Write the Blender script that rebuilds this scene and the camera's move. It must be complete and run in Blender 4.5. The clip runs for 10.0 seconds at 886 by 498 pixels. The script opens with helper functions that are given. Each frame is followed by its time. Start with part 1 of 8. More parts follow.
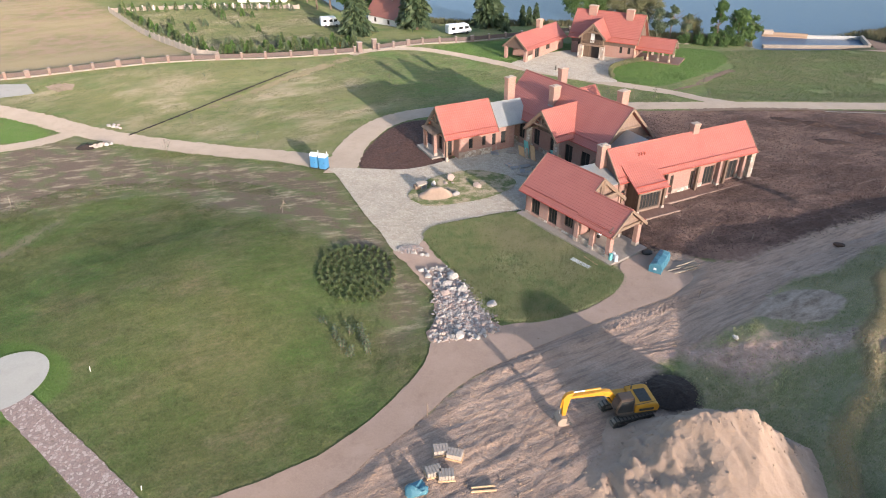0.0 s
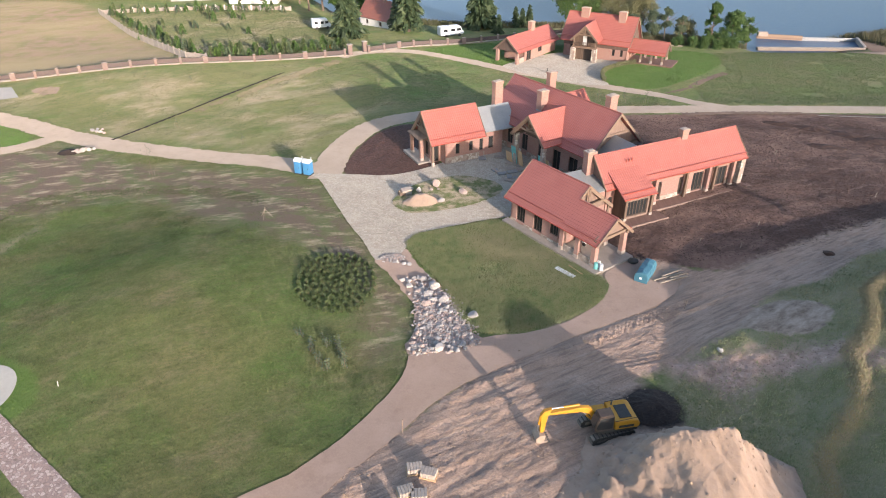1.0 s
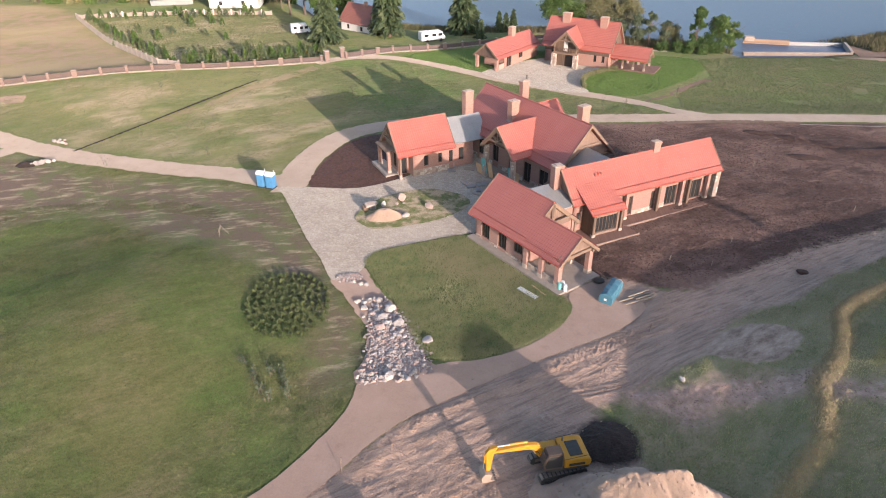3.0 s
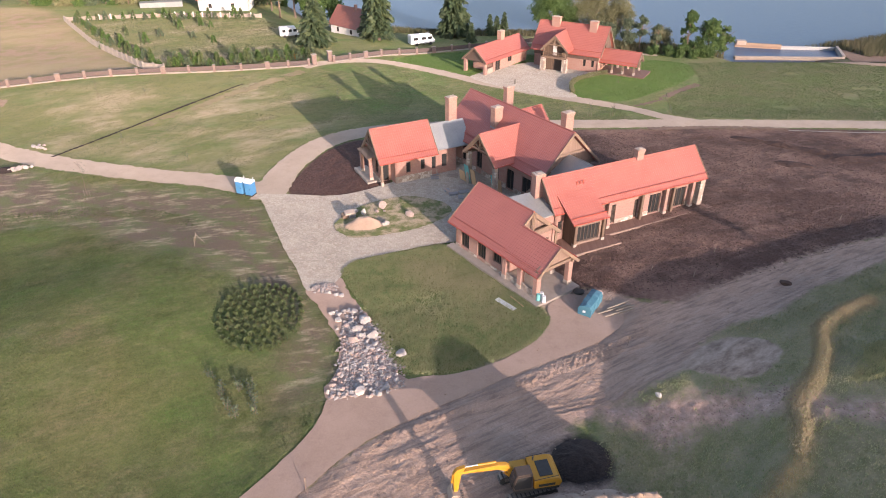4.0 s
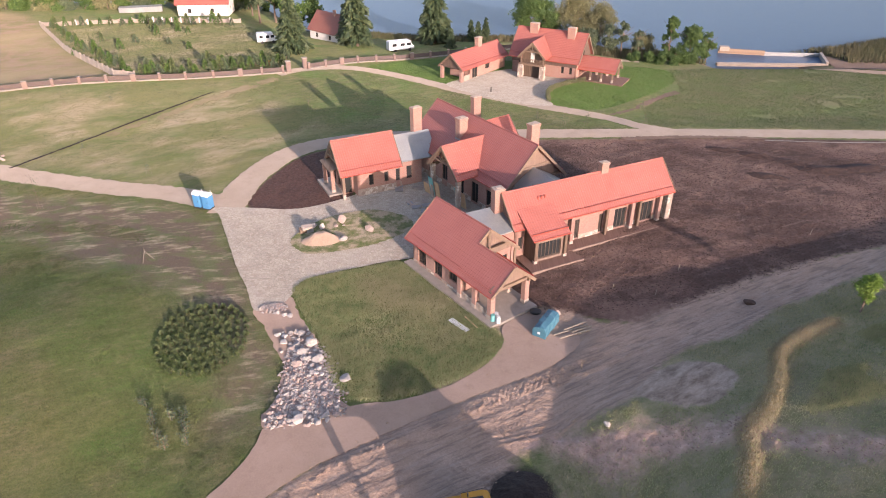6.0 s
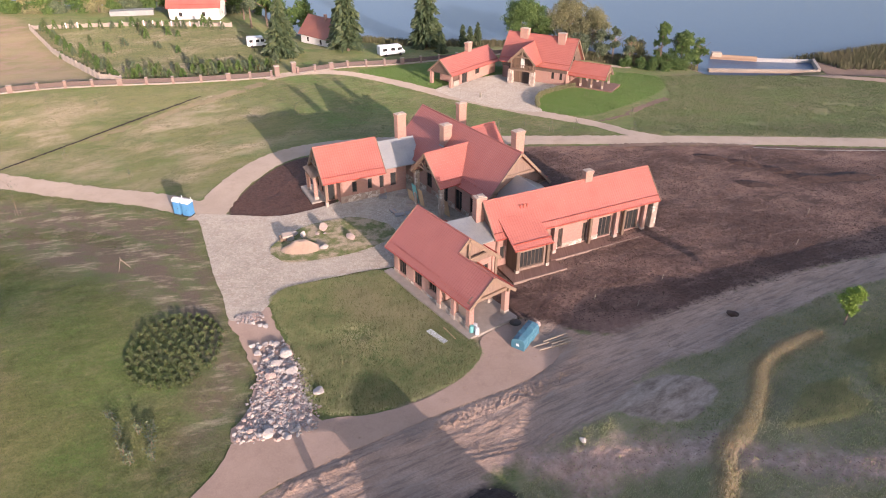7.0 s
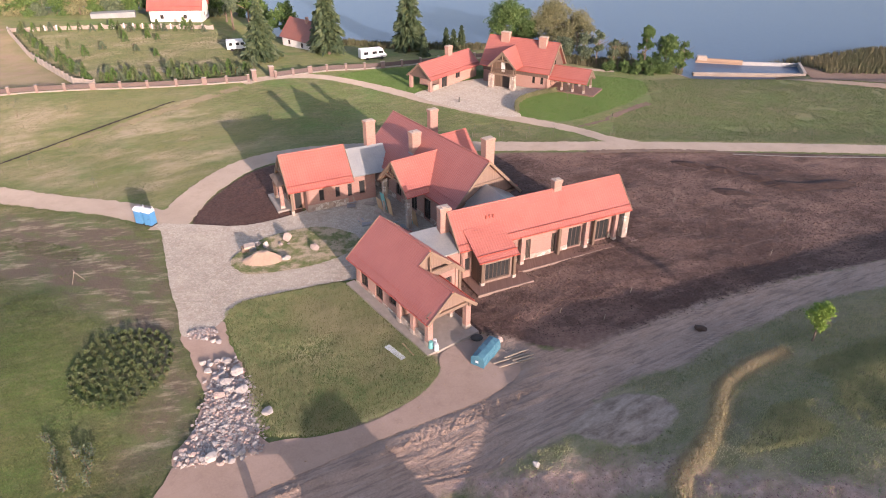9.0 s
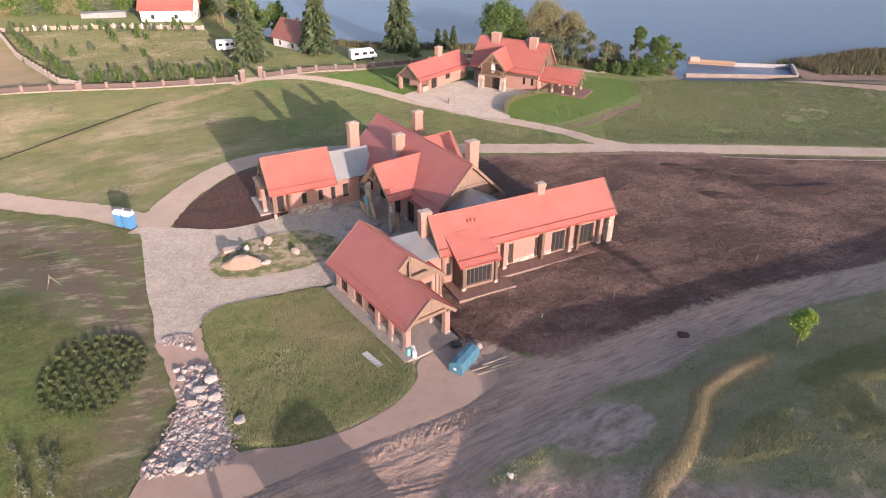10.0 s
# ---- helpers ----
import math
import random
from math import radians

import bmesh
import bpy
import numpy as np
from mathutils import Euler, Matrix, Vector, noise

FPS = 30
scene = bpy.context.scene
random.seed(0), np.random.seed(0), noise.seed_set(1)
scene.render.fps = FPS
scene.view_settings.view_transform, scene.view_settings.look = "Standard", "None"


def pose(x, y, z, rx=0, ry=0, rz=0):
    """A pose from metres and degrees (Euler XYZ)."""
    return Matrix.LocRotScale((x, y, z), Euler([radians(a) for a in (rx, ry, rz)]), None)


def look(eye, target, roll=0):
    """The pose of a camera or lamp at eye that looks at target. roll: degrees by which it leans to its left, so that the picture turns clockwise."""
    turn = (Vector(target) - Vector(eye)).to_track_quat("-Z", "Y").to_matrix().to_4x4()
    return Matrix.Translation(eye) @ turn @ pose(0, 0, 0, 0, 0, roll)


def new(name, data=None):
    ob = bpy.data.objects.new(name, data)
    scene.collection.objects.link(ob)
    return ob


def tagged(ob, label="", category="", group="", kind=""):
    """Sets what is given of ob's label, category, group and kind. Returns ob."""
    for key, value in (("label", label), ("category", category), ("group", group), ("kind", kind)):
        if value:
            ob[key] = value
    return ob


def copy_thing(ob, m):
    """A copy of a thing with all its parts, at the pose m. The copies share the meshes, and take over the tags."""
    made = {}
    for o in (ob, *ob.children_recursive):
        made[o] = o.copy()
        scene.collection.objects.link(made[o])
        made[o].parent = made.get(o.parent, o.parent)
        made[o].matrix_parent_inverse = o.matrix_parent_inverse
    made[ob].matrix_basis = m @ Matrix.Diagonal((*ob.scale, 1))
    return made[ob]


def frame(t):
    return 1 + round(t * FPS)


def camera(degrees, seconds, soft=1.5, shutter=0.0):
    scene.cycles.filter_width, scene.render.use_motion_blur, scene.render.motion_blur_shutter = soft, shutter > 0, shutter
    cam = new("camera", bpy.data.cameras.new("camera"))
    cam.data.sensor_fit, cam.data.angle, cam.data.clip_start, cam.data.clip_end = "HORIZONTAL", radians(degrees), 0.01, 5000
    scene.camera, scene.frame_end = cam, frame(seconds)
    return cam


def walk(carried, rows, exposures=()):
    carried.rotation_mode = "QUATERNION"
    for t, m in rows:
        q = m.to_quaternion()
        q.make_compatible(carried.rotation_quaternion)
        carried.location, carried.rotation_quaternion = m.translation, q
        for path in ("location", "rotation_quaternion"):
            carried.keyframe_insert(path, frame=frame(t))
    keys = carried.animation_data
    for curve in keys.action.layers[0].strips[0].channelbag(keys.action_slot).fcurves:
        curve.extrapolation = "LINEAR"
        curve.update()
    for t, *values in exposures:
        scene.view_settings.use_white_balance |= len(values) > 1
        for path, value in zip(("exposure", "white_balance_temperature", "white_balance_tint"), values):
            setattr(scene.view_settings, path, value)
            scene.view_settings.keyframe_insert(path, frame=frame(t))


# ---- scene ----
cam = camera(67.7, 10.0, soft=1.0)
PATH = [
    (0, (0.465, -0.006, 37.162), (0.446, 1.701, 36.121), -0.2),
    (0.5, (1.336, 0.787, 37.198), (1.317, 2.494, 36.157), -0.3),
    (1, (2.269, 1.578, 37.273), (2.251, 3.285, 36.232), -0.2),
    (1.5, (3.21, 2.415, 37.335), (3.194, 4.122, 36.293), -0.2),
    (2, (4.125, 3.279, 37.388), (4.11, 4.983, 36.341), -0.2),
    (2.5, (5.24, 4.075, 37.446), (5.224, 5.781, 36.403), -0.3),
    (4, (8.443, 6.337, 37.683), (8.433, 8.047, 36.646), -0.1),
    (4.5, (9.614, 7.064, 37.772), (9.605, 8.775, 36.736), -0.2),
    (5, (10.705, 7.729, 37.856), (10.698, 9.44, 36.821), -0.1),
    (5.5, (11.826, 8.376, 37.917), (11.82, 10.087, 36.882), -0.1),
    (7, (14.756, 10.144, 37.999), (14.755, 11.862, 36.975), 0.2),
    (7.5, (15.615, 10.737, 37.996), (15.618, 12.455, 36.972), 0.3),
    (8, (16.509, 11.305, 38.004), (16.512, 13.022, 36.978), 0.3),
    (8.5, (17.414, 11.809, 38.033), (17.418, 13.526, 37.008), 0.4),
    (9, (18.289, 12.305, 38.053), (18.295, 14.024, 37.031), 0.3),
    (9.5, (19.23, 12.801, 38.045), (19.238, 14.52, 37.023), 0.4),
    (10, (20.126, 13.313, 38.048), (20.135, 15.032, 37.025), 0.4),
]
walk(cam, [(t, look(eye, target, roll)) for t, eye, target, roll in PATH],
     [(0.0, 1.66, 6150, 13), (2.5, 1.64, 6400, 19), (5.0, 1.63, 6550, 26), (10.0, 1.63, 6600, 28)])

# ---- light: low evening sun, clear hazy sky ----
SUN_DIR = Vector((0.485, -0.8745, 0.0)).normalized()      # towards the sun, in plan
SUN_ELEV = radians(11.2)
world = bpy.data.worlds.new("sky")
scene.world = world
world.use_nodes = True
wt = world.node_tree
sky = wt.nodes.new("ShaderNodeTexSky")
sky.sky_type = 'NISHITA'
sky.sun_disc = False
sky.sun_elevation = SUN_ELEV
sky.sun_rotation = math.atan2(SUN_DIR.x, SUN_DIR.y)
sky.air_density, sky.dust_density, sky.ozone_density = 1.0, 1.5, 1.0
bg = wt.nodes["Background"]
bg.inputs["Strength"].default_value = 0.125
wt.links.new(sky.outputs[0], bg.inputs["Color"])
sun = bpy.data.lights.new("sun", 'SUN')
sun.energy, sun.angle, sun.color = 2.3, radians(0.4), (1.0, 0.85, 0.715)
sun_ob = new("sun", sun)
sun_way = Vector((SUN_DIR.x * math.cos(SUN_ELEV), SUN_DIR.y * math.cos(SUN_ELEV), math.sin(SUN_ELEV)))
sun_ob.matrix_world = look((60, -90, 60), Vector((60, -90, 60)) - sun_way)

# ---- materials ----
class Nodes:
    """A few short calls for building a node material."""
    def __init__(self, name, rough=0.8, metal=0.0):
        self.m = bpy.data.materials.new(name)
        self.m.use_nodes = True
        self.t = self.m.node_tree
        self.b = self.t.nodes["Principled BSDF"]
        self.b.inputs["Roughness"].default_value = rough
        self.b.inputs["Metallic"].default_value = metal
        self.b.inputs["Diffuse Roughness"].default_value = 1.0 if rough >= 0.78 else 0.3
        self.coord = self.t.nodes.new("ShaderNodeTexCoord")
        self.geo = self.t.nodes.new("ShaderNodeNewGeometry")

    def node(self, kind, **ins):
        n = self.t.nodes.new(kind)
        for k, v in ins.items():
            self.put(n.inputs[k.replace("_", " ")], v)
        return n

    def put(self, socket, v):
        if isinstance(v, bpy.types.NodeSocket):
            self.t.links.new(v, socket)
        elif isinstance(v, tuple) and len(v) == 3 and socket.type == 'RGBA':
            socket.default_value = (*v, 1)
        else:
            socket.default_value = v

    def pos(self):
        return self.geo.outputs["Position"]

    def uv(self):
        return self.coord.outputs["UV"]

    def mapped(self, vec, scale=(1, 1, 1), rot=0.0):
        n = self.node("ShaderNodeMapping", Vector=vec)
        n.vector_type = 'TEXTURE'
        n.inputs["Scale"].default_value = tuple(1 / v for v in scale)
        n.inputs["Rotation"].default_value = (0, 0, radians(rot))
        return n.outputs[0]

    def noise(self, scale, detail=4, vec=None, rough=0.55, dist=0.0):
        n = self.node("ShaderNodeTexNoise", Vector=vec or self.pos(), Scale=scale, Detail=detail, Roughness=rough, Distortion=dist)
        return n.outputs[0]

    def voronoi(self, scale, vec=None, feature='F1', out=0, rand=1.0):
        n = self.node("ShaderNodeTexVoronoi", Vector=vec or self.pos(), Scale=scale, Randomness=rand)
        n.feature = feature
        return n.outputs[out]

    def math(self, op, a, b=0.0, c=None):
        n = self.t.nodes.new("ShaderNodeMath")
        n.operation = op
        self.put(n.inputs[0], a)
        self.put(n.inputs[1], b)
        if c is not None:
            self.put(n.inputs[2], c)
        return n.outputs[0]

    def ramp(self, fac, lo, hi, a=0.0, b=1.0):
        n = self.node("ShaderNodeMapRange", Value=fac)
        n.inputs[1].default_value, n.inputs[2].default_value = lo, hi
        n.inputs[3].default_value, n.inputs[4].default_value = a, b
        return n.outputs[0]

    def mix(self, fac, a, b, mode='MIX'):
        n = self.t.nodes.new("ShaderNodeMix")
        n.data_type, n.blend_type = 'RGBA', mode
        self.put(n.inputs[0], fac)
        self.put(n.inputs[6], a)
        self.put(n.inputs[7], b)
        return n.outputs[2]

    def attr(self, name):
        n = self.t.nodes.new("ShaderNodeAttribute")
        n.attribute_name = name
        return n.outputs["Fac"]

    def random(self):
        return self.t.nodes.new("ShaderNodeObjectInfo").outputs["Random"]

    def island(self):
        return self.geo.outputs["Random Per Island"]

    def colour(self, c):
        self.put(self.b.inputs["Base Color"], c)
        return self

    def rough(self, v):
        self.put(self.b.inputs["Roughness"], v)
        return self

    def bump(self, h, strength=0.5, dist=0.05):
        n = self.node("ShaderNodeBump", Height=h, Strength=strength, Distance=dist)
        self.t.links.new(n.outputs[0], self.b.inputs["Normal"])
        return self


def plain(name, c1, c2, scale=3.0, rough=0.7, metal=0.0, bump=0.2, dist=0.02, fine=14.0):
    """Two tones mixed at two scales, with a fine relief."""
    n = Nodes(name, rough, metal)
    f = n.math('ADD', n.math('MULTIPLY', n.noise(scale, 5), 0.65), n.math('MULTIPLY', n.noise(scale * fine, 3), 0.35))
    n.colour(n.mix(n.ramp(f, 0.3, 0.7), c1, c2))
    n.bump(n.noise(scale * fine, 4), bump, dist)
    return n.m


def turf(n, k=1.0):
    """Colour of short grass: green, olive and dry patches, in one pattern for soil and blades."""
    s = lambda c: tuple(k * v for v in c)
    c = n.mix(n.ramp(n.noise(0.085, 5, rough=0.62), 0.40, 0.60), s((0.100, 0.163, 0.037)), s((0.172, 0.176, 0.067)))
    c = n.mix(n.ramp(n.noise(0.21, 6, n.mapped(n.pos(), (0.7, 1, 1), 25), rough=0.68), 0.50, 0.66, 0, 0.75), c, s((0.255, 0.205, 0.125)))
    c = n.mix(n.ramp(n.noise(0.13, 5, n.mapped(n.pos(), (1, 0.8, 1), 70), rough=0.6), 0.54, 0.66, 0, 0.8), c, s((0.072, 0.170, 0.026)))
    c = n.mix(n.ramp(n.noise(0.45, 6, n.mapped(n.pos(), (0.4, 1.5, 1), 34), rough=0.74), 0.52, 0.68, 0, 0.6), c, s((0.205, 0.195, 0.095)))
    c = n.mix(n.ramp(n.noise(3.0, 5, n.mapped(n.pos(), (0.7, 1.2, 1), 30), rough=0.7), 0.46, 0.62, 0, 0.55), c, s((0.060, 0.088, 0.024)))
    c = n.mix(n.ramp(n.noise(2.1, 5, rough=0.72), 0.54, 0.68, 0, 0.5), c, s((0.23, 0.225, 0.10)))
    return n.mix(n.ramp(n.noise(0.75, 6, n.mapped(n.pos(), (0.6, 1.3, 1), 28), rough=0.75), 0.42, 0.64, 0, 0.65), c, s((0.058, 0.090, 0.022)))


def roof_material(name, c1, c2, rough=0.45):
    n = Nodes(name, rough)
    u = n.node("ShaderNodeSeparateXYZ", Vector=n.uv())
    wave = n.math('SINE', n.math('MULTIPLY', u.outputs[0], 2 * math.pi / 0.30))
    row = n.math('FRACT', n.math('DIVIDE', u.outputs[1], 0.36))
    f = n.math('ADD', n.math('MULTIPLY', n.noise(0.5, 5), 0.6), n.math('MULTIPLY', n.noise(9, 3), 0.4))
    base = n.mix(n.ramp(f, 0.3, 0.7), c1, c2)
    streak = n.noise(1.0, 4, n.mapped(n.uv(), (2.5, 0.18, 1)))
    base = n.mix(n.ramp(streak, 0.5, 0.8, 0, 0.16), base, (0.30, 0.16, 0.13))
    gap = n.math('MULTIPLY', n.ramp(row, 0.0, 0.12, 1, 0), 0.22)
    n.colour(n.mix(gap, base, (0.16, 0.035, 0.025)))
    n.rough(n.ramp(f, 0.3, 0.7, rough - 0.08, rough + 0.12))
    hgt = n.math('ADD', n.math('MULTIPLY', wave, 0.5), n.math('MULTIPLY', n.math('SUBTRACT', 1.0, row), 1.0))
    n.bump(hgt, 0.5, 0.03)
    return n.m


def brick_material(name, c1, c2, mortar, scale=1.0):
    n = Nodes(name, 0.85)
    t = n.node("ShaderNodeTexBrick", Vector=n.uv(), Color1=c1, Color2=c2, Mortar=mortar, Scale=scale)
    t.inputs["Mortar Size"].default_value = 0.008
    t.inputs["Brick Width"].default_value = 0.26
    t.inputs["Row Height"].default_value = 0.078
    c = n.mix(n.ramp(n.noise(0.7, 5), 0.35, 0.7, 0, 0.35), t.outputs[0], (0.30, 0.16, 0.12))
    n.colour(n.mix(n.ramp(n.noise(6, 3), 0.4, 0.7, 0, 0.25), c, mortar))
    n.bump(n.math('ADD', t.outputs[1], n.math('MULTIPLY', n.noise(40, 3), -0.4)), -0.5, 0.015)
    return n.m


def stone_material(name, tones, scale=2.6, joint=(0.32, 0.28, 0.24)):
    n = Nodes(name, 0.85)
    v = n.node("ShaderNodeTexVoronoi", Vector=n.uv(), Scale=scale)
    e = n.node("ShaderNodeTexVoronoi", Vector=n.uv(), Scale=scale)
    e.feature = 'DISTANCE_TO_EDGE'
    s = n.node("ShaderNodeSeparateColor", Color=v.outputs["Color"])
    c = n.mix(s.outputs[0], tones[0], tones[1])
    c = n.mix(n.ramp(s.outputs[1], 0.6, 0.75), c, tones[2])
    c = n.mix(n.ramp(n.noise(8, 4), 0.35, 0.7, 0, 0.3), c, joint)
    edge = n.ramp(e.outputs["Distance"], 0.02, 0.07)
    n.colour(n.mix(edge, joint, c))
    n.bump(n.math('ADD', edge, n.math('MULTIPLY', n.noise(20, 4), 0.3)), 0.8, 0.05)
    return n.m


def wood_material(name, c1, c2, plank=0.16, rough=0.7):
    n = Nodes(name, rough)
    u = n.node("ShaderNodeSeparateXYZ", Vector=n.uv())
    idx = n.math('FLOOR', n.math('DIVIDE', u.outputs[0], plank))
    tone = n.t.nodes.new("ShaderNodeTexWhiteNoise")
    tone.noise_dimensions = '1D'
    n.put(tone.inputs["W"], idx)
    grain = n.noise(3.0, 5, n.mapped(n.uv(), (14, 1.2, 1)))
    f = n.math('ADD', n.math('MULTIPLY', tone.outputs[0], 0.45), n.math('MULTIPLY', grain, 0.55))
    gap = n.ramp(n.math('FRACT', n.math('DIVIDE', u.outputs[0], plank)), 0.0, 0.07, 1, 0)
    c = n.mix(n.ramp(f, 0.2, 0.8), c1, c2)
    n.colour(n.mix(n.math('MULTIPLY', gap, 0.35), c, tuple(0.45 * x for x in c1)))
    n.bump(n.math('SUBTRACT', n.math('MULTIPLY', grain, 0.3), gap), 0.5, 0.02)
    return n.m


def glass_material():
    n = Nodes("window_glass", 0.06)
    n.colour(n.mix(n.noise(0.8, 2), (0.020, 0.022, 0.024), (0.045, 0.045, 0.045)))
    n.b.inputs["IOR"].default_value = 1.5
    return n.m


def seam_material(name, c1, c2):
    n = Nodes(name, 0.42, 0.35)
    u = n.node("ShaderNodeSeparateXYZ", Vector=n.uv())
    seam = n.ramp(n.math('ABSOLUTE', n.math('SUBTRACT', n.math('FRACT', n.math('DIVIDE', u.outputs[0], 0.5)), 0.5)), 0.0, 0.05, 1, 0)
    f = n.math('ADD', n.math('MULTIPLY', n.noise(0.6, 4), 0.6), n.math('MULTIPLY', n.noise(8, 3), 0.4))
    n.colour(n.mix(n.math('MULTIPLY', seam, 0.12), n.mix(n.ramp(f, 0.3, 0.7), c1, c2), (0.12, 0.13, 0.14)))
    n.bump(seam, 0.35, 0.03)
    return n.m


def leaf_material(name, c1, c2, trans=0.25):
    n = Nodes(name, 0.65)
    f = n.math('ADD', n.math('MULTIPLY', n.island(), 0.5), n.math('MULTIPLY', n.noise(0.9, 3), 0.5))
    n.colour(n.mix(n.ramp(f, 0.25, 0.75), c1, c2))
    n.b.inputs["Subsurface Weight"].default_value = 0.0
    n.b.inputs["Transmission Weight"].default_value = 0.0
    return n.m


def rock_material(name, c1, c2, c3):
    n = Nodes(name, 0.85)
    r = n.math('ADD', n.math('MULTIPLY', n.random(), 0.75), n.math('MULTIPLY', n.island(), 0.25))
    c = n.mix(n.ramp(r, 0.0, 0.75), c1, c2)
    c = n.mix(n.ramp(r, 0.72, 0.82), c, c3)
    c = n.mix(n.ramp(n.noise(5, 5), 0.4, 0.7, 0, 0.45), c, (0.20, 0.17, 0.15))
    n.colour(c)
    n.bump(n.noise(9, 6), 0.6, 0.06)
    return n.m


def rubble_material(name, c1, c2, c3):
    n = Nodes(name, 0.88)
    r = n.island()
    c = n.mix(n.ramp(r, 0.0, 0.6), c1, c2)
    c = n.mix(n.ramp(r, 0.62, 0.8), c, c3)
    n.colour(n.mix(n.ramp(n.noise(4, 4), 0.4, 0.7, 0, 0.4), c, (0.17, 0.14, 0.13)))
    n.bump(n.noise(14, 4), 0.5, 0.04)
    return n.m


ROOF = roof_material("red_roof_tile", (0.315, 0.104, 0.084), (0.385, 0.142, 0.118))
BRICK = brick_material("pink_brick", (0.315, 0.165, 0.132), (0.375, 0.215, 0.178), (0.33, 0.25, 0.215))
FENCEBRICK = brick_material("dusty_pink_brick", (0.219, 0.153, 0.132), (0.262, 0.191, 0.168), (0.241, 0.209, 0.187))
STONE = stone_material("field_stone", ((0.42, 0.35, 0.285), (0.28, 0.20, 0.165), (0.54, 0.49, 0.43)))
TIMBER = wood_material("timber", (0.155, 0.105, 0.075), (0.235, 0.165, 0.12), 0.4)
PLANK = wood_material("planking", (0.185, 0.125, 0.098), (0.235, 0.165, 0.130), 0.16)
BROWNPLANK = wood_material("brown_planking", (0.105, 0.070, 0.055), (0.15, 0.103, 0.082), 0.16)
DARKWOOD = wood_material("dark_planking", (0.10, 0.065, 0.045), (0.17, 0.115, 0.08), 0.16)
GLASS = glass_material()
SEAM = seam_material("grey_metal_roof", (0.27, 0.285, 0.285), (0.37, 0.38, 0.375))
FRAME_DARK = plain("dark_frame", (0.05, 0.035, 0.028), (0.09, 0.065, 0.05), 4)
CONCRETE = plain("concrete", (0.25, 0.215, 0.185), (0.35, 0.305, 0.265), 1.5)
PALE_STONE = plain("pale_stone", (0.31, 0.255, 0.21), (0.42, 0.35, 0.30), 2.5)
WHITE = plain("white_render", (0.62, 0.60, 0.57), (0.72, 0.70, 0.67), 1.2)
LEAD = plain("grey_flashing", (0.22, 0.23, 0.24), (0.32, 0.33, 0.34), 3, 0.5, 0.4)
DECK = wood_material("brown_terrace", (0.15, 0.085, 0.065), (0.21, 0.125, 0.10), 0.14)
TEAL = plain("teal_insulation_board", (0.12, 0.36, 0.36), (0.16, 0.44, 0.42), 1.5)
OSB = plain("tan_board", (0.42, 0.28, 0.16), (0.54, 0.38, 0.23), 3)
YELLOW = plain("yellow_paint", (0.44, 0.205, 0.012), (0.53, 0.26, 0.02), 1.5, 0.5)
STEEL = plain("worn_steel", (0.13, 0.115, 0.10), (0.22, 0.19, 0.16), 4, 0.55, 0.5)
BLACK = plain("black_rubber", (0.025, 0.024, 0.023), (0.05, 0.047, 0.043), 4, 0.7)
CHROME = plain("polished_rod", (0.38, 0.38, 0.38), (0.48, 0.48, 0.48), 4, 0.35, 0.8)
BLUE = plain("blue_plastic", (0.05, 0.185, 0.37), (0.065, 0.225, 0.42), 2, 0.45)
OFFWHITE = plain("white_plastic", (0.60, 0.62, 0.63), (0.70, 0.71, 0.72), 2, 0.4)
TARP = plain("blue_tarpaulin", (0.045, 0.145, 0.20), (0.075, 0.205, 0.27), 2.5, 0.5, bump=0.5, dist=0.05, fine=6)
RED = plain("red_paint", (0.50, 0.05, 0.04), (0.62, 0.08, 0.06), 3, 0.4)
BARK = plain("bark", (0.13, 0.09, 0.065), (0.23, 0.17, 0.13), 5, 0.9, bump=0.6)
SPRUCE = leaf_material("spruce_needles", (0.028, 0.055, 0.024), (0.078, 0.105, 0.048))
LEAF = leaf_material("broad_leaves", (0.035, 0.085, 0.018), (0.10, 0.155, 0.04))
WILLOW = leaf_material("yellow_green_leaves", (0.125, 0.135, 0.062), (0.215, 0.205, 0.105))
FRESH = leaf_material("fresh_green_leaves", (0.101, 0.180, 0.022), (0.180, 0.274, 0.043))
GREY_LEAF = leaf_material("grey_green_leaves", (0.055, 0.085, 0.048), (0.115, 0.145, 0.080))
PINE = leaf_material("pine_needles", (0.046, 0.074, 0.025), (0.118, 0.146, 0.059))
ROCK = rock_material("granite_boulder", (0.532, 0.504, 0.470), (0.314, 0.291, 0.279), (0.408, 0.320, 0.284))
RUBBLE = rubble_material("broken_stone", (0.481, 0.438, 0.402), (0.260, 0.237, 0.228), (0.403, 0.294, 0.252))

# ---- the lie of the land ----
def hill(x, y, cx, cy, sx, sy):
    return np.exp(-((x - cx) / sx) ** 2 - ((y - cy) / sy) ** 2)


LAKE = -3.5


CREST = [(26.8, 27.9), (27.7, 30.7), (28.1, 33.1), (29.9, 35.2), (32.2, 37.1), (33.2, 39.4), (33.6, 40.7), (33.9, 42.0), (35.4, 43.3), (36.8, 44.8), (38.2, 46.8), (39.1, 48.6), (39.7, 50.1), (41.3, 51.8), (43.4, 53.4), (45.3, 54.4), (47.0, 55.4)]


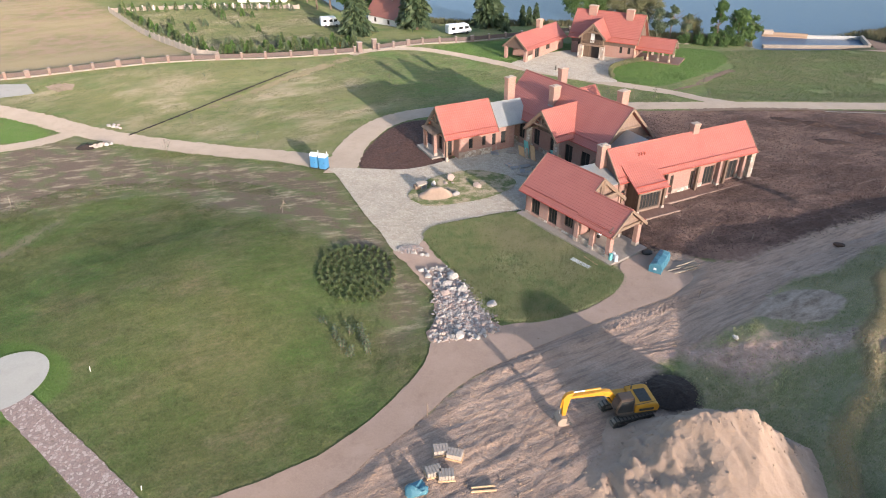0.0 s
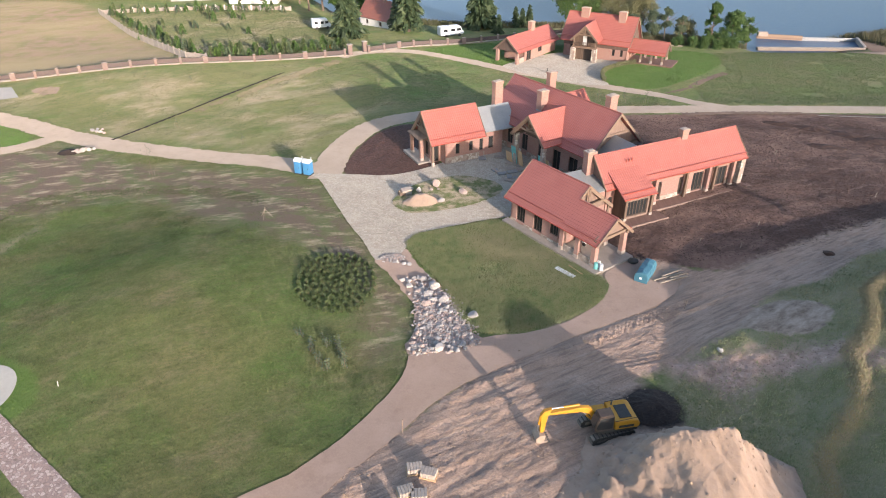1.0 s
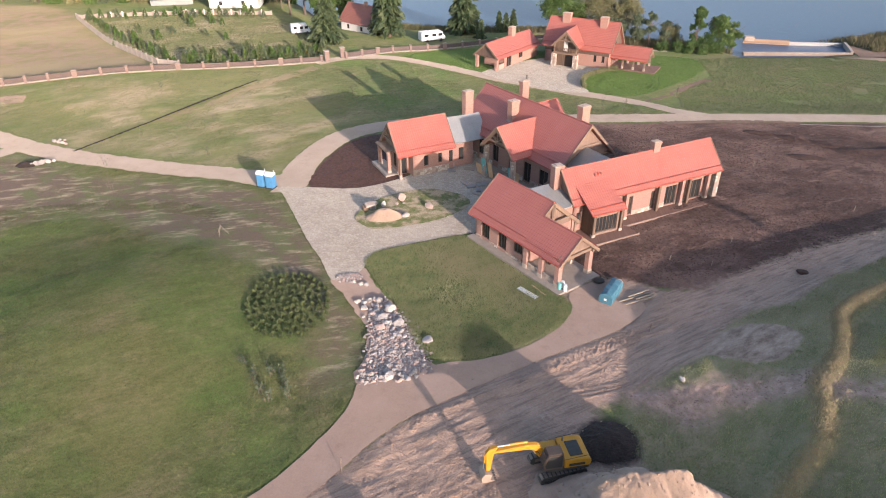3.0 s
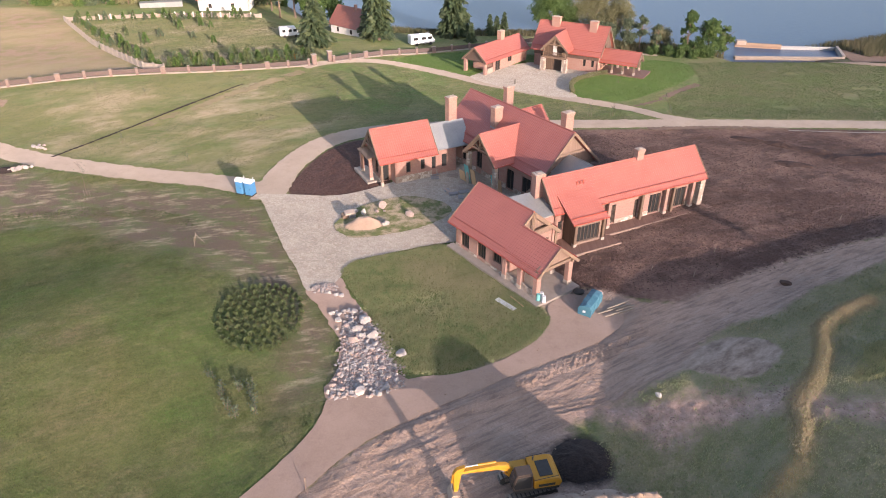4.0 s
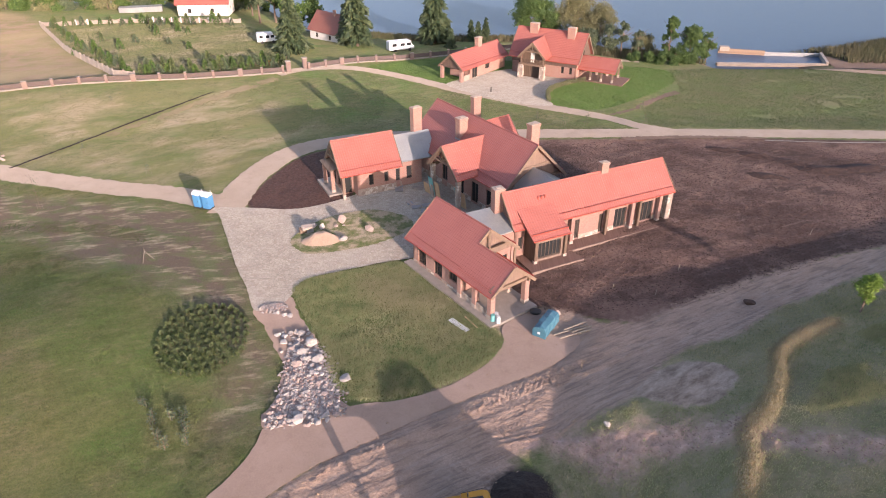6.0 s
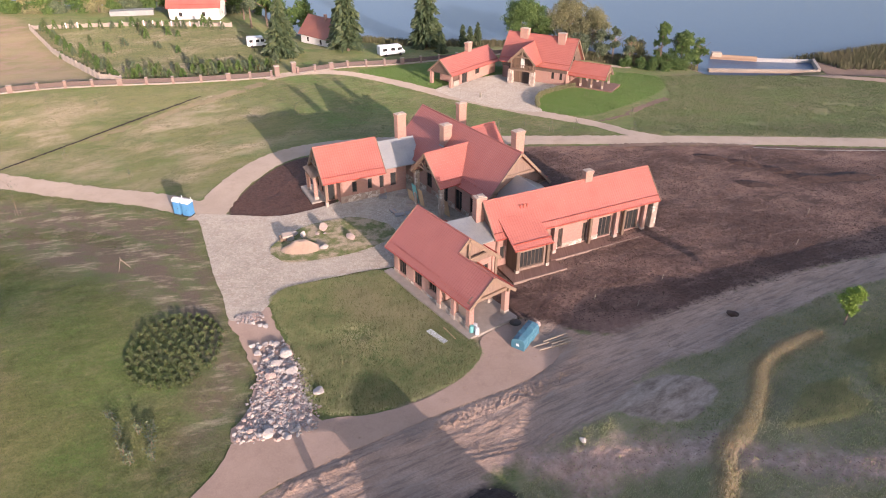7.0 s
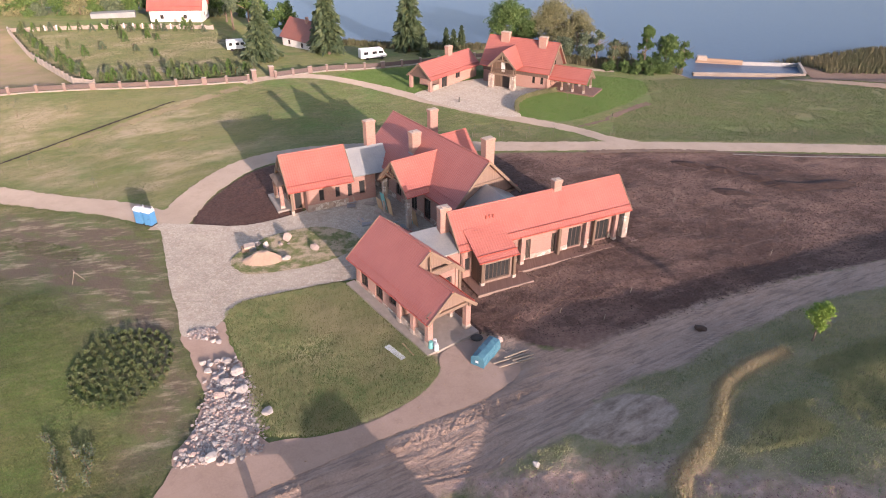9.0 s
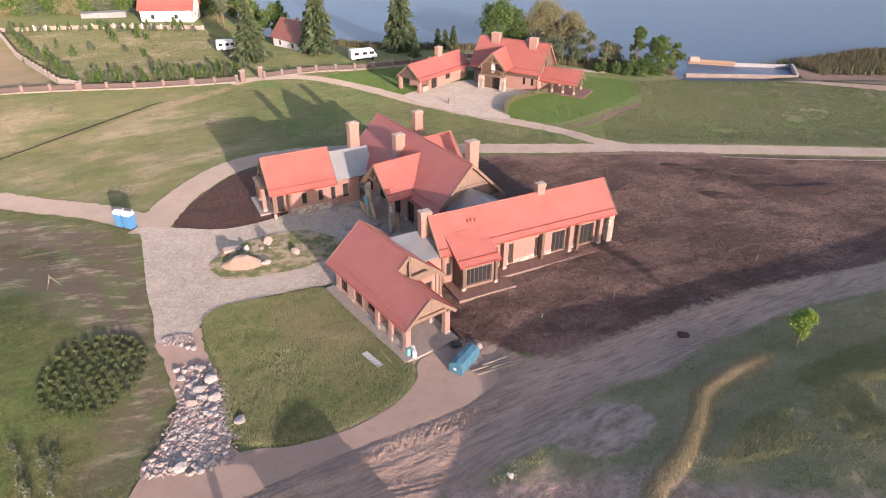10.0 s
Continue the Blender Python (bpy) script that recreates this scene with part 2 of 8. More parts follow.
def reach(q):
    """How high the low sun's light passes over the bank: height plus fall along the light's way."""
    return np.interp(q, [30, 36, 42, 47, 50, 53, 57.5, 62, 66, 71.5, 75, 82, 94, 135], [5.2, 5.8, 6.2, 6.7, 7.05, 7.6, 7.88, 7.93, 7.8, 7.45, 7.25, 7.05, 6.3, 5.6])


def bank(x, y, z):
    """The grassy slope beside the track, the higher ground behind it with an unseen crest added to cast shade, and a
    low grassy ridge.
    """
    x, y = np.clip(x, -400, 400), np.clip(y, -400, 400)
    q, d = 0.8745 * x + 0.485 * y, -0.485 * x + 0.8745 * y
    share = np.interp(q, [34, 38, 42, 44, 46, 50, 55, 60, 72, 80, 95, 140], [0, 0.05, 0.30, 0.42, 0.50, 0.80, 0.94, 1, 0.98, 0.93, 0.82, 0.7])
    slope = share * np.interp(d, [-20, 8, 14, 17, 20, 21, 22.5, 24, 25.5, 27.4, 30, 33, 36], [3.6, 5.1, 5.15, 4.65, 4.15, 3.82, 3.3, 3.05, 2.7, 2.15, 1.15, 0.3, 0])
    # unseen crest, its height set by how far its shade must fall
    crown = (reach(q) - 0.8) * np.interp(d, [-60, -8, 1, 4, 6.5, 9, 11], [0, 0.8, 0.97, 1, 0.86, 0.5, 0.0]) * np.interp(q, [33, 36, 140, 220], [0, 1, 1, 0])
    z = np.maximum(z + slope + 0.75 * hill(x, y, 26.3, 45.6, 4, 4), crown - 0.25)
    best, near_side = np.full(np.shape(x), 99.0), np.zeros(np.shape(x))
    for (ax, ay), (bx, by) in zip(CREST, CREST[1:]):
        t = np.clip(((x - ax) * (bx - ax) + (y - ay) * (by - ay)) / ((bx - ax) ** 2 + (by - ay) ** 2), 0, 1)
        r = np.hypot(x - ax - t * (bx - ax), y - ay - t * (by - ay))
        near_side = np.where(r < best, (x - ax) * (by - ay) - (y - ay) * (bx - ax), near_side)
        best = np.minimum(best, r)
    w = np.exp(-(best / np.where(near_side > 0, 0.7, 1.5)) ** 2)
    return z + np.clip(reach(q) - 0.198 * d + 0.28 - z, 0, 1.0) * w


def land(x, y):
    """Height of the ground; takes numbers or arrays."""
    x, y = np.asarray(x, float), np.asarray(y, float)
    z = -0.25 + 2.3 * hill(x, y, -24.5, 52, 14.5, 17) - 0.8 * hill(x, y, 11, 40, 17, 13)
    z = z + 0.5 * hill(x, y, 42, 78, 16, 16) + 1.3 * hill(x, y, -56, 128, 22, 18)
    z = bank(x, y, z) - 0.85 / (1 + np.exp(np.clip(-(y - 114.0) / 2.6, -40, 40))) / (1 + np.exp(np.clip(-(x + 1.0) / 3.0, -40, 40)))
    xx = np.clip(x, -200, 200)
    start = 140.0 - 14.0 / (1 + np.exp(-(xx - 48.0) / 4.0)) + 42.0 / (1 + np.exp((xx + 36.0) / 5.0))
    z = z - 1.7 / (1 + np.exp(np.clip(-(y - 152.5) / 1.2, -40, 40))) / (1 + np.exp(np.clip(-(x - 71.0) / 1.5, -40, 40)))
    d = np.maximum(0.0, y - start)
    fall = np.minimum(0.0014 * d * d, 6.5)
    spit = 1 / (1 + np.exp(np.clip(-(x - 84.0) / 2.5, -40, 40))) / (1 + np.exp(np.clip((y - 166.0 - 0.45 * np.clip(x - 80.0, 0, 60)) / 2.5, -40, 40)))
    return np.maximum(z - fall, np.where(y > 130, (LAKE + 0.45) * spit - 12.0 * (1 - spit), -50.0))


def at(x, y, dz=0.0):
    return Vector((x, y, float(land(x, y)) + dz))


def lattice(i, j, seed):
    v = np.sin(i * 127.1 + j * 311.7 + seed * 74.7) * 43758.5453
    return v - np.floor(v)


def value_noise(x, y, scale, seed=0, octaves=3):
    """Smooth noise, 0 to 1, on arrays."""
    total, amp, norm = 0.0, 1.0, 0.0
    for k in range(octaves):
        u, v = x * scale * 2 ** k, y * scale * 2 ** k
        i, j = np.floor(u), np.floor(v)
        f, g = u - i, v - j
        f, g = f * f * (3 - 2 * f), g * g * (3 - 2 * g)
        a, b = lattice(i, j, seed + k), lattice(i + 1, j, seed + k)
        c, d = lattice(i, j + 1, seed + k), lattice(i + 1, j + 1, seed + k)
        total = total + amp * ((a * (1 - f) + b * f) * (1 - g) + (c * (1 - f) + d * f) * g)
        norm += amp
        amp *= 0.5
    return total / norm


def curve(pts, steps=5, closed=True):
    """A smooth line through the points."""
    n, out = len(pts), []
    P = [Vector(p) for p in pts]
    for i in range(n if closed else n - 1):
        p0, p1, p2, p3 = (P[(i + k) % n] if closed else P[min(max(i + k, 0), n - 1)] for k in (-1, 0, 1, 2))
        for s in range(steps):
            t = s / steps
            q = 0.5 * (2 * p1 + (p2 - p0) * t + (2 * p0 - 5 * p1 + 4 * p2 - p3) * t * t + (3 * p1 - p0 - 3 * p2 + p3) * t ** 3)
            out.append((q.x, q.y))
    if not closed:
        out.append((P[-1].x, P[-1].y))
    return out


def inside(poly, x, y):
    """Signed distance to a closed line: positive inside."""
    x, y = np.asarray(x, float), np.asarray(y, float)
    best = np.full(x.shape, 1e9)
    odd = np.zeros(x.shape, bool)
    for (ax, ay), (bx, by) in zip(poly, poly[1:] + poly[:1]):
        dx, dy = bx - ax, by - ay
        t = np.clip(((x - ax) * dx + (y - ay) * dy) / max(dx * dx + dy * dy, 1e-9), 0, 1)
        best = np.minimum(best, np.hypot(x - ax - t * dx, y - ay - t * dy))
        if ay != by:
            odd ^= ((ay > y) != (by > y)) & (x < (bx - ax) * (y - ay) / (by - ay) + ax)
    return np.where(odd, best, -best)


def ribbon(line, widths):
    """A closed outline round an open centre line."""
    left, right = [], []
    for i, (x, y) in enumerate(line):
        a, b = line[max(i - 1, 0)], line[min(i + 1, len(line) - 1)]
        d = Vector((b[0] - a[0], b[1] - a[1])).normalized()
        w = widths if isinstance(widths, (int, float)) else widths[0] + (widths[1] - widths[0]) * i / (len(line) - 1)
        left.append((x - d.y * w / 2, y + d.x * w / 2))
        right.append((x + d.y * w / 2, y - d.x * w / 2))
    return left + right[::-1]


# outlines in plan
ROAD = [(-20, 26.2), (-15.0, 29.1), (-12.7, 30.2), (-11.2, 31.2), (-9.0, 32.6), (-7.4, 34.2), (-5.7, 36.0), (-3.8, 38.7), (-2.1, 41.6), (-1.3, 44.0), (-0.9, 45.6), (2.8, 45.9), (5.5, 47.9),
        (9.3, 48.6), (12.6, 49.9), (14.8, 51.4), (16.8, 53.3), (18.2, 55.8), (18.4, 58.4), (21.4, 60.4), (24.4, 58.4), (25.2, 56.0), (22.4, 53.0), (18.6, 50.8), (14.6, 48.7), (10.4, 46.2), (5.5, 43.2), (3.1, 41.6), (0.7, 39.3), (-1.7, 36.2), (-3.5, 34.2), (-4.8, 32.9), (-6.7, 30.6), (-8.4, 29.1), (-12, 26)]
SAND = [(-9, 29.6), (-6.5, 32), (-1.3, 37.3), (5.2, 43.9), (10.5, 48.2), (13.6, 50.5), (16.8, 52.9), (18.3, 56.0), (18.0, 58.6), (22.1, 61.2), (25.7, 60.3), (27.5, 59.2), (31.2, 59.3), (36.9, 62.3), (46.3, 67.0),
        (56.6, 71.0), (68.7, 74.6), (90, 82), (90, 75), (63.5, 67.1), (56.2, 65.4), (52.7, 63.9), (49.1, 61.7), (46.7, 60.8), (44.2, 59.5), (39.3, 55.6), (36.8, 54.8), (34.2, 54.0), (31.5, 52.0), (28.4, 48.0), (25.9, 46.4), (22.5, 45), (18, 42.2),
        (19.6, 38.5), (20.4, 36.6), (23.0, 35.0), (24.6, 33), (25.0, 29), (24.5, 16), (-14, 16), (-14, 24)]
SPOT = [(29.4, 50.0), (31.9, 51.7), (34.1, 51.7), (35.8, 50.4), (36.2, 48.8), (35.0, 47.1), (33.3, 45.8), (31.3, 45.6), (29.2, 46.8), (27.9, 48.0)]
RUBBLE_A = [(19.3, 44.2), (22.8, 44.9), (26.6, 44.3), (30.6, 44.3), (34.1, 44.2), (34.6, 42.5), (34.0, 40.4), (31.7, 41.4), (28.1, 41.1), (25.2, 40.0), (23.4, 40.9), (21.4, 43.1)]
RUBBLE_B = [(35.2, 42.4), (37.0, 41.7), (38.9, 41.6), (41.4, 40.8), (44.1, 40.1), (50, 38.6), (49.5, 36.4), (43.1, 38.3), (40.9, 38.4), (39.0, 38.7), (36.3, 40.1), (34.4, 40.1)]
SOIL_E = [(17, 70), (14.5, 66), (19, 60.8), (22.5, 61.2), (25.6, 59.9), (31.2, 58.6), (36.9, 61.8), (46.3, 66.5), (56.6, 70.8), (68.7, 74.4), (90, 82), (120, 90),
          (120, 101), (86.3, 104.3), (64.5, 105.8), (43.1, 105.6), (28.6, 105.2), (22, 103.5), (24, 92), (22, 84)]
SOIL_W = [(-11.4, 82.3), (-11.7, 87.9), (-8.8, 97.2), (-4.1, 101.0), (0, 98), (0, 90), (0.6, 85.0), (-5.3, 82.0)]
PLAZA = [(-16.2, 82.2), (-11.4, 82.2), (-5.3, 82.0), (0.1, 85.0), (3, 88.0), (8.2, 93), (14, 92), (20.5, 80.5), (18.8, 73.5), (16, 73), (9.3, 70.4), (6.2, 69.5), (2.8, 68.1), (-0.9, 66.5),
         (-2.1, 65.1), (-2.4, 63.2), (-3.2, 61.4), (-5.4, 60.3), (-7.2, 64.3), (-9.1, 67.7), (-12.0, 74.2), (-13.5, 77.6), (-14.8, 80.4)]
ISLAND = [(-4.7, 74.3), (-3.3, 71.7), (-1.3, 71.1), (4.3, 72.9), (8.4, 76.1), (9.0, 78.6), (6.9, 80.7), (3.1, 81.6), (-2.1, 78.9)]
BED = [(-5.5, 60.5), (-2.6, 62.9), (-1.4, 60.6), (0.8, 57.0), (1.9, 54.4), (2.9, 51.1), (4.4, 48.5), (5.4, 47.6), (2.8, 45.4), (-0.9, 45.2), (-1.5, 46.8), (-0.9, 48.5), (-0.8, 50.7), (-1.2, 52.9), (-2.4, 55.3), (-4.0, 58.1)]
PLOT = [(-2.4, 63.5), (-2.1, 65.1), (-0.9, 66.4), (2.8, 67.9), (6.2, 69.2), (8.3, 69.4), (13.0, 62.9), (17.6, 57.6), (18.1, 55.1), (14.3, 51.2), (9.2, 48.8), (6.5, 48.6), (4.7, 48.8), (3.2, 51.4), (2.2, 54.6), (1.1, 57.2), (-1.2, 60.9)]
W_PATH = ribbon(curve([(-120, 126), (-95, 115), (-76, 105.6), (-65, 100.6), (-57.5, 96.6), (-49.6, 93.2), (-40.6, 90.4), (-31.6, 88.1), (-22, 86.0), (-15.5, 83.4)], 4, False), 3.9)
W_FORK = ribbon(curve([(-57.5, 95.0), (-60.5, 91.3), (-66, 88.6), (-78, 84.5), (-92, 79)], 4, False), 3.0)
ARC = ribbon(curve([(-14.2, 80.5), (-14.0, 87.0), (-12.8, 93.5), (-9.3, 100.6), (-3.0, 104.6), (6, 106.8), (20, 107.7), (34, 107.9), (46, 108.2), (66, 107.9), (88, 107.0), (140, 104.5)], 4, False), (4.4, 3.7))
N_PATH = ribbon(curve([(-20.5, 139.6), (-16.7, 143.0), (-10.2, 145.0), (-3.2, 144.1), (3.9, 141.0), (9.7, 137.0), (15.3, 132.6), (22.5, 127.8), (29.3, 123.5), (34.9, 120.4), (40.6, 116.4), (44.5, 111.8), (49, 108.6)], 4, False), 3.0)
COURT = [(13.6, 134.6), (15.0, 138.5), (25.6, 146.5), (30.5, 144.5), (38.5, 139.5), (37.8, 137.0), (34.2, 134.6), (32.4, 131.2), (31.5, 127.3), (32.2, 123.4), (27.3, 123.9), (21.4, 127.6)]
LUSH = [(31.9, 124.6), (36.6, 121.6), (41.1, 121.9), (48.2, 127.3), (55.0, 133.7), (59.3, 141.0), (58.8, 148.5), (51, 151), (36, 152), (12, 156), (0, 150.5), (-3, 146), (6, 140.5), (12.5, 134.5), (15, 136), (30, 140)]
GREEN_W = [(-84, 108), (-75.2, 103.5), (-68.1, 100.6), (-63.1, 97.2), (-60.9, 95.1), (-60.7, 92.9), (-63.6, 91.4), (-67.3, 90.6), (-84, 86)]
RING = [(-40.6, 40.0), (-40.2, 43.2), (-37.8, 44.3), (-34.5, 43.5), (-31.7, 41.9), (-30.0, 40.1), (-29.6, 38.3), (-30.7, 36.7), (-33, 34.6), (-37, 34.6), (-39.8, 36.6)]
FIELD = [(-50.8, 134.9), (-72.0, 158.2), (-95.6, 190), (-110, 202), (-300, 205), (-300, 90), (-82.7, 121.5), (-67.8, 126)]
# outline of the sunlit ridge crest, whose light is put into the colour
LIT_CREST = ribbon(curve(CREST, 4, False), 1.1)
INLET = [(74.4, 158.3), (98.0, 157.4), (100.6, 165.0), (78.2, 168.6)]


# ---- ground materials ----
def mask(n, name, ragged=0.8, soft=0.35, scale=1.2):
    """1 inside an outline stored on the ground, with a ragged edge."""
    wob = n.math('MULTIPLY', n.math('SUBTRACT', n.noise(scale, 5), 0.5), ragged * 2)
    return n.ramp(n.math('ADD', n.attr(name), wob), -soft, soft)


def ground_material():
    n = Nodes("ground_cover", 0.95)
    big, mid, fine = n.noise(0.055, 5, rough=0.6), n.noise(0.35, 5, rough=0.6), n.noise(5.5, 5, rough=0.7)
    streak = n.noise(1.1, 6, n.mapped(n.pos(), (0.4, 1.0, 1), 12), rough=0.7)
    tuft = n.noise(1.7, 4, rough=0.7)
    c = turf(n, 1.04)
    c = n.mix(n.ramp(streak, 0.56, 0.74, 0, 0.5), c, (0.25, 0.20, 0.11))
    c = n.mix(n.ramp(fine, 0.40, 0.66, 0.0, 0.55), c, (0.18, 0.178, 0.072))
    c = n.mix(n.math('MULTIPLY', mask(n, "arc", 1.6, 2.2, 0.3), 0.45), c, (0.048, 0.095, 0.018))
    c = n.mix(n.math('MULTIPLY', mask(n, "lane", 1.6, 0.9, 0.4), 0.85), c, n.mix(tuft, (0.17, 0.125, 0.085), (0.30, 0.235, 0.175)))
    # worn, mossy ground near the drive: dark and brownish
    worn = n.math('MULTIPLY', mask(n, "worn", 3.0, 2.5, 0.25), n.ramp(n.noise(0.8, 6, n.mapped(n.pos(), (0.6, 1, 1), 20), rough=0.75), 0.20, 0.38))
    c = n.mix(n.math('MULTIPLY', worn, 0.92), c, n.mix(n.ramp(n.noise(0.55, 6, n.mapped(n.pos(), (0.45, 1.3, 1), 14), rough=0.72), 0.51, 0.66), n.mix(n.ramp(n.noise(0.4, 5, n.mapped(n.pos(), (0.6, 1, 1), -20)), 0.47, 0.62), n.mix(fine, (0.087, 0.061, 0.045), (0.180, 0.130, 0.096)), n.mix(fine, (0.073, 0.090, 0.037), (0.145, 0.156, 0.066))), n.mix(fine, (0.290, 0.238, 0.165), (0.436, 0.367, 0.271))))
    # dry far meadow
    meadow_dry = n.math('MULTIPLY', mask(n, "meadow", 4.0, 4.0, 0.15), n.ramp(n.noise(0.16, 6, n.mapped(n.pos(), (0.5, 1, 1), 15), rough=0.65), 0.30, 0.58))
    c = n.mix(n.math('MULTIPLY', meadow_dry, 0.85), c, n.mix(n.ramp(n.noise(0.12, 6, n.mapped(n.pos(), (0.55, 1, 1), 40), rough=0.7), 0.46, 0.60), n.mix(tuft, (0.151, 0.162, 0.056), (0.226, 0.212, 0.098)), n.mix(fine, (0.302, 0.241, 0.158), (0.438, 0.354, 0.257))))
    c = n.mix(n.math('MULTIPLY', mask(n, "lea", 3.0, 2.0, 0.2), 0.7), c, n.mix(n.ramp(n.noise(0.18, 5, n.mapped(n.pos(), (0.6, 1, 1), 12), rough=0.62), 0.38, 0.62), n.mix(fine, (0.105, 0.155, 0.048), (0.16, 0.20, 0.075)), n.mix(fine, (0.15, 0.145, 0.072), (0.21, 0.185, 0.105))))
    c = n.mix(n.math('MULTIPLY', mask(n, "lush", 0.5, 0.4), 0.9), c, n.mix(n.ramp(n.noise(0.5, 5), 0.35, 0.65), n.mix(fine, (0.070, 0.150, 0.022), (0.115, 0.205, 0.035)), n.mix(fine, (0.095, 0.160, 0.030), (0.15, 0.21, 0.055))))
    field = n.mix(n.ramp(n.noise(0.05, 6, n.mapped(n.pos(), (0.5, 1, 1), 10), rough=0.65), 0.38, 0.6), (0.287, 0.229, 0.130), n.mix(n.ramp(n.noise(0.25, 5), 0.4, 0.6), (0.265, 0.185, 0.130), (0.188, 0.171, 0.077)))
    c = n.mix(mask(n, "field", 3.0, 2.0, 0.12), c, field)
    # dark topsoil
    clod = n.noise(2.6, 6, rough=0.72)
    patch = n.noise(0.085, 6, n.mapped(n.pos(), (0.7, 1.0, 1), -18), rough=0.66)
    drag = n.noise(0.9, 5, n.mapped(n.pos(), (0.3, 1.3, 1), 24), rough=0.68)
    earth = n.mix(n.ramp(clod, 0.3, 0.72), (0.056, 0.031, 0.023), (0.128, 0.071, 0.056))
    earth = n.mix(n.ramp(patch, 0.42, 0.60, 0, 0.8), earth, n.mix(n.ramp(clod, 0.35, 0.65), (0.183, 0.106, 0.082), (0.282, 0.183, 0.144)))
    earth = n.mix(n.ramp(drag, 0.52, 0.70, 0, 0.45), earth, (0.275, 0.189, 0.148))
    earth = n.mix(n.ramp(n.noise(0.16, 6, n.mapped(n.pos(), (0.45, 1.0, 1), 8), rough=0.74), 0.54, 0.64, 0, 0.6), earth, (0.035, 0.020, 0.016))
    earth = n.mix(n.ramp(n.noise(0.5, 5), 0.68, 0.80, 0, 0.25), earth, (0.085, 0.080, 0.035))
    c = n.mix(mask(n, "soil", 0.5, 0.3), c, earth)
    c = n.mix(mask(n, "bed", 0.4, 0.3), c, n.mix(n.ramp(clod, 0.3, 0.72), (0.042, 0.021, 0.016), (0.136, 0.069, 0.054)))
    # sandy building ground
    grit = n.noise(6, 6, rough=0.7)
    sand = n.mix(n.ramp(n.noise(0.22, 6, rough=0.65), 0.35, 0.65), (0.418, 0.297, 0.226), (0.561, 0.405, 0.312))
    sand = n.mix(n.ramp(grit, 0.3, 0.75, 0, 0.6), sand, (0.209, 0.142, 0.105))
    sand = n.mix(n.ramp(n.noise(0.17, 6, n.mapped(n.pos(), (0.5, 1.2, 1), 28), rough=0.7), 0.52, 0.65, 0, 0.36), sand, n.mix(n.ramp(grit, 0.35, 0.65), (0.125, 0.088, 0.070), (0.215, 0.16, 0.128)))
    rut = n.noise(1.0, 4, n.mapped(n.pos(), (0.35, 2.6, 1), 28), rough=0.6)
    # dark and pale streaks put the ridges' light and shade into the colour
    sand = n.mix(n.ramp(rut, 0.48, 0.62, 0, 0.55), sand, (0.175, 0.128, 0.104))
    sand = n.mix(n.ramp(n.noise(1.4, 5, n.mapped(n.pos(), (0.25, 2.2, 1), 31), rough=0.68), 0.54, 0.66, 0, 0.6), sand, (0.44, 0.345, 0.28))
    c = n.mix(n.math('MULTIPLY', mask(n, "bank", 1.0, 0.8), 0.8), c, n.mix(n.ramp(n.noise(0.6, 6, n.mapped(n.pos(), (0.7, 1.2, 1), 30), rough=0.72), 0.38, 0.62), n.mix(fine, (0.174, 0.180, 0.087), (0.301, 0.279, 0.143)), n.mix(fine, (0.301, 0.249, 0.158), (0.451, 0.368, 0.249))))
    c = n.mix(mask(n, "sand", 1.1, 0.45), c, sand)
    c = n.mix(n.math('MULTIPLY', mask(n, "yard", 0.7, 0.6, 0.8), 0.85), c, n.mix(n.ramp(n.noise(0.7, 6, n.mapped(n.pos(), (0.3, 1.4, 1), 30), rough=0.68), 0.35, 0.65), (0.255, 0.193, 0.152), (0.37, 0.292, 0.238)))
    c = n.mix(mask(n, "spot", 0.7, 0.2, 0.9), c, n.mix(n.ramp(n.noise(0.9, 6, n.mapped(n.pos(), (0.6, 1.2, 1), 35), rough=0.72), 0.36, 0.62), (0.218, 0.159, 0.118), (0.472, 0.366, 0.289)))
    stones = n.voronoi(3.2, feature='F1', out=1)
    rub = n.mix(n.ramp(n.noise(1.2, 6, rough=0.75), 0.32, 0.68), (0.302, 0.213, 0.168), n.mix(stones, (0.672, 0.493, 0.420), (0.605, 0.392, 0.330)))
    c = n.mix(n.math('MULTIPLY', mask(n, "rubble", 2.2, 0.9, 0.5), 0.9), c, rub)
    # sunlight on the ridge crest painted as straw-pale ground
    c = n.mix(n.math('MULTIPLY', mask(n, "dry", 0.9, 0.5), 0.92), c, n.mix(n.noise(7, 5, rough=0.7), (0.220, 0.160, 0.072), (0.484, 0.352, 0.182)))
    c = n.mix(mask(n, "black", 0.6, 0.35), c, n.mix(n.ramp(clod, 0.35, 0.75), (0.012, 0.008, 0.007), (0.05, 0.032, 0.026)))
    c = n.mix(mask(n, "shore", 0.8, 0.6), c, (0.10, 0.075, 0.05))
    n.colour(c)
    h = n.math('ADD', n.math('MULTIPLY', fine, 0.9), n.math('ADD', tuft, n.math('MULTIPLY', n.math('MULTIPLY', clod, 1.0), n.math('ADD', 0.5, n.math('MULTIPLY', mask(n, "soil", 0.5, 0.3), 1.6)))))
    tread = n.t.nodes.new("ShaderNodeTexWave")
    n.put(tread.inputs["Vector"], n.mapped(n.pos(), (1, 1, 1), 62))
    for key, v in (("Scale", 0.55), ("Distortion", 14.0), ("Detail", 3.0), ("Detail Scale", 0.5)):
        tread.inputs[key].default_value = v
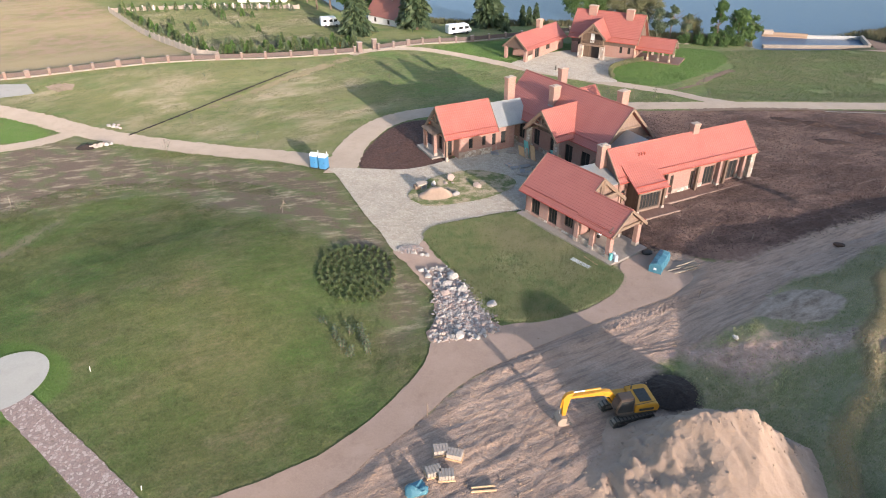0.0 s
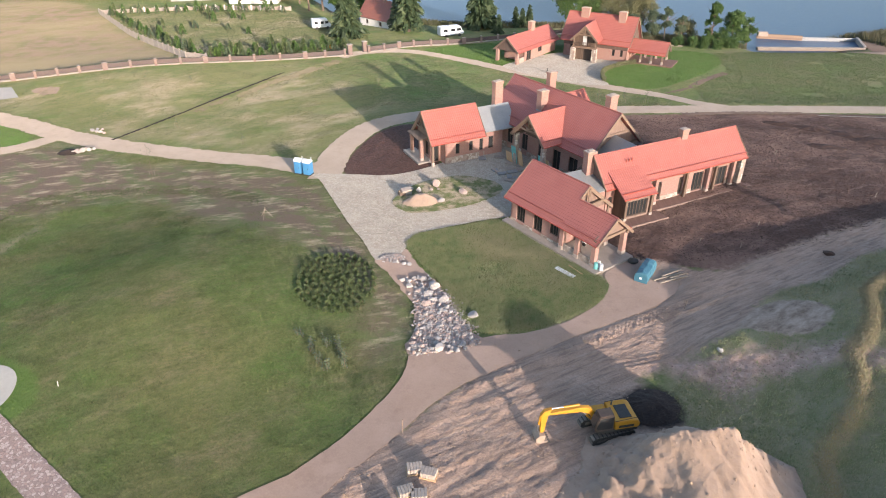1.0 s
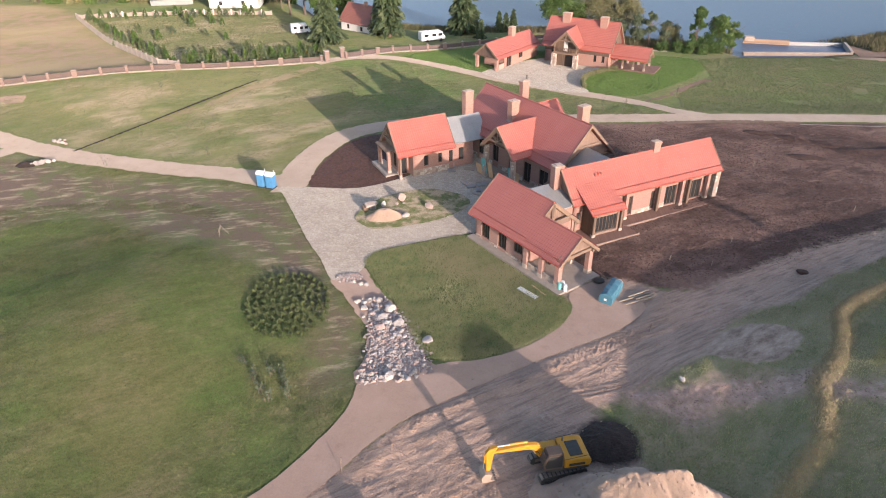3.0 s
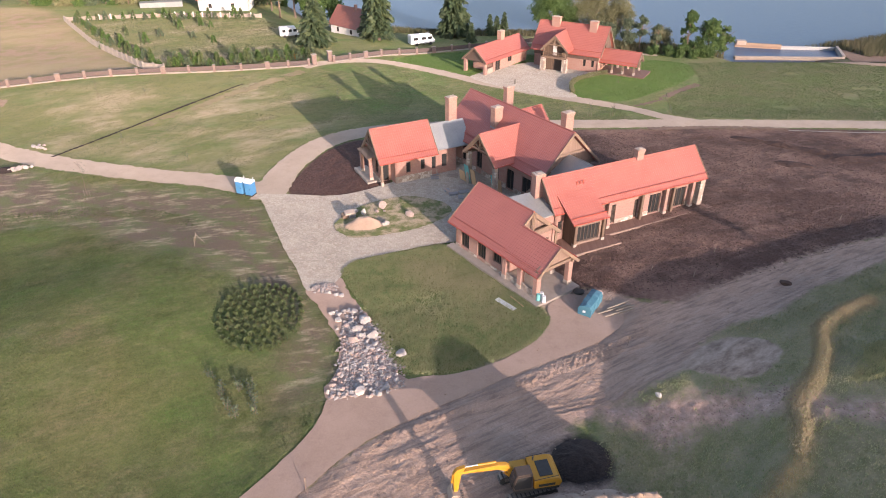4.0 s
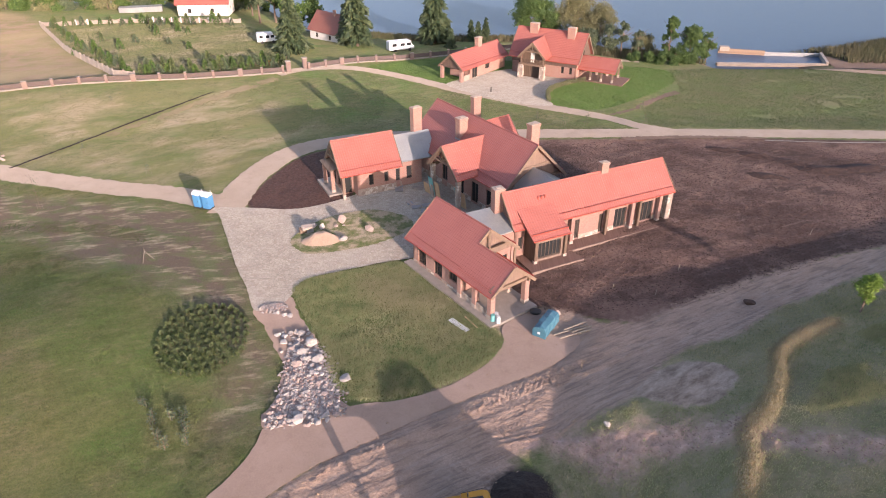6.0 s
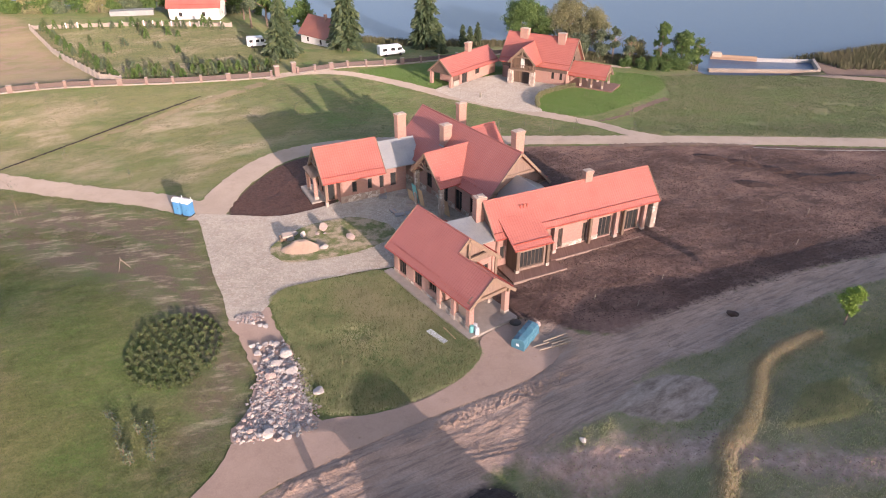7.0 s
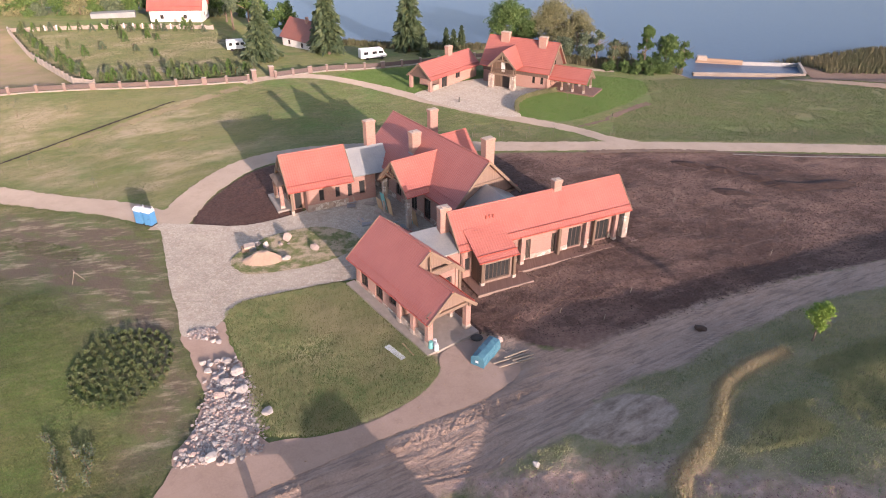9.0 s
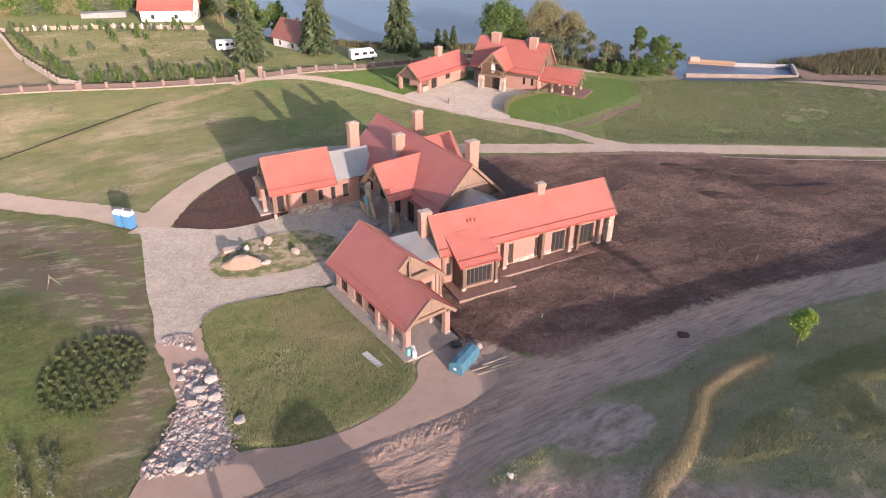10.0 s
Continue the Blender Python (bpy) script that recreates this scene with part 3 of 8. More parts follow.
    marks = n.math('MULTIPLY', n.math('MULTIPLY', tread.outputs[1], n.ramp(n.noise(0.35, 4), 0.50, 0.62)), mask(n, "sand", 1.1, 0.45))
    h = n.math('ADD', h, n.math('ADD', n.math('MULTIPLY', marks, 0.45), n.math('MULTIPLY', n.math('MULTIPLY', rut, 0.45), mask(n, "sand", 1.1, 0.45))))
    n.bump(h, 1.0, 0.17)
    return n.m


def road_material(name, c1, c2, c3):
    n = Nodes(name, 0.92)
    f = n.math('ADD', n.math('MULTIPLY', n.noise(0.25, 6, rough=0.65), 0.6), n.math('MULTIPLY', n.noise(7, 5, rough=0.7), 0.4))
    c = n.mix(n.ramp(f, 0.35, 0.65), c1, c2)
    n.colour(n.mix(n.ramp(n.noise(0.7, 6, rough=0.7), 0.52, 0.72, 0, 0.5), c, c3))
    n.bump(n.noise(13, 5), 0.5, 0.04)
    return n.m


def cobble_material():
    n = Nodes("granite_setts", 0.8)
    v = n.node("ShaderNodeTexVoronoi", Vector=n.pos(), Scale=3.4, Randomness=0.75)
    e = n.node("ShaderNodeTexVoronoi", Vector=n.pos(), Scale=3.4, Randomness=0.75)
    e.feature = 'DISTANCE_TO_EDGE'
    s = n.node("ShaderNodeSeparateColor", Color=v.outputs["Color"])
    c = n.mix(s.outputs[0], (0.312, 0.277, 0.229), (0.424, 0.379, 0.316))
    c = n.mix(n.ramp(s.outputs[1], 0.72, 0.9), c, (0.312, 0.259, 0.207))
    c = n.mix(n.ramp(n.noise(0.22, 6, rough=0.65), 0.38, 0.66, 0, 0.6), c, (0.432, 0.394, 0.333))
    c = n.mix(n.ramp(n.noise(0.6, 6), 0.5, 0.75, 0, 0.3), c, (0.208, 0.184, 0.148))
    edge = n.ramp(e.outputs["Distance"], 0.02, 0.09)
    n.colour(n.mix(n.ramp(edge, 0, 1, 0.4, 0), c, (0.149, 0.127, 0.102)))
    n.bump(n.math('ADD', edge, n.math('MULTIPLY', n.noise(16, 3), 0.3)), 0.6, 0.04)
    return n.m


def island_material():
    n = Nodes("sparse_island_grass", 0.95)
    c = n.mix(n.ramp(n.noise(2.2, 5, rough=0.7), 0.35, 0.65), (0.093, 0.123, 0.036), (0.196, 0.190, 0.084))
    c = n.mix(n.ramp(n.noise(0.7, 5), 0.44, 0.60), c, (0.40, 0.32, 0.23))
    n.colour(n.mix(n.ramp(n.noise(9, 4), 0.4, 0.7, 0, 0.4), c, (0.05, 0.075, 0.02)))
    n.bump(n.noise(7, 5), 0.8, 0.08)
    return n.m


GROUND = ground_material()
GROUND_ISLAND = island_material()
GRAVEL = road_material("compacted_gravel", (0.281, 0.204, 0.160), (0.360, 0.268, 0.218), (0.222, 0.157, 0.124))
PALE_GRAVEL = road_material("pale_gravel", (0.288, 0.236, 0.188), (0.360, 0.300, 0.244), (0.240, 0.192, 0.148))
COBBLE = cobble_material()
COBBLE_PINK = stone_material("pink_cobbles", ((0.34, 0.25, 0.23), (0.25, 0.20, 0.19), (0.44, 0.37, 0.35)), 4.6, (0.19, 0.15, 0.135))
CLOD = plain("earth_clod", (0.038, 0.022, 0.015), (0.101, 0.060, 0.044), 1.2, 0.95)
DARKCLOD = plain("fresh_topsoil", (0.030, 0.017, 0.013), (0.075, 0.043, 0.034), 1.6, 0.95, bump=0.9, dist=0.12, fine=4)
CLAY = rubble_material("pink_clay", (0.36, 0.235, 0.19), (0.26, 0.165, 0.135), (0.42, 0.31, 0.26))
RUBBLE_SAND = plain("sandy_clod", (0.26, 0.18, 0.13), (0.42, 0.31, 0.225), 1.5, 0.95)
BLACKEARTH = plain("black_earth", (0.014, 0.009, 0.008), (0.05, 0.034, 0.027), 1.6, 0.95, bump=0.9, dist=0.12, fine=4)
SANDY = plain("pale_sand", (0.305, 0.222, 0.168), (0.395, 0.295, 0.228), 0.8, 0.95, bump=0.7, dist=0.10, fine=5)
WORNPATH = road_material("worn_meadow_track", (0.165, 0.139, 0.075), (0.225, 0.184, 0.112), (0.098, 0.098, 0.038))
BUCKET = plain("sandy_steel", (0.27, 0.205, 0.16), (0.36, 0.28, 0.22), 3, 0.7)
WORNSAND = road_material("bare_shore_sand", (0.208, 0.152, 0.112), (0.288, 0.216, 0.160), (0.136, 0.092, 0.072))
BARESOIL = road_material("bare_soil", (0.12, 0.08, 0.06), (0.17, 0.12, 0.09), (0.08, 0.06, 0.04))
BROWNROOF = roof_material("brown_roof_tile", (0.22, 0.085, 0.06), (0.30, 0.12, 0.085))
PADSTONE = road_material("pale_concrete_pad", (0.312, 0.312, 0.292), (0.367, 0.367, 0.343), (0.281, 0.277, 0.257))
SLAB = road_material("weathered_slab", (0.215, 0.215, 0.21), (0.26, 0.255, 0.245), (0.18, 0.175, 0.165))

from mathutils.geometry import delaunay_2d_cdt

ORIGIN = {}


def thing(name, x, y, label, category, group="", z=None, kind=""):
    """An empty at the base of a thing; its parts are built in world places."""
    ob = new(name)
    ob.empty_display_size = 0.3
    ob.location = (x, y, float(land(x, y)) if z is None else z)
    ORIGIN[ob.name] = ob.location.copy()
    return tagged(ob, label, category, group, kind)


def part(name, bm, material, parent, label=""):
    """A bmesh in world places becomes ONE mesh object under a thing or a part."""
    me = bpy.data.meshes.new(name)
    o = ORIGIN[parent.name]
    bmesh.ops.translate(bm, verts=bm.verts, vec=-o)
    bm.to_mesh(me)
    bm.free()
    me.materials.append(material)
    ob = new(name, me)
    ob.parent = parent
    ORIGIN[ob.name] = o
    return tagged(ob, label)


def solo(name, bm, material, label, category, group="", kind="", smooth=False):
    """A thing that is one mesh, in world places."""
    me = bpy.data.meshes.new(name)
    bm.to_mesh(me)
    bm.free()
    me.materials.append(material)
    if smooth:
        me.shade_smooth()
    ob = new(name, me)
    ORIGIN[ob.name] = Vector((0, 0, 0))
    return tagged(ob, label, category, group, kind)


def raw(name, verts, faces, material, parent=None, smooth=False):
    me = bpy.data.meshes.new(name)
    me.from_pydata([tuple(v) for v in verts], [], faces)
    me.materials.append(material)
    if smooth:
        me.shade_smooth()
    ob = new(name, me)
    if parent:
        ob.parent = parent
    ORIGIN[ob.name] = Vector((0, 0, 0))
    return ob


def axis_lines(parts):
    out = []
    for a, b, step in parts:
        n = max(1, round((b - a) / step))
        out += [a + (b - a) * k / n for k in range(n)]
    return np.array(out + [parts[-1][1]])


GRID = []


def soil(x, y):
    """Height of the finished ground sheet, for arrays."""
    xs, ys, Z = GRID
    x, y = np.asarray(x, float), np.asarray(y, float)
    i, j = np.clip(np.searchsorted(xs, x) - 1, 0, len(xs) - 2), np.clip(np.searchsorted(ys, y) - 1, 0, len(ys) - 2)
    f, g = (x - xs[i]) / (xs[i + 1] - xs[i]), (y - ys[j]) / (ys[j + 1] - ys[j])
    return (Z[j, i] * (1 - f) + Z[j, i + 1] * f) * (1 - g) + (Z[j + 1, i] * (1 - f) + Z[j + 1, i + 1] * f) * g


def along(line, x, y):
    """Way along and distance beside a line, for arrays; far places get a large distance."""
    u, v, best = np.zeros(x.shape), np.full(x.shape, 99.0), np.full(x.shape, 99.0)
    run = 0.0
    for (ax, ay), (bx, by) in zip(line, line[1:]):
        L = math.hypot(bx - ax, by - ay)
        dx, dy = (bx - ax) / L, (by - ay) / L
        t = np.clip((x - ax) * dx + (y - ay) * dy, 0, L)
        d = np.hypot(x - ax - t * dx, y - ay - t * dy)
        near = d < best
        u, v, best = np.where(near, run + t, u), np.where(near, np.sign((x - ax) * dy - (y - ay) * dx) * d, v), np.where(near, d, best)
        run += L
    return u, v


def build_ground():
    xs = axis_lines([(-3500, -900, 400), (-900, -300, 75), (-300, -130, 17), (-130, -60, 1.6), (-60, -10, 0.5), (-10, 2, 0.2), (2, 28, 0.15), (28, 60, 0.4), (60, 125, 1.2), (125, 300, 17), (300, 900, 75), (900, 3500, 400)])
    ys = axis_lines([(-2500, -500, 400), (-500, -60, 60), (-60, 24, 7), (24, 40, 0.2), (40, 56, 0.15), (56, 70, 0.35), (70, 125, 0.55), (125, 215, 1.3), (215, 330, 9), (330, 900, 70), (900, 4500, 450)])
    X, Y = np.meshgrid(xs, ys)
    Z = land(X, Y)
    sd = {k: inside(curve(v, 4), X, Y) for k, v in (("sand", SAND), ("spot", SPOT), ("lush", LUSH), ("black", BLACK_SOIL))}
    sd["soil"] = np.maximum(inside(SOIL_E, X, Y), inside(curve(SOIL_W, 4), X, Y))
    sd["rubble"] = np.maximum(inside(curve(RUBBLE_A, 4), X, Y), inside(curve(RUBBLE_B, 4), X, Y))
    # marks the ridge crest that is coloured as sunlit
    sd["dry"] = inside(LIT_CREST, X, Y)
    sd["lush"] = np.maximum.reduce([sd["lush"], inside(curve(RING, 4), X, Y), inside(curve(GREEN_W, 3), X, Y)])
    sd["bed"] = inside(curve(SOIL_W, 4), X, Y)
    sd["field"] = inside(FIELD, X, Y)
    sd["lea"] = inside([(46, 111), (160, 107), (160, 150), (75, 158), (60, 155), (61, 140), (50, 124)], X, Y)
    sd["bank"] = inside(BANK_ZONE, X, Y)
    sd["yard"] = inside(curve(YARD, 3), X, Y)
    sd["arc"] = inside(ARC_BAND, X, Y)
    sd["lane"] = np.maximum(inside(LANE, X, Y), inside(curve(BROWN_W, 3), X, Y))
    sd["worn"] = inside(curve(WORN, 4), X, Y)
    sd["meadow"] = np.maximum(inside(curve(MEADOW, 4), X, Y), inside(GARDEN, X, Y))
    sd["shore"] = np.where(Y > 140, LAKE + 0.35 - Z, -5.0) * 3
    hard = np.maximum.reduce([inside(p, X, Y) for p in (curve(ROAD, 4), curve(PLAZA, 3), curve(BED, 3), W_PATH, ARC, N_PATH, curve(COURT, 3))])
    open_ = np.clip(-hard / 1.2, 0, 1)
    near = (np.abs(X) < 130) & (Y > 20) & (Y < 230)
    rough = np.where(near, 1.0, 0.0) * open_ * np.clip(0.75 - sd["yard"] / 1.2, 0.25, 1)
    Z = Z + rough * 0.16 * (value_noise(X, Y, 0.5, 3) - 0.5)
    s = np.clip(sd["sand"] / 1.5, 0, 1)
    ruts = value_noise(X * 0.28 + Y * 0.16, Y * 1.9 - X * 1.05, 0.9, 11, 4) - 0.5
    Z = Z + rough * s * (0.17 * ruts + 0.06 * (value_noise(X, Y, 0.9, 7) - 0.5))
    for line, width, pitch, amp, across in TREADS:
        u, v = along(line, X, Y)
        wob = 1.3 * (value_noise(X, Y, 1.1, 31) - 0.5)
        phase = (u / pitch + 0.55 * v + 0.5 * np.sin(v * 2.2) + 2.2 * wob) if across else (v / pitch + wob * 0.35)
        crest = 1 - 2 * np.abs(np.sin(math.pi * phase)) ** 0.8
        fade = np.clip((width / 2 - np.abs(v) + 0.5 * (value_noise(X, Y, 1.4, 33) - 0.5)) / 0.25, 0, 1)
        Z = Z + amp * fade * open_ * (crest * (0.5 + 0.9 * value_noise(X, Y, 0.8, 35)) + 0.6)
    churn = np.clip(inside(CHURN, X, Y) / 1.5, 0, 1)
    Z = Z + churn * 0.12 * (0.5 - np.abs(value_noise(X * 0.35 + Y * 0.2, Y * 1.7 - X * 1.2, 1.6, 41, 3) - 0.5) * 2.2)
    berm = np.exp(-((inside(curve(ROAD, 4), X, Y) + 1.0) / 0.55) ** 2) * s
    Z = Z + berm * (0.0 + 0.12 * value_noise(X, Y, 1.3, 21))
    so = np.clip(sd["soil"] / 1.0, 0, 1) * rough
    Z = Z + so * (0.30 * (value_noise(X, Y, 0.7, 5, 4) - 0.5))
    ru = np.clip(sd["rubble"] / 1.0 + 0.4, 0, 1) * rough
    Z = Z + ru * 0.5 * (value_noise(X, Y, 1.1, 9, 4) - 0.45)
    Z = np.where(hard > -0.3, Z - 0.03, Z)
    inlet = inside(INLET, X, Y)
    Z = np.where(inlet > -0.6, np.minimum(Z, LAKE - 1.0), Z)
    V = np.stack([X.ravel(), Y.ravel(), Z.ravel()], 1)
    ny, nx = X.shape
    idx = np.arange(nx * ny).reshape(ny, nx)
    F = np.stack([idx[:-1, :-1], idx[:-1, 1:], idx[1:, 1:], idx[1:, :-1]], -1).reshape(-1, 4)
    me = bpy.data.meshes.new("ground")
    me.vertices.add(len(V))
    me.vertices.foreach_set("co", V.ravel().astype(np.float32))
    me.loops.add(F.size)
    me.loops.foreach_set("vertex_index", F.ravel().astype(np.int32))
    me.polygons.add(len(F))
    me.polygons.foreach_set("loop_start", np.arange(0, F.size, 4, dtype=np.int32))
    me.polygons.foreach_set("use_smooth", np.ones(len(F), bool))
    me.update()
    me.validate()
    for k, v in sd.items():
        a = me.attributes.new(k, 'FLOAT', 'POINT')
        a.data.foreach_set("value", np.clip(v, -8, 8).ravel().astype(np.float32))
    me.materials.append(GROUND)
    GRID.extend((xs, ys, Z))
    return tagged(new("ground", me), "rough grass, topsoil and sand of a building plot", "ground", kind="structure")


BLACK_SOIL = [(17.0, 41.3), (19.3, 41.5), (20.6, 39.5), (19.6, 37.4), (16.8, 37.2), (15.8, 39)]
ARC_BAND = ribbon(curve([(-58, 60), (-52, 67.0), (-50.3, 71.2), (-47.0, 74.3), (-42.5, 75.4), (-36.4, 76.8), (-28.4, 76.4), (-20.5, 73.8)], 4, False), (4.5, 2.4))
LANE = ribbon(curve([(-50, 56), (-47.7, 59.5), (-46.5, 61.9), (-46.0, 64.7), (-44.6, 67.5)], 4, False), (2.0, 1.0))
BROWN_W = [(-66, 82), (-61, 89), (-52.7, 89.0), (-45.0, 83.9), (-44.9, 78.6), (-49.4, 75.5), (-53, 72), (-60, 72)]
GARDEN = [(-52, 136.5), (-20, 147), (-22, 170), (-40, 186), (-88, 181), (-72, 159)]
YARD = [(12.4, 46.6), (11.2, 49.2), (14.0, 50.8), (16.8, 53.1), (18.3, 56.0), (18.0, 58.8), (22.1, 61.0), (25.7, 59.8), (26.6, 57.1), (25.0, 54.4), (20.0, 51.2), (16.0, 49.0)]
BANK_ZONE = [(19, 36), (24, 22), (80, 22), (120, 90), (66, 69.5), (46, 62), (36, 56), (27, 49.5), (20, 42)]
CHURN = [(-8.5, 28), (-3.5, 33.5), (2.5, 39.2), (7.1, 43.2), (12, 44), (12, 36), (9, 28)]
SPINE = curve([(3.4, 41.2), (5.2, 42.7), (8.0, 44.2), (11.2, 45.8), (14.4, 47.5), (18.4, 49.6), (22.5, 51.7), (23.6, 52.3)], 4, False)
TREADS = [(SPINE, 1.6, 0.5, 0.10, True), (curve([(16.5, 44.2), (19.1, 44.9), (21.6, 45.6), (23.6, 47.2)], 5, False), 1.5, 0.5, 0.05, False),
          (curve([(15.2, 46.3), (18.0, 46.9), (20.4, 48.6)], 5, False), 1.2, 0.45, 0.035, False), (curve([(12.6, 46.2), (17.0, 48.2), (21.0, 50.2)], 5, False), 0.9, 0.45, 0.035, False),
          (curve([(24, 53), (31, 56.6), (40, 61.0), (52, 66.6), (66, 71.0)], 4, False), 4.0, 1.35, 0.06, False)]
WORN = [(-60, 92), (-40, 86), (-22, 83.5), (-15.5, 79.5), (-11.6, 74), (-7.2, 66), (-5.2, 60), (-2.2, 54.5), (-0.9, 49), (-1.4, 45.4), (-5.2, 45.0), (-5.6, 50), (-6.2, 55), (-8.4, 59), (-12.4, 60.6), (-17, 64), (-22.5, 66.7), (-29, 70), (-36, 73.5), (-43, 72.5), (-50, 68), (-70, 72)]
MEADOW = [(-80, 112), (-50, 97), (-30, 91.5), (-18, 89), (-12, 103), (-8, 110), (-20, 128), (-34, 131), (-60, 123), (-80, 118)]
build_ground()


def drape(name, outline, lift, material, label, category, step=0.8, rough_edge=0.12, seed=1):
    """A sheet laid over the land within an outline."""
    rng = random.Random(seed)
    border = []
    for (ax, ay), (bx, by) in zip(outline, outline[1:] + outline[:1]):
        n = max(1, int(math.hypot(bx - ax, by - ay) / (step * 0.6)))
        for k in range(n):
            border.append((ax + (bx - ax) * k / n + rng.uniform(-1, 1) * rough_edge, ay + (by - ay) * k / n + rng.uniform(-1, 1) * rough_edge))
    bx, by = [p[0] for p in border], [p[1] for p in border]
    gx, gy = np.meshgrid(np.arange(min(bx), max(bx), step), np.arange(min(by), max(by), step))
    ok = inside(border, gx, gy) > step * 0.45
    pts = [Vector(p) for p in border] + [Vector((float(a), float(b))) for a, b in zip(gx[ok], gy[ok])]
    edges = [(i, (i + 1) % len(border)) for i in range(len(border))]
    vo, eo, fo, *_ = delaunay_2d_cdt(pts, edges, [], 1, 1e-4)
    px, py = np.array([v.x for v in vo]), np.array([v.y for v in vo])
    pz = land(px, py) + lift + 0.02 * (value_noise(px, py, 0.6, seed) - 0.5)
    ob = raw(name, list(zip(px, py, pz)), [tuple(f) for f in fo], material, smooth=True)
    uv = ob.data.uv_layers.new(name="UVMap")
    co = np.array([ob.data.vertices[l.vertex_index].co[:2] for l in ob.data.loops], np.float32)
    uv.data.foreach_set("uv", co.ravel())
    return tagged(ob, label, category, kind="structure")


drape("road", curve(ROAD, 4), 0.045, GRAVEL, "compacted grey-brown gravel road curving past the lawn", "road", rough_edge=0.05)
drape("pavement_court", curve(PLAZA, 3), 0.06, COBBLE, "grey granite sett forecourt in front of the villa", "pavement", rough_edge=0.05)
drape("stone_bed", curve(BED, 3), 0.05, GRAVEL, "unfinished gravel drive strewn with broken rock", "road", rough_edge=0.15)
drape("path_west", W_PATH, 0.05, PALE_GRAVEL, "pale gravel track through rough grass", "road", rough_edge=0.2)
drape("path_fork", W_FORK, 0.045, PALE_GRAVEL, "pale gravel branch of the track", "road", rough_edge=0.2)
drape("path_arc", ARC, 0.055, PALE_GRAVEL, "pale gravel drive curving behind the villa", "road", rough_edge=0.15)
drape("path_north", N_PATH, 0.06, PALE_GRAVEL, "pale gravel drive to the gate in the fence", "road", rough_edge=0.15)
drape("pavement_north", curve(COURT, 3), 0.07, COBBLE, "grey sett forecourt of the farther villa", "pavement", rough_edge=0.08)
drape("island", curve(ISLAND, 4), 0.14, GROUND_ISLAND, "grassy oval island with boulders in the forecourt", "flower bed", step=0.5, rough_edge=0.06)


# ---- lake ----
def water_material():
    n = Nodes("lake_water", 0.3)
    n.colour(n.mix(n.noise(0.01, 4), (0.050, 0.090, 0.150), (0.058, 0.100, 0.162)))
    n.b.inputs["Specular IOR Level"].default_value = 0.16
    n.b.inputs["IOR"].default_value = 1.33
    n.bump(n.noise(1.5, 3, n.mapped(n.pos(), (0.6, 1.2, 1), 15)), 0.2, 0.2)
    return n.m


bm = bmesh.new()
for x, y in ((-3400, 120), (3400, 120), (3400, 4400), (-3400, 4400)):
    bm.verts.new((x, y, LAKE))
bm.faces.new(bm.verts[:])
solo("water", bm, water_material(), "calm grey-blue lake behind the villas", "lake", kind="structure")


# ---- shape helpers ----
def uv_layer(bm):
    return bm.loops.layers.uv.verify()


def box(bm, m, size, bevel=0.0):
    """A box of that size, centred, at the pose m; UVs in metres."""
    sx, sy, sz = (s / 2 for s in size)
    vs = [bm.verts.new(m @ Vector((x, y, z))) for x in (-sx, sx) for y in (-sy, sy) for z in (-sz, sz)]
    uv = uv_layer(bm)
    quads = (((0, 1, 3, 2), 1, 2), ((4, 6, 7, 5), 1, 2), ((0, 4, 5, 1), 0, 2), ((2, 3, 7, 6), 0, 2), ((0, 2, 6, 4), 0, 1), ((1, 5, 7, 3), 0, 1))
    loc = [Vector((x, y, z)) for x in (-sx, sx) for y in (-sy, sy) for z in (-sz, sz)]
    faces = []
    for q, a, b in quads:
        f = bm.faces.new([vs[i] for i in q])
        for l, i in zip(f.loops, q):
            l[uv].uv = (loc[i][a] + 3.1, loc[i][b] + 1.7)
        faces.append(f)
    if bevel:
        edges = {e for f in faces for e in f.edges}
        bmesh.ops.bevel(bm, geom=list(edges), offset=bevel, segments=1, affect='EDGES')
    return faces


def beam(bm, a, b, w, h, up=(0, 0, 1)):
    """A squared timber from a to b."""
    a, b = Vector(a), Vector(b)
    d = (b - a)
    x = d.normalized()
    z = Vector(up) - x * x.dot(Vector(up))
    z = z.normalized() if z.length > 1e-4 else x.orthogonal().normalized()
    y = z.cross(x)
    m = Matrix((x, y, z)).transposed().to_4x4()
    m.translation = (a + b) / 2
    sx, sy, sz = d.length / 2, w / 2, h / 2
    vs = [bm.verts.new(m @ Vector((i, j, k))) for i in (-sx, sx) for j in (-sy, sy) for k in (-sz, sz)]
    uv = uv_layer(bm)
    for q in ((0, 1, 3, 2), (4, 6, 7, 5), (0, 4, 5, 1), (2, 3, 7, 6), (0, 2, 6, 4), (1, 5, 7, 3)):
        f = bm.faces.new([vs[i] for i in q])
        for l, i in zip(f.loops, q):
            c = (i >> 2, (i >> 1) & 1, i & 1)
            l[uv].uv = (c[1] * w + c[2] * h, c[0] * d.length)


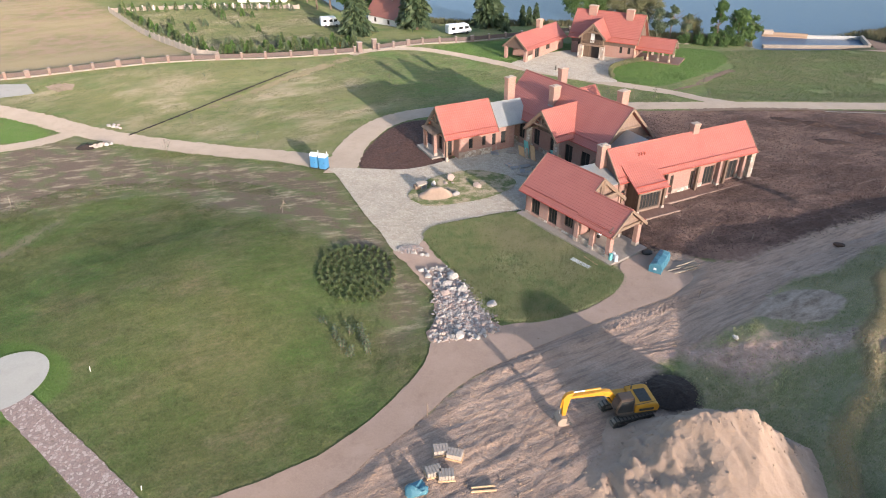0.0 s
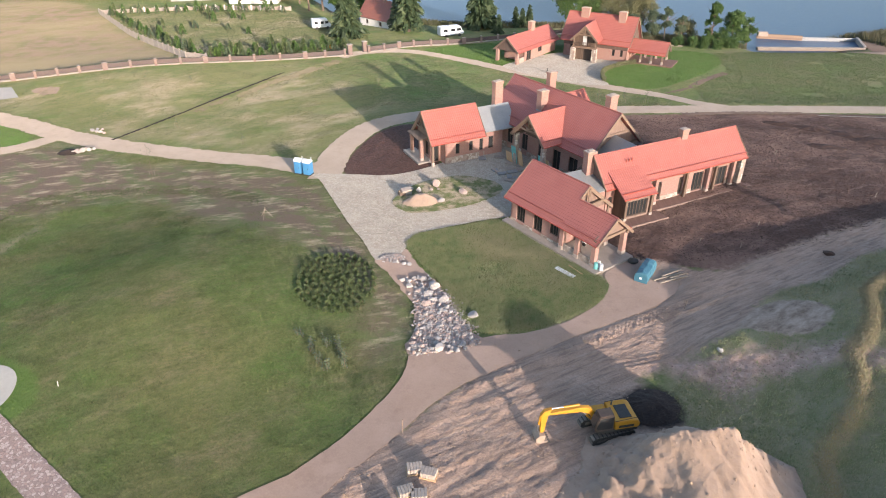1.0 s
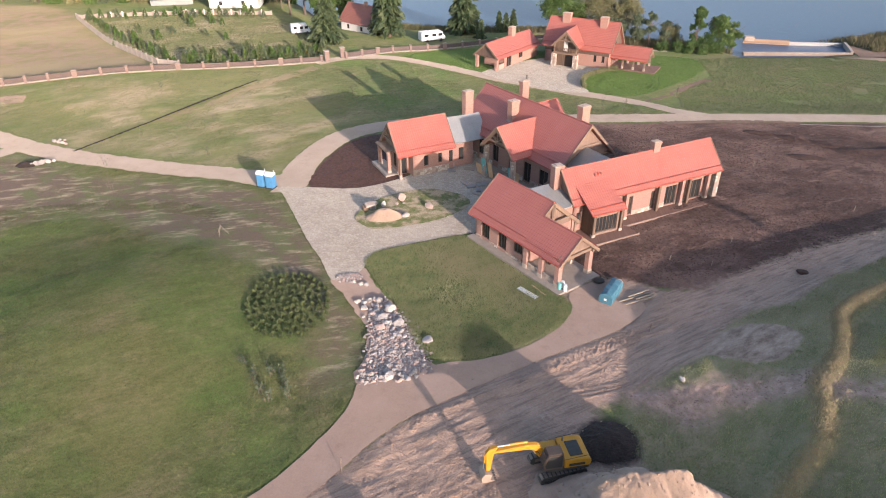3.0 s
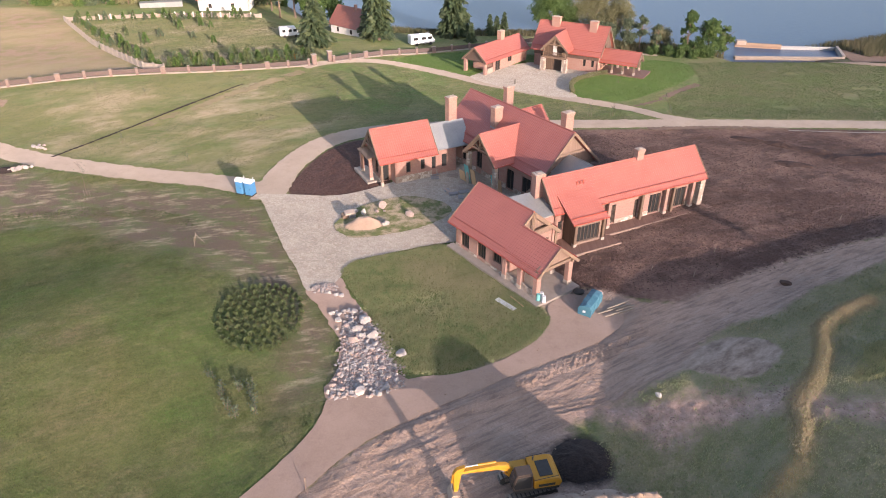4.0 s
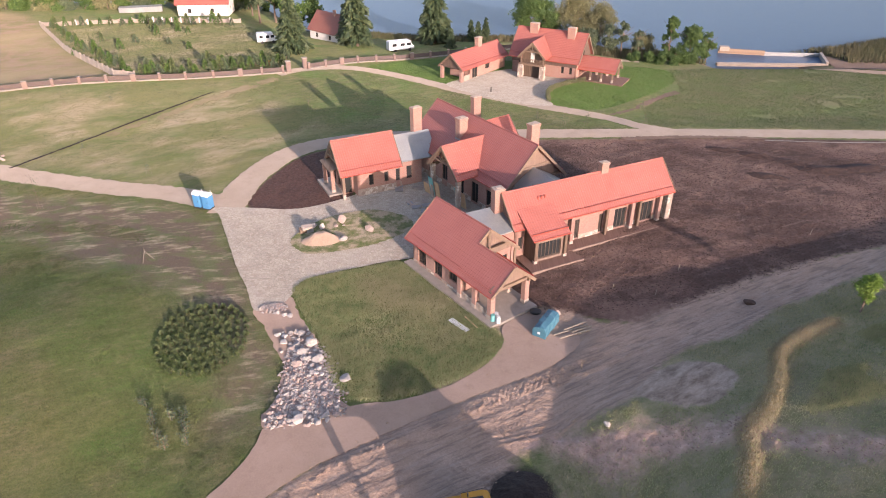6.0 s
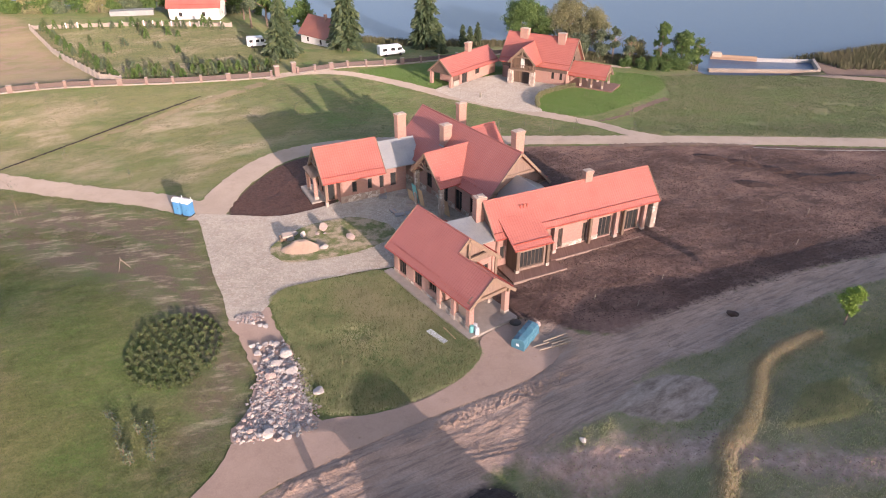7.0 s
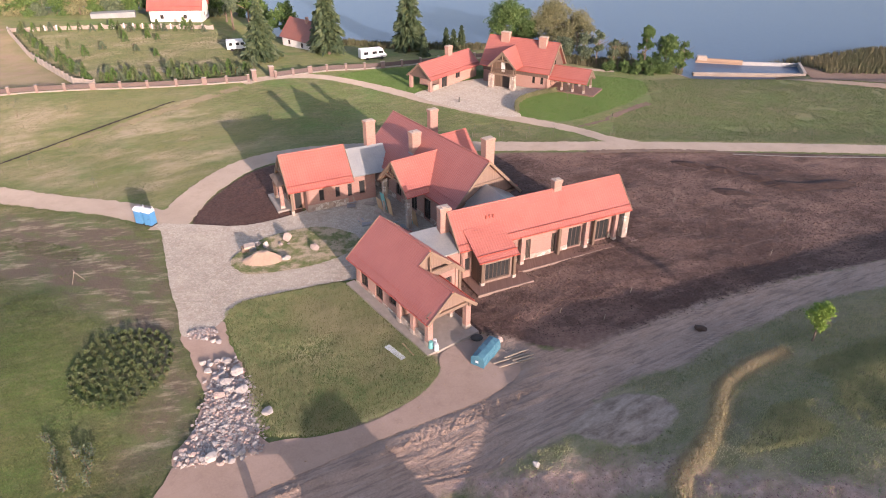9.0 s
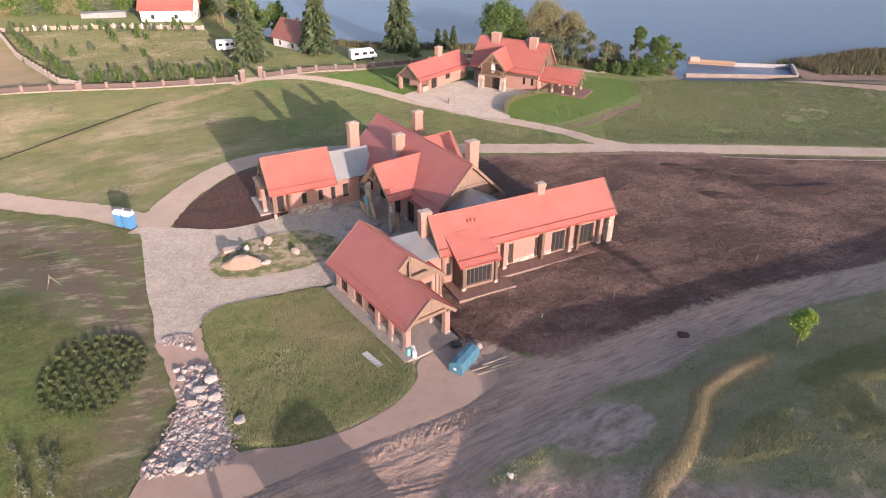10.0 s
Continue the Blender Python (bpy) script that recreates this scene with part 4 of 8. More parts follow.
def tube(bm, a, b, r0, r1=None, sides=8, caps=True):
    a, b = Vector(a), Vector(b)
    r1 = r0 if r1 is None else r1
    x = (b - a).normalized()
    y = x.orthogonal().normalized()
    z = x.cross(y)
    rings = []
    for p, r in ((a, r0), (b, r1)):
        rings.append([bm.verts.new(p + (y * math.cos(t) + z * math.sin(t)) * r) for t in (2 * math.pi * k / sides for k in range(sides))])
    for k in range(sides):
        bm.faces.new((rings[0][k], rings[0][(k + 1) % sides], rings[1][(k + 1) % sides], rings[1][k]))
    if caps:
        bm.faces.new(rings[0][::-1])
        bm.faces.new(rings[1])


def prism(bm, pts, lift):
    """A flat outline given thickness along the vector lift."""
    lo = [bm.verts.new(Vector(p)) for p in pts]
    hi = [bm.verts.new(Vector(p) + Vector(lift)) for p in pts]
    n = len(pts)
    uv = uv_layer(bm)
    faces = [bm.faces.new(lo[::-1]), bm.faces.new(hi)]
    faces += [bm.faces.new((lo[i], lo[(i + 1) % n], hi[(i + 1) % n], hi[i])) for i in range(n)]
    o = Vector(pts[0])
    for f in faces:
        f.normal_update()
        h = Vector((-f.normal.y, f.normal.x, 0))
        h = h.normalized() if h.length > 0.2 else Vector((1, 0, 0))
        v = f.normal.cross(h)
        for l in f.loops:
            d = l.vert.co - o
            l[uv].uv = (d.dot(h), d.dot(v))
    return faces


def roof_plane(bm, e0, e1, r0, r1, thick=0.16, row=0.36, step=0.035):
    """One slope from the eave e0-e1 up to the ridge r0-r1, laid in stepped courses, with a soffit and edges."""
    e0, e1, r0, r1 = (Vector(p) for p in (e0, e1, r0, r1))
    uv = uv_layer(bm)
    nrm = (e1 - e0).cross(r0 - e0).normalized()
    if nrm.z < 0:
        nrm = -nrm
    slope = ((r0 + r1) / 2 - (e0 + e1) / 2).length
    n = max(1, round(slope / row))
    along = (e1 - e0).normalized()

    def put(q, out=1):
        f = bm.faces.new([bm.verts.new(p) for p in q])
        for l in f.loops:
            d = l.vert.co - e0
            u = d.dot(along)
            l[uv].uv = (u, (d - along * u).length)
        f.normal_update()
        return f
    for k in range(n):
        t0, t1 = k / n, (k + 1) / n
        a, b = e0.lerp(r0, t0), e1.lerp(r1, t0)
        c, d = e1.lerp(r1, t1), e0.lerp(r0, t1)
        lift = nrm * step
        put((a + lift, b + lift, c, d))
        put((a, b, b + lift, a + lift))
    dn = -nrm * thick
    put((e0 + dn, r0 + dn, r1 + dn, e1 + dn))
    for a, b in ((e0, e1), (e1, r1), (r1, r0), (r0, e0)):
        put((a + dn, b + dn, b, a))


def wall_pieces(bm, p0, p1, z0, z1, thick, openings, inward):
    """A wall from p0 to p1 in plan with openings (s0, s1, za, zb) left free, in one skin; thickness to the inward side."""
    p0, p1 = Vector((*p0, 0)), Vector((*p1, 0))
    L = (p1 - p0).length
    x, y = (p1 - p0) / L, Vector((*inward, 0)).normalized()
    xs = sorted({0.0, L, *(o[0] for o in openings), *(o[1] for o in openings)})
    zs = sorted({z0, z1, *(o[2] for o in openings), *(o[3] for o in openings)})
    nx, nz = len(xs) - 1, len(zs) - 1
    uv = uv_layer(bm)
    made = {}

    def vert(i, k, side):
        if (i, k, side) not in made:
            made[i, k, side] = bm.verts.new(p0 + x * xs[i] + y * (thick * side) + Vector((0, 0, zs[k])))
        return made[i, k, side]

    def solid(i, k):
        if not (0 <= i < nx and 0 <= k < nz):
            return False
        mx, mz = (xs[i] + xs[i + 1]) / 2, (zs[k] + zs[k + 1]) / 2
        return not any(o[0] < mx < o[1] and o[2] < mz < o[3] for o in openings)

    def face(*keys):
        f = bm.faces.new([vert(*key) for key in keys])
        for l in f.loops:
            q = l.vert.co - p0
            l[uv].uv = (q.dot(x) + q.dot(y), q.z + 4)
    for i in range(nx):
        for k in range(nz):
            if not solid(i, k):
                continue
            face((i, k, 0), (i + 1, k, 0), (i + 1, k + 1, 0), (i, k + 1, 0))
            face((i, k, 1), (i, k + 1, 1), (i + 1, k + 1, 1), (i + 1, k, 1))
            if not solid(i - 1, k):
                face((i, k, 0), (i, k + 1, 0), (i, k + 1, 1), (i, k, 1))
            if not solid(i + 1, k):
                face((i + 1, k, 0), (i + 1, k, 1), (i + 1, k + 1, 1), (i + 1, k + 1, 0))
            if not solid(i, k - 1):
                face((i, k, 0), (i, k, 1), (i + 1, k, 1), (i + 1, k, 0))
            if not solid(i, k + 1):
                face((i, k + 1, 0), (i + 1, k + 1, 0), (i + 1, k + 1, 1), (i, k + 1, 1))
    bmesh.ops.recalc_face_normals(bm, faces=bm.faces)


def window(house, p0, p1, o, inward, name="window", bars=1, frame=None, label=""):
    """A window in an opening: frame with bars, and panes of glass set back."""
    q0, q1 = Vector((*p0, 0)), Vector((*p1, 0))
    x = (q1 - q0).normalized()
    y = Vector((*inward, 0)).normalized()
    s0, s1, za, zb = o
    c = q0 + y * 0.12

    def P(s, z, dy=0.0):
        return c + x * s + y * dy + Vector((0, 0, z))
    bm = bmesh.new()
    w = 0.09
    step = (s1 - s0 - w) / (bars + 1)
    holes = [(s0 + w + step * k, s0 + step * (k + 1), za + w, zb - w) for k in range(bars + 1)]
    f0, f1 = c + x * s0, c + x * s1
    wall_pieces(bm, f0.xy, f1.xy, za, zb, 0.10, [(a - s0, b - s0, lo, hi) for a, b, lo, hi in holes], inward)
    win = part(name, bm, frame or FRAME_DARK, house, label or "dark framed window")
    for a, b, lo, hi in holes:
        bm = bmesh.new()
        prism(bm, [P(a, lo, 0.05), P(b, lo, 0.05), P(b, hi, 0.05), P(a, hi, 0.05)], y * 0.02)
        part("pane", bm, GLASS, win)
    return win


def chimney(house, x, y, z0, z1, wx, wy, ang):
    """A brick stack with a corbelled head and a capping."""
    bm = bmesh.new()
    box(bm, pose(x, y, (z0 + z1 - 0.45) / 2, 0, 0, ang), (wx, wy, z1 - 0.45 - z0))
    box(bm, pose(x, y, z1 - 0.37, 0, 0, ang), (wx + 0.08, wy + 0.08, 0.16))
    box(bm, pose(x, y, z1 - 0.20, 0, 0, ang), (wx + 0.16, wy + 0.16, 0.18))
    stack = part("chimney", bm, BRICK, house, "pink brick chimney stack")
    bm = bmesh.new()
    box(bm, pose(x, y, z1 - 0.075, 0, 0, ang), (wx + 0.06, wy + 0.06, 0.07), 0.015)
    box(bm, pose(x, y, z1 + 0.0, 0, 0, ang), (wx * 0.55, wy * 0.55, 0.08), 0.015)
    part("cap", bm, PALE_STONE, stack, "pale stone chimney cap")
    bm = bmesh.new()
    box(bm, pose(x, y, z0 + 0.06, 0, 0, ang), (wx + 0.05, wy + 0.05, 0.3))
    part("flashing", bm, LEAD, stack)


def frame_of(x, y, ang):
    """Plan frame: a(s, n) gives the place s along and n across (to the right-hand side)."""
    ca, sa = math.cos(radians(ang)), math.sin(radians(ang))
    return lambda s, n: (x + ca * s + sa * n, y + sa * s - ca * n)


def gable_roof(house, F, s0, s1, half_r, half_l, zr, ze_r, ze_l, material=None, barge=(True, True), ridge=True, off=0.0):
    """A roof with its ridge along s at n=off; half_r to the +n side, half_l to the other."""
    material = material or ROOF
    R0, R1 = Vector((*F(s0, off), zr)), Vector((*F(s1, off), zr))
    slopes = []
    for n, ze in ((half_r, ze_r), (-half_l, ze_l)):
        E0, E1 = Vector((*F(s0, off + n), ze)), Vector((*F(s1, off + n), ze))
        bm = bmesh.new()
        roof_plane(bm, E0, E1, R0, R1, row=0.36 if material in (ROOF, BROWNROOF) else 9.0)
        sl = part("roof_slope", bm, material, house)
        slopes.append(sl)
        if material is ROOF:
            bm = bmesh.new()
            out = (E0 - R0)
            out.z = 0
            out = out.normalized() * 0.07
            tube(bm, E0 + out - Vector((0, 0, 0.06)), E1 + out - Vector((0, 0, 0.06)), 0.075, sides=6)
            part("gutter", bm, GUTTER, sl)
            bm = bmesh.new()
            nn = (E1 - E0).cross(R0 - E0).normalized()
            nn = nn if nn.z > 0 else -nn
            g0, g1 = E0.lerp(R0, 0.14) + nn * 0.14, E1.lerp(R1, 0.14) + nn * 0.14
            beam(bm, g0, g1, 0.03, 0.13, nn)
            k = max(2, int((g1 - g0).length / 0.9))
            for i in range(k + 1):
                p = g0.lerp(g1, i / k)
                beam(bm, p - nn * 0.14, p, 0.04, 0.04)
            part("snow_guard", bm, GUTTER, sl)
    if ridge and material is ROOF:
        bm = bmesh.new()
        tube(bm, R0 + Vector((0, 0, 0.02)), R1 + Vector((0, 0, 0.02)), 0.10, sides=8)
        part("ridge_cap", bm, material, house)
    for end, on in zip((s0, s1), barge):
        if on:
            sgn = 1 if end == s1 else -1
            for n, ze in ((half_r, ze_r), (-half_l, ze_l)):
                bm = bmesh.new()
                a = Vector((*F(end + sgn * 0.05, off + n), ze - 0.10))
                b = Vector((*F(end + sgn * 0.05, off), zr - 0.10))
                beam(bm, a, b, 0.09, 0.30)
                part("bargeboard", bm, TIMBER, house, "tan timber bargeboard")
    return slopes


def gable_wall(house, F, s, n0, n1, nr, z0, ze, zr, material, thick=0.2, name="gable_wall"):
    """The triangle (with a strip below it) that closes a gable, at s, from n0 to n1 with its apex at nr."""
    bm = bmesh.new()
    pts = [(*F(s, n0), z0), (*F(s, n1), z0), (*F(s, n1), ze), (*F(s, nr), zr), (*F(s, n0), ze)]
    lift = Vector((*F(1, 0), 0)) - Vector((*F(0, 0), 0))
    prism(bm, pts, lift * thick)
    return part(name, bm, material, house)


GUTTER = plain("red_gutter_metal", (0.336, 0.068, 0.048), (0.400, 0.092, 0.064), 3, 0.4)


def post(house, x, y, z0, z1, w, material=None, ang=0.0, base=True, name="column"):
    bm = bmesh.new()
    box(bm, pose(x, y, (z0 + z1) / 2, 0, 0, ang), (w, w, z1 - z0), 0.015)
    col = part(name, bm, material or BRICK, house)
    if base:
        bm = bmesh.new()
        box(bm, pose(x, y, z0 + 0.36, 0, 0, ang), (w + 0.08, w + 0.08, 0.72), 0.03)
        part("footing", bm, PALE_STONE, col, "pale stone footing")
    return col


# ---- the villa ----
villa = thing("villa", 14, 80, "unfinished low villa, red tiled roofs, pink brick walls, timber gables", "house", z=0.0)


def slab(house, F, s0, s1, n0, n1, z0, z1, material, name="plinth", label=""):
    bm = bmesh.new()
    prism(bm, [(*F(s0, n0), z0), (*F(s1, n0), z0), (*F(s1, n1), z0), (*F(s0, n1), z0)], (0, 0, z1 - z0))
    return part(name, bm, material, house, label)


def wall(house, F, a, b, z0, z1, inward, openings=(), material=None, thick=0.3, bars=1, name="wall", stone=0.0):
    """A wall between two (s, n) places; inward is a (ds, dn) direction. Openings get windows."""
    p0, p1 = F(*a), F(*b)
    o = F(0, 0)
    q = F(*inward)
    inn = (q[0] - o[0], q[1] - o[1])
    bm = bmesh.new()
    wall_pieces(bm, p0, p1, z0, z1, thick, openings, inn)
    w = part(name, bm, material or BRICK, house)
    for op in openings:
        window(house, p0, p1, op, inn, bars=bars)
    if stone:
        L = (Vector(p1) - Vector(p0)).length
        cuts = sorted([(o_[0], o_[1]) for o_ in openings if o_[2] < z0 + stone + 0.3])
        s = 0.0
        x = (Vector(p1) - Vector(p0)).normalized()
        iv = Vector(inn).normalized()
        for c0, c1 in cuts + [(L, L)]:
            if c0 - s > 0.1:
                bm = bmesh.new()
                a0, b0 = Vector(p0) + x * s - iv * 0.06, Vector(p0) + x * c0 - iv * 0.06
                prism(bm, [(*a0, z0), (*b0, z0), (*(b0 + iv * 0.05), z0), (*(a0 + iv * 0.05), z0)], (0, 0, stone))
                part("stone_base", bm, STONE, w, "rough field-stone base course")
            s = c1
    return w


def truss(house, F, s, n0, n1, nr, ze, zr, name="truss"):
    """An open gable truss: rafters, tie, king post and two struts."""
    P = lambda n, z: Vector((*F(s, n), z))
    k = 0.62
    zt = ze + (zr - ze) * (1 - k)
    bm = bmesh.new()
    beam(bm, P(nr + (n0 - nr) * k, zt), P(nr + (n1 - nr) * k, zt), 0.18, 0.24)
    tr = part(name, bm, TIMBER, house, "open tan timber truss")
    bm = bmesh.new()
    beam(bm, P(nr, zt), P(nr, zr - 0.2), 0.18, 0.18, (1, 0, 0))
    part("king_post", bm, TIMBER, tr)
    for n in (n0, n1):
        bm = bmesh.new()
        beam(bm, P(nr, zt + 0.1), P(nr + (n - nr) * 0.34, zr - (zr - ze) * 0.36), 0.14, 0.14)
        part("strut", bm, TIMBER, tr)
        bm = bmesh.new()
        beam(bm, P(nr, zr - 0.35), P(n, ze - 0.25), 0.16, 0.24)
        part("rafter", bm, TIMBER, tr)
    return tr


# west wing
F = frame_of(-1.55, 86.9, 26.2)
gable_roof(villa, F, 0, 8.3, 3.3, 3.3, 6.78, 3.15, 3.15)
wall(villa, F, (2.3, 2.75), (8.4, 2.75), -0.3, 3.35, (0, -1), [(1.6, 2.25, 1.0, 2.5), (3.7, 4.3, 1.1, 2.5), (5.3, 5.9, 0.9, 2.6)], bars=0, stone=1.0)
wall(villa, F, (0.7, -2.75), (0.7, 1.3), -0.3, 3.35, (1, 0), [(0.5, 1.6, 0.6, 2.6), (2.4, 3.5, 0.6, 2.6)], stone=0.6)
wall(villa, F, (0.7, 1.3), (2.3, 1.3), -0.3, 3.35, (0, -1), [(0.4, 1.3, -0.2, 2.2)], bars=0)
wall(villa, F, (2.3, 2.75), (2.3, 1.3), -0.3, 3.35, (1, 0))
wall(villa, F, (0.7, -2.75), (8.4, -2.75), -0.3, 3.35, (0, 1))
gable_wall(villa, F, 0.55, -2.75, 2.75, 0, 3.1, 3.3, 6.5, PLANK)
truss(villa, F, 0.05, -3.2, 3.2, 0, 3.2, 6.65)
post(villa, *F(0.45, 2.75), -0.3, 3.2, 0.3, TIMBER, 26, True)
post(villa, *F(-0.3, -2.7), -0.3, 3.0, 0.45, BRICK, 26)
post(villa, *F(-0.3, 0.6), -0.3, 3.0, 0.45, BRICK, 26)
slab(villa, F, -1.1, 0.75, -4.0, 1.4, -0.5, 0.08, CONCRETE, "terrace", "pale concrete terrace edge")
bm = bmesh.new()
prism(bm, [(*F(-0.75, -3.1), 3.05), (*F(-0.75, 1.0), 3.05), (*F(0.5, 1.0), 3.3), (*F(0.5, -3.1), 3.3)], (0, 0, 0.12))
part("canopy", bm, TIMBER, villa, "tan timber porch canopy")

# grey link between the west wing and the main block
gable_roof(villa, F, 8.25, 13.6, 2.9, 2.9, 6.15, 3.45, 3.45, SEAM, (False, False), False)
wall(villa, F, (8.4, 2.3), (11.5, 2.3), -0.3, 3.6, (0, -1), [(0.9, 1.7, 0.7, 2.5)], bars=0)

# main block
M = frame_of(11.85, 97.35, -54.9)
gable_roof(villa, M, 0, 20.6, 4.95, 4.95, 8.85, 3.95, 3.95)
wall(villa, M, (0.8, 4.1), (19.6, 4.1), -0.3, 4.3, (0, -1), [(3.0, 4.2, 0.6, 2.9), (6.2, 7.4, 0.6, 2.9), (9.6, 11.0, 0.0, 2.7), (12.6, 14.0, 0.0, 2.7), (15.6, 17.2, 0.6, 2.7)], bars=1, stone=0.8)
wall(villa, M, (0.8, -4.1), (19.6, -4.1), -0.3, 4.3, (0, 1), [(2.0, 4.2, 0.2, 2.9), (14.5, 17.5, 0.2, 2.9)])
wall(villa, M, (0.8, -4.1), (0.8, 4.1), -0.3, 4.3, (1, 0))
wall(villa, M, (19.6, -4.1), (19.6, 4.1), -0.3, 4.3, (-1, 0), [(5.6, 7.6, 0.4, 2.6)], bars=2)
gable_wall(villa, M, 0.7, -4.2, 4.2, 0, 3.9, 4.4, 8.5, PLANK)
gable_wall(villa, M, 19.75, -4.3, 4.3, 0, 3.9, 4.4, 8.45, PLANK)
bm = bmesh.new()
beam(bm, (*M(20.05, -4.4), 4.15), (*M(20.05, 4.4), 4.15), 0.24, 0.30)
part("tie_beam", bm, TIMBER, villa)
bm = bmesh.new()
beam(bm, (*M(20.0, -2.6), 6.0), (*M(20.0, 2.6), 6.0), 0.14, 0.22)
part("collar_beam", bm, TIMBER, villa)
# entrance gable
C = frame_of(*M(12.0, 0), 215.1)
gable_roof(villa, C, 0.9, 7.7, 3.25, 3.25, 7.62, 4.3, 4.3, barge=(False, True))
gable_wall(villa, C, 5.4, -2.6, 2.6, 0, 3.9, 4.9, 7.3, DARKWOOD)
truss(villa, C, 7.55, -3.1, 3.1, 0, 4.4, 7.5)
for n in (-2.7, 2.7):
    post(villa, *C(7.1, n), -0.3, 4.4, 0.55, STONE, 35, False)
    bm = bmesh.new()
    beam(bm, (*C(4.2, n), 4.3), (*C(7.5, n), 4.3), 0.24, 0.3)
    part("porch_beam", bm, TIMBER, villa)
# rear gable
B = frame_of(*M(8.5, 0), 35.1)
gable_roof(villa, B, 1.2, 5.7, 3.1, 3.1, 7.8, 4.6, 4.6, barge=(False, True))
gable_wall(villa, B, 5.2, -2.7, 2.7, 0, -0.3, 4.9, 7.5, BRICK)

# grey roof between the main block and the east wing
K = frame_of(22.0, 83.6, -62)
gable_roof(villa, K, 0.0, 8.2, 3.4, 3.4, 5.9, 3.95, 3.95, SEAM, (False, False), False)
wall(villa, K, (0.5, -2.8), (7.5, -2.8), -0.3, 3.9, (0, 1))
wall(villa, K, (-0.5, 2.6), (4.0, 2.6), -0.3, 3.9, (0, -1))

# east wing
EDGING = plain("brown_edging", (0.19, 0.13, 0.105), (0.27, 0.19, 0.155), 2.5)
E = frame_of(18.9, 72.1, 25.8)
gable_roof(villa, E, 0, 21.9, 2.95, 3.3, 6.83, 3.71, 3.35)
wall(villa, E, (5.4, 2.25), (20.6, 2.25), -0.2, 3.75, (0, -1), [(0.7, 1.6, 0.3, 2.7), (3.0, 3.6, 0.3, 2.7), (6.3, 6.9, 0.3, 2.7), (8.5, 10.2, 0.3, 2.8), (12.2, 14.1, 0.3, 2.8)], bars=2, stone=0.95)
wall(villa, E, (20.6, -2.6), (20.6, 2.25), -0.2, 3.75, (-1, 0), [(1.4, 3.4, 0.3, 2.6)])
wall(villa, E, (0.4, -2.6), (20.6, -2.6), -0.2, 3.5, (0, 1))
wall(villa, E, (0.4, -2.6), (0.4, 2.45), -0.2, 3.5, (1, 0))
wall(villa, E, (0.4, 2.45), (1.8, 2.45), -0.2, 3.75, (0, -1), [(0.5, 1.1, 0.9, 2.4)], bars=0)
gable_wall(villa, E, 20.5, -2.7, 2.5, 0, 3.5, 3.8, 6.5, PLANK)
gable_wall(villa, E, 0.3, -2.7, 2.5, 0, 3.3, 3.7, 6.5, PLANK)
truss(villa, E, 21.8, -3.1, 2.8, 0, 3.7, 6.7)
for s, m_, w in ((7.6, BRICK, 0.42), (12.35, DARKWOOD, 0.34), (15.95, BRICK, 0.42), (17.05, DARKWOOD, 0.34), (20.0, BRICK, 0.42)):
    post(villa, *E(s, 2.72), -0.2, 3.5, w, m_, 25.8, m_ is BRICK)
post(villa, *E(21.35, 2.6), -0.2, 3.5, 0.75, STONE, 25.8, False)
post(villa, *E(21.35, -2.3), -0.2, 3.4, 0.75, STONE, 25.8, False)
bm = bmesh.new()
beam(bm, (*E(0.3, 2.72), 3.52), (*E(21.8, 2.72), 3.52), 0.22, 0.26)
part("eaves_beam", bm, TIMBER, villa)
slab(villa, E, 6.5, 22.4, 2.3, 4.0, -0.4, 0.20, DECK, "terrace", "brown paved veranda terrace")
slab(villa, E, 7.0, 22.9, 4.0, 4.12, -0.4, 0.205, EDGING, "terrace_edge", "pale stone terrace edging")
slab(villa, E, 0.6, 7.0, 2.3, 5.9, -0.5, 0.10, DECK, "terrace", "brown paved terrace by the sun room")
slab(villa, E, 0.6, 7.2, 5.9, 6.02, -0.5, 0.105, EDGING, "terrace_edge", "pale stone terrace edging")
# vent pipes on the roof
for k in range(3):
    bm = bmesh.new()
    s = 4.0 + 0.42 * k
    z = 6.83 - 1.05 * 1.057
    tube(bm, (*E(s, 1.05), z - 0.05), (*E(s, 1.05), z + 0.38), 0.07)
    part("vent_pipe", bm, GUTTER, villa)
# sun room, a lean-to in front of the east wing
bm = bmesh.new()
roof_plane(bm, (*E(1.35, 4.7), 3.0), (*E(6.05, 4.7), 3.0), (*E(1.05, 1.55), 5.28), (*E(5.5, 1.55), 5.28))
lean = part("sunroom_roof", bm, ROOF, villa)
bm = bmesh.new()
e0, e1 = Vector((*E(1.4, 4.3), 3.36)), Vector((*E(6.0, 4.3), 3.36))
beam(bm, e0 + Vector((0, 0, 0.1)), e1 + Vector((0, 0, 0.1)), 0.03, 0.14)
part("snow_guard", bm, GUTTER, lean)
bm = bmesh.new()
tube(bm, (*E(1.3, 4.78), 2.93), (*E(6.1, 4.78), 2.93), 0.075, sides=6)
part("gutter", bm, GUTTER, lean)
bm = bmesh.new()
prism(bm, [(*E(1.7, 2.3), -0.2), (*E(1.7, 4.3), -0.2), (*E(1.7, 4.3), 3.1), (*E(1.7, 2.3), 4.5)], Vector((*E(0.2, 0), 0)) - Vector((*E(0, 0), 0)))
part("sunroom_side", bm, DARKWOOD, villa, "dark planked side wall")
bm = bmesh.new()
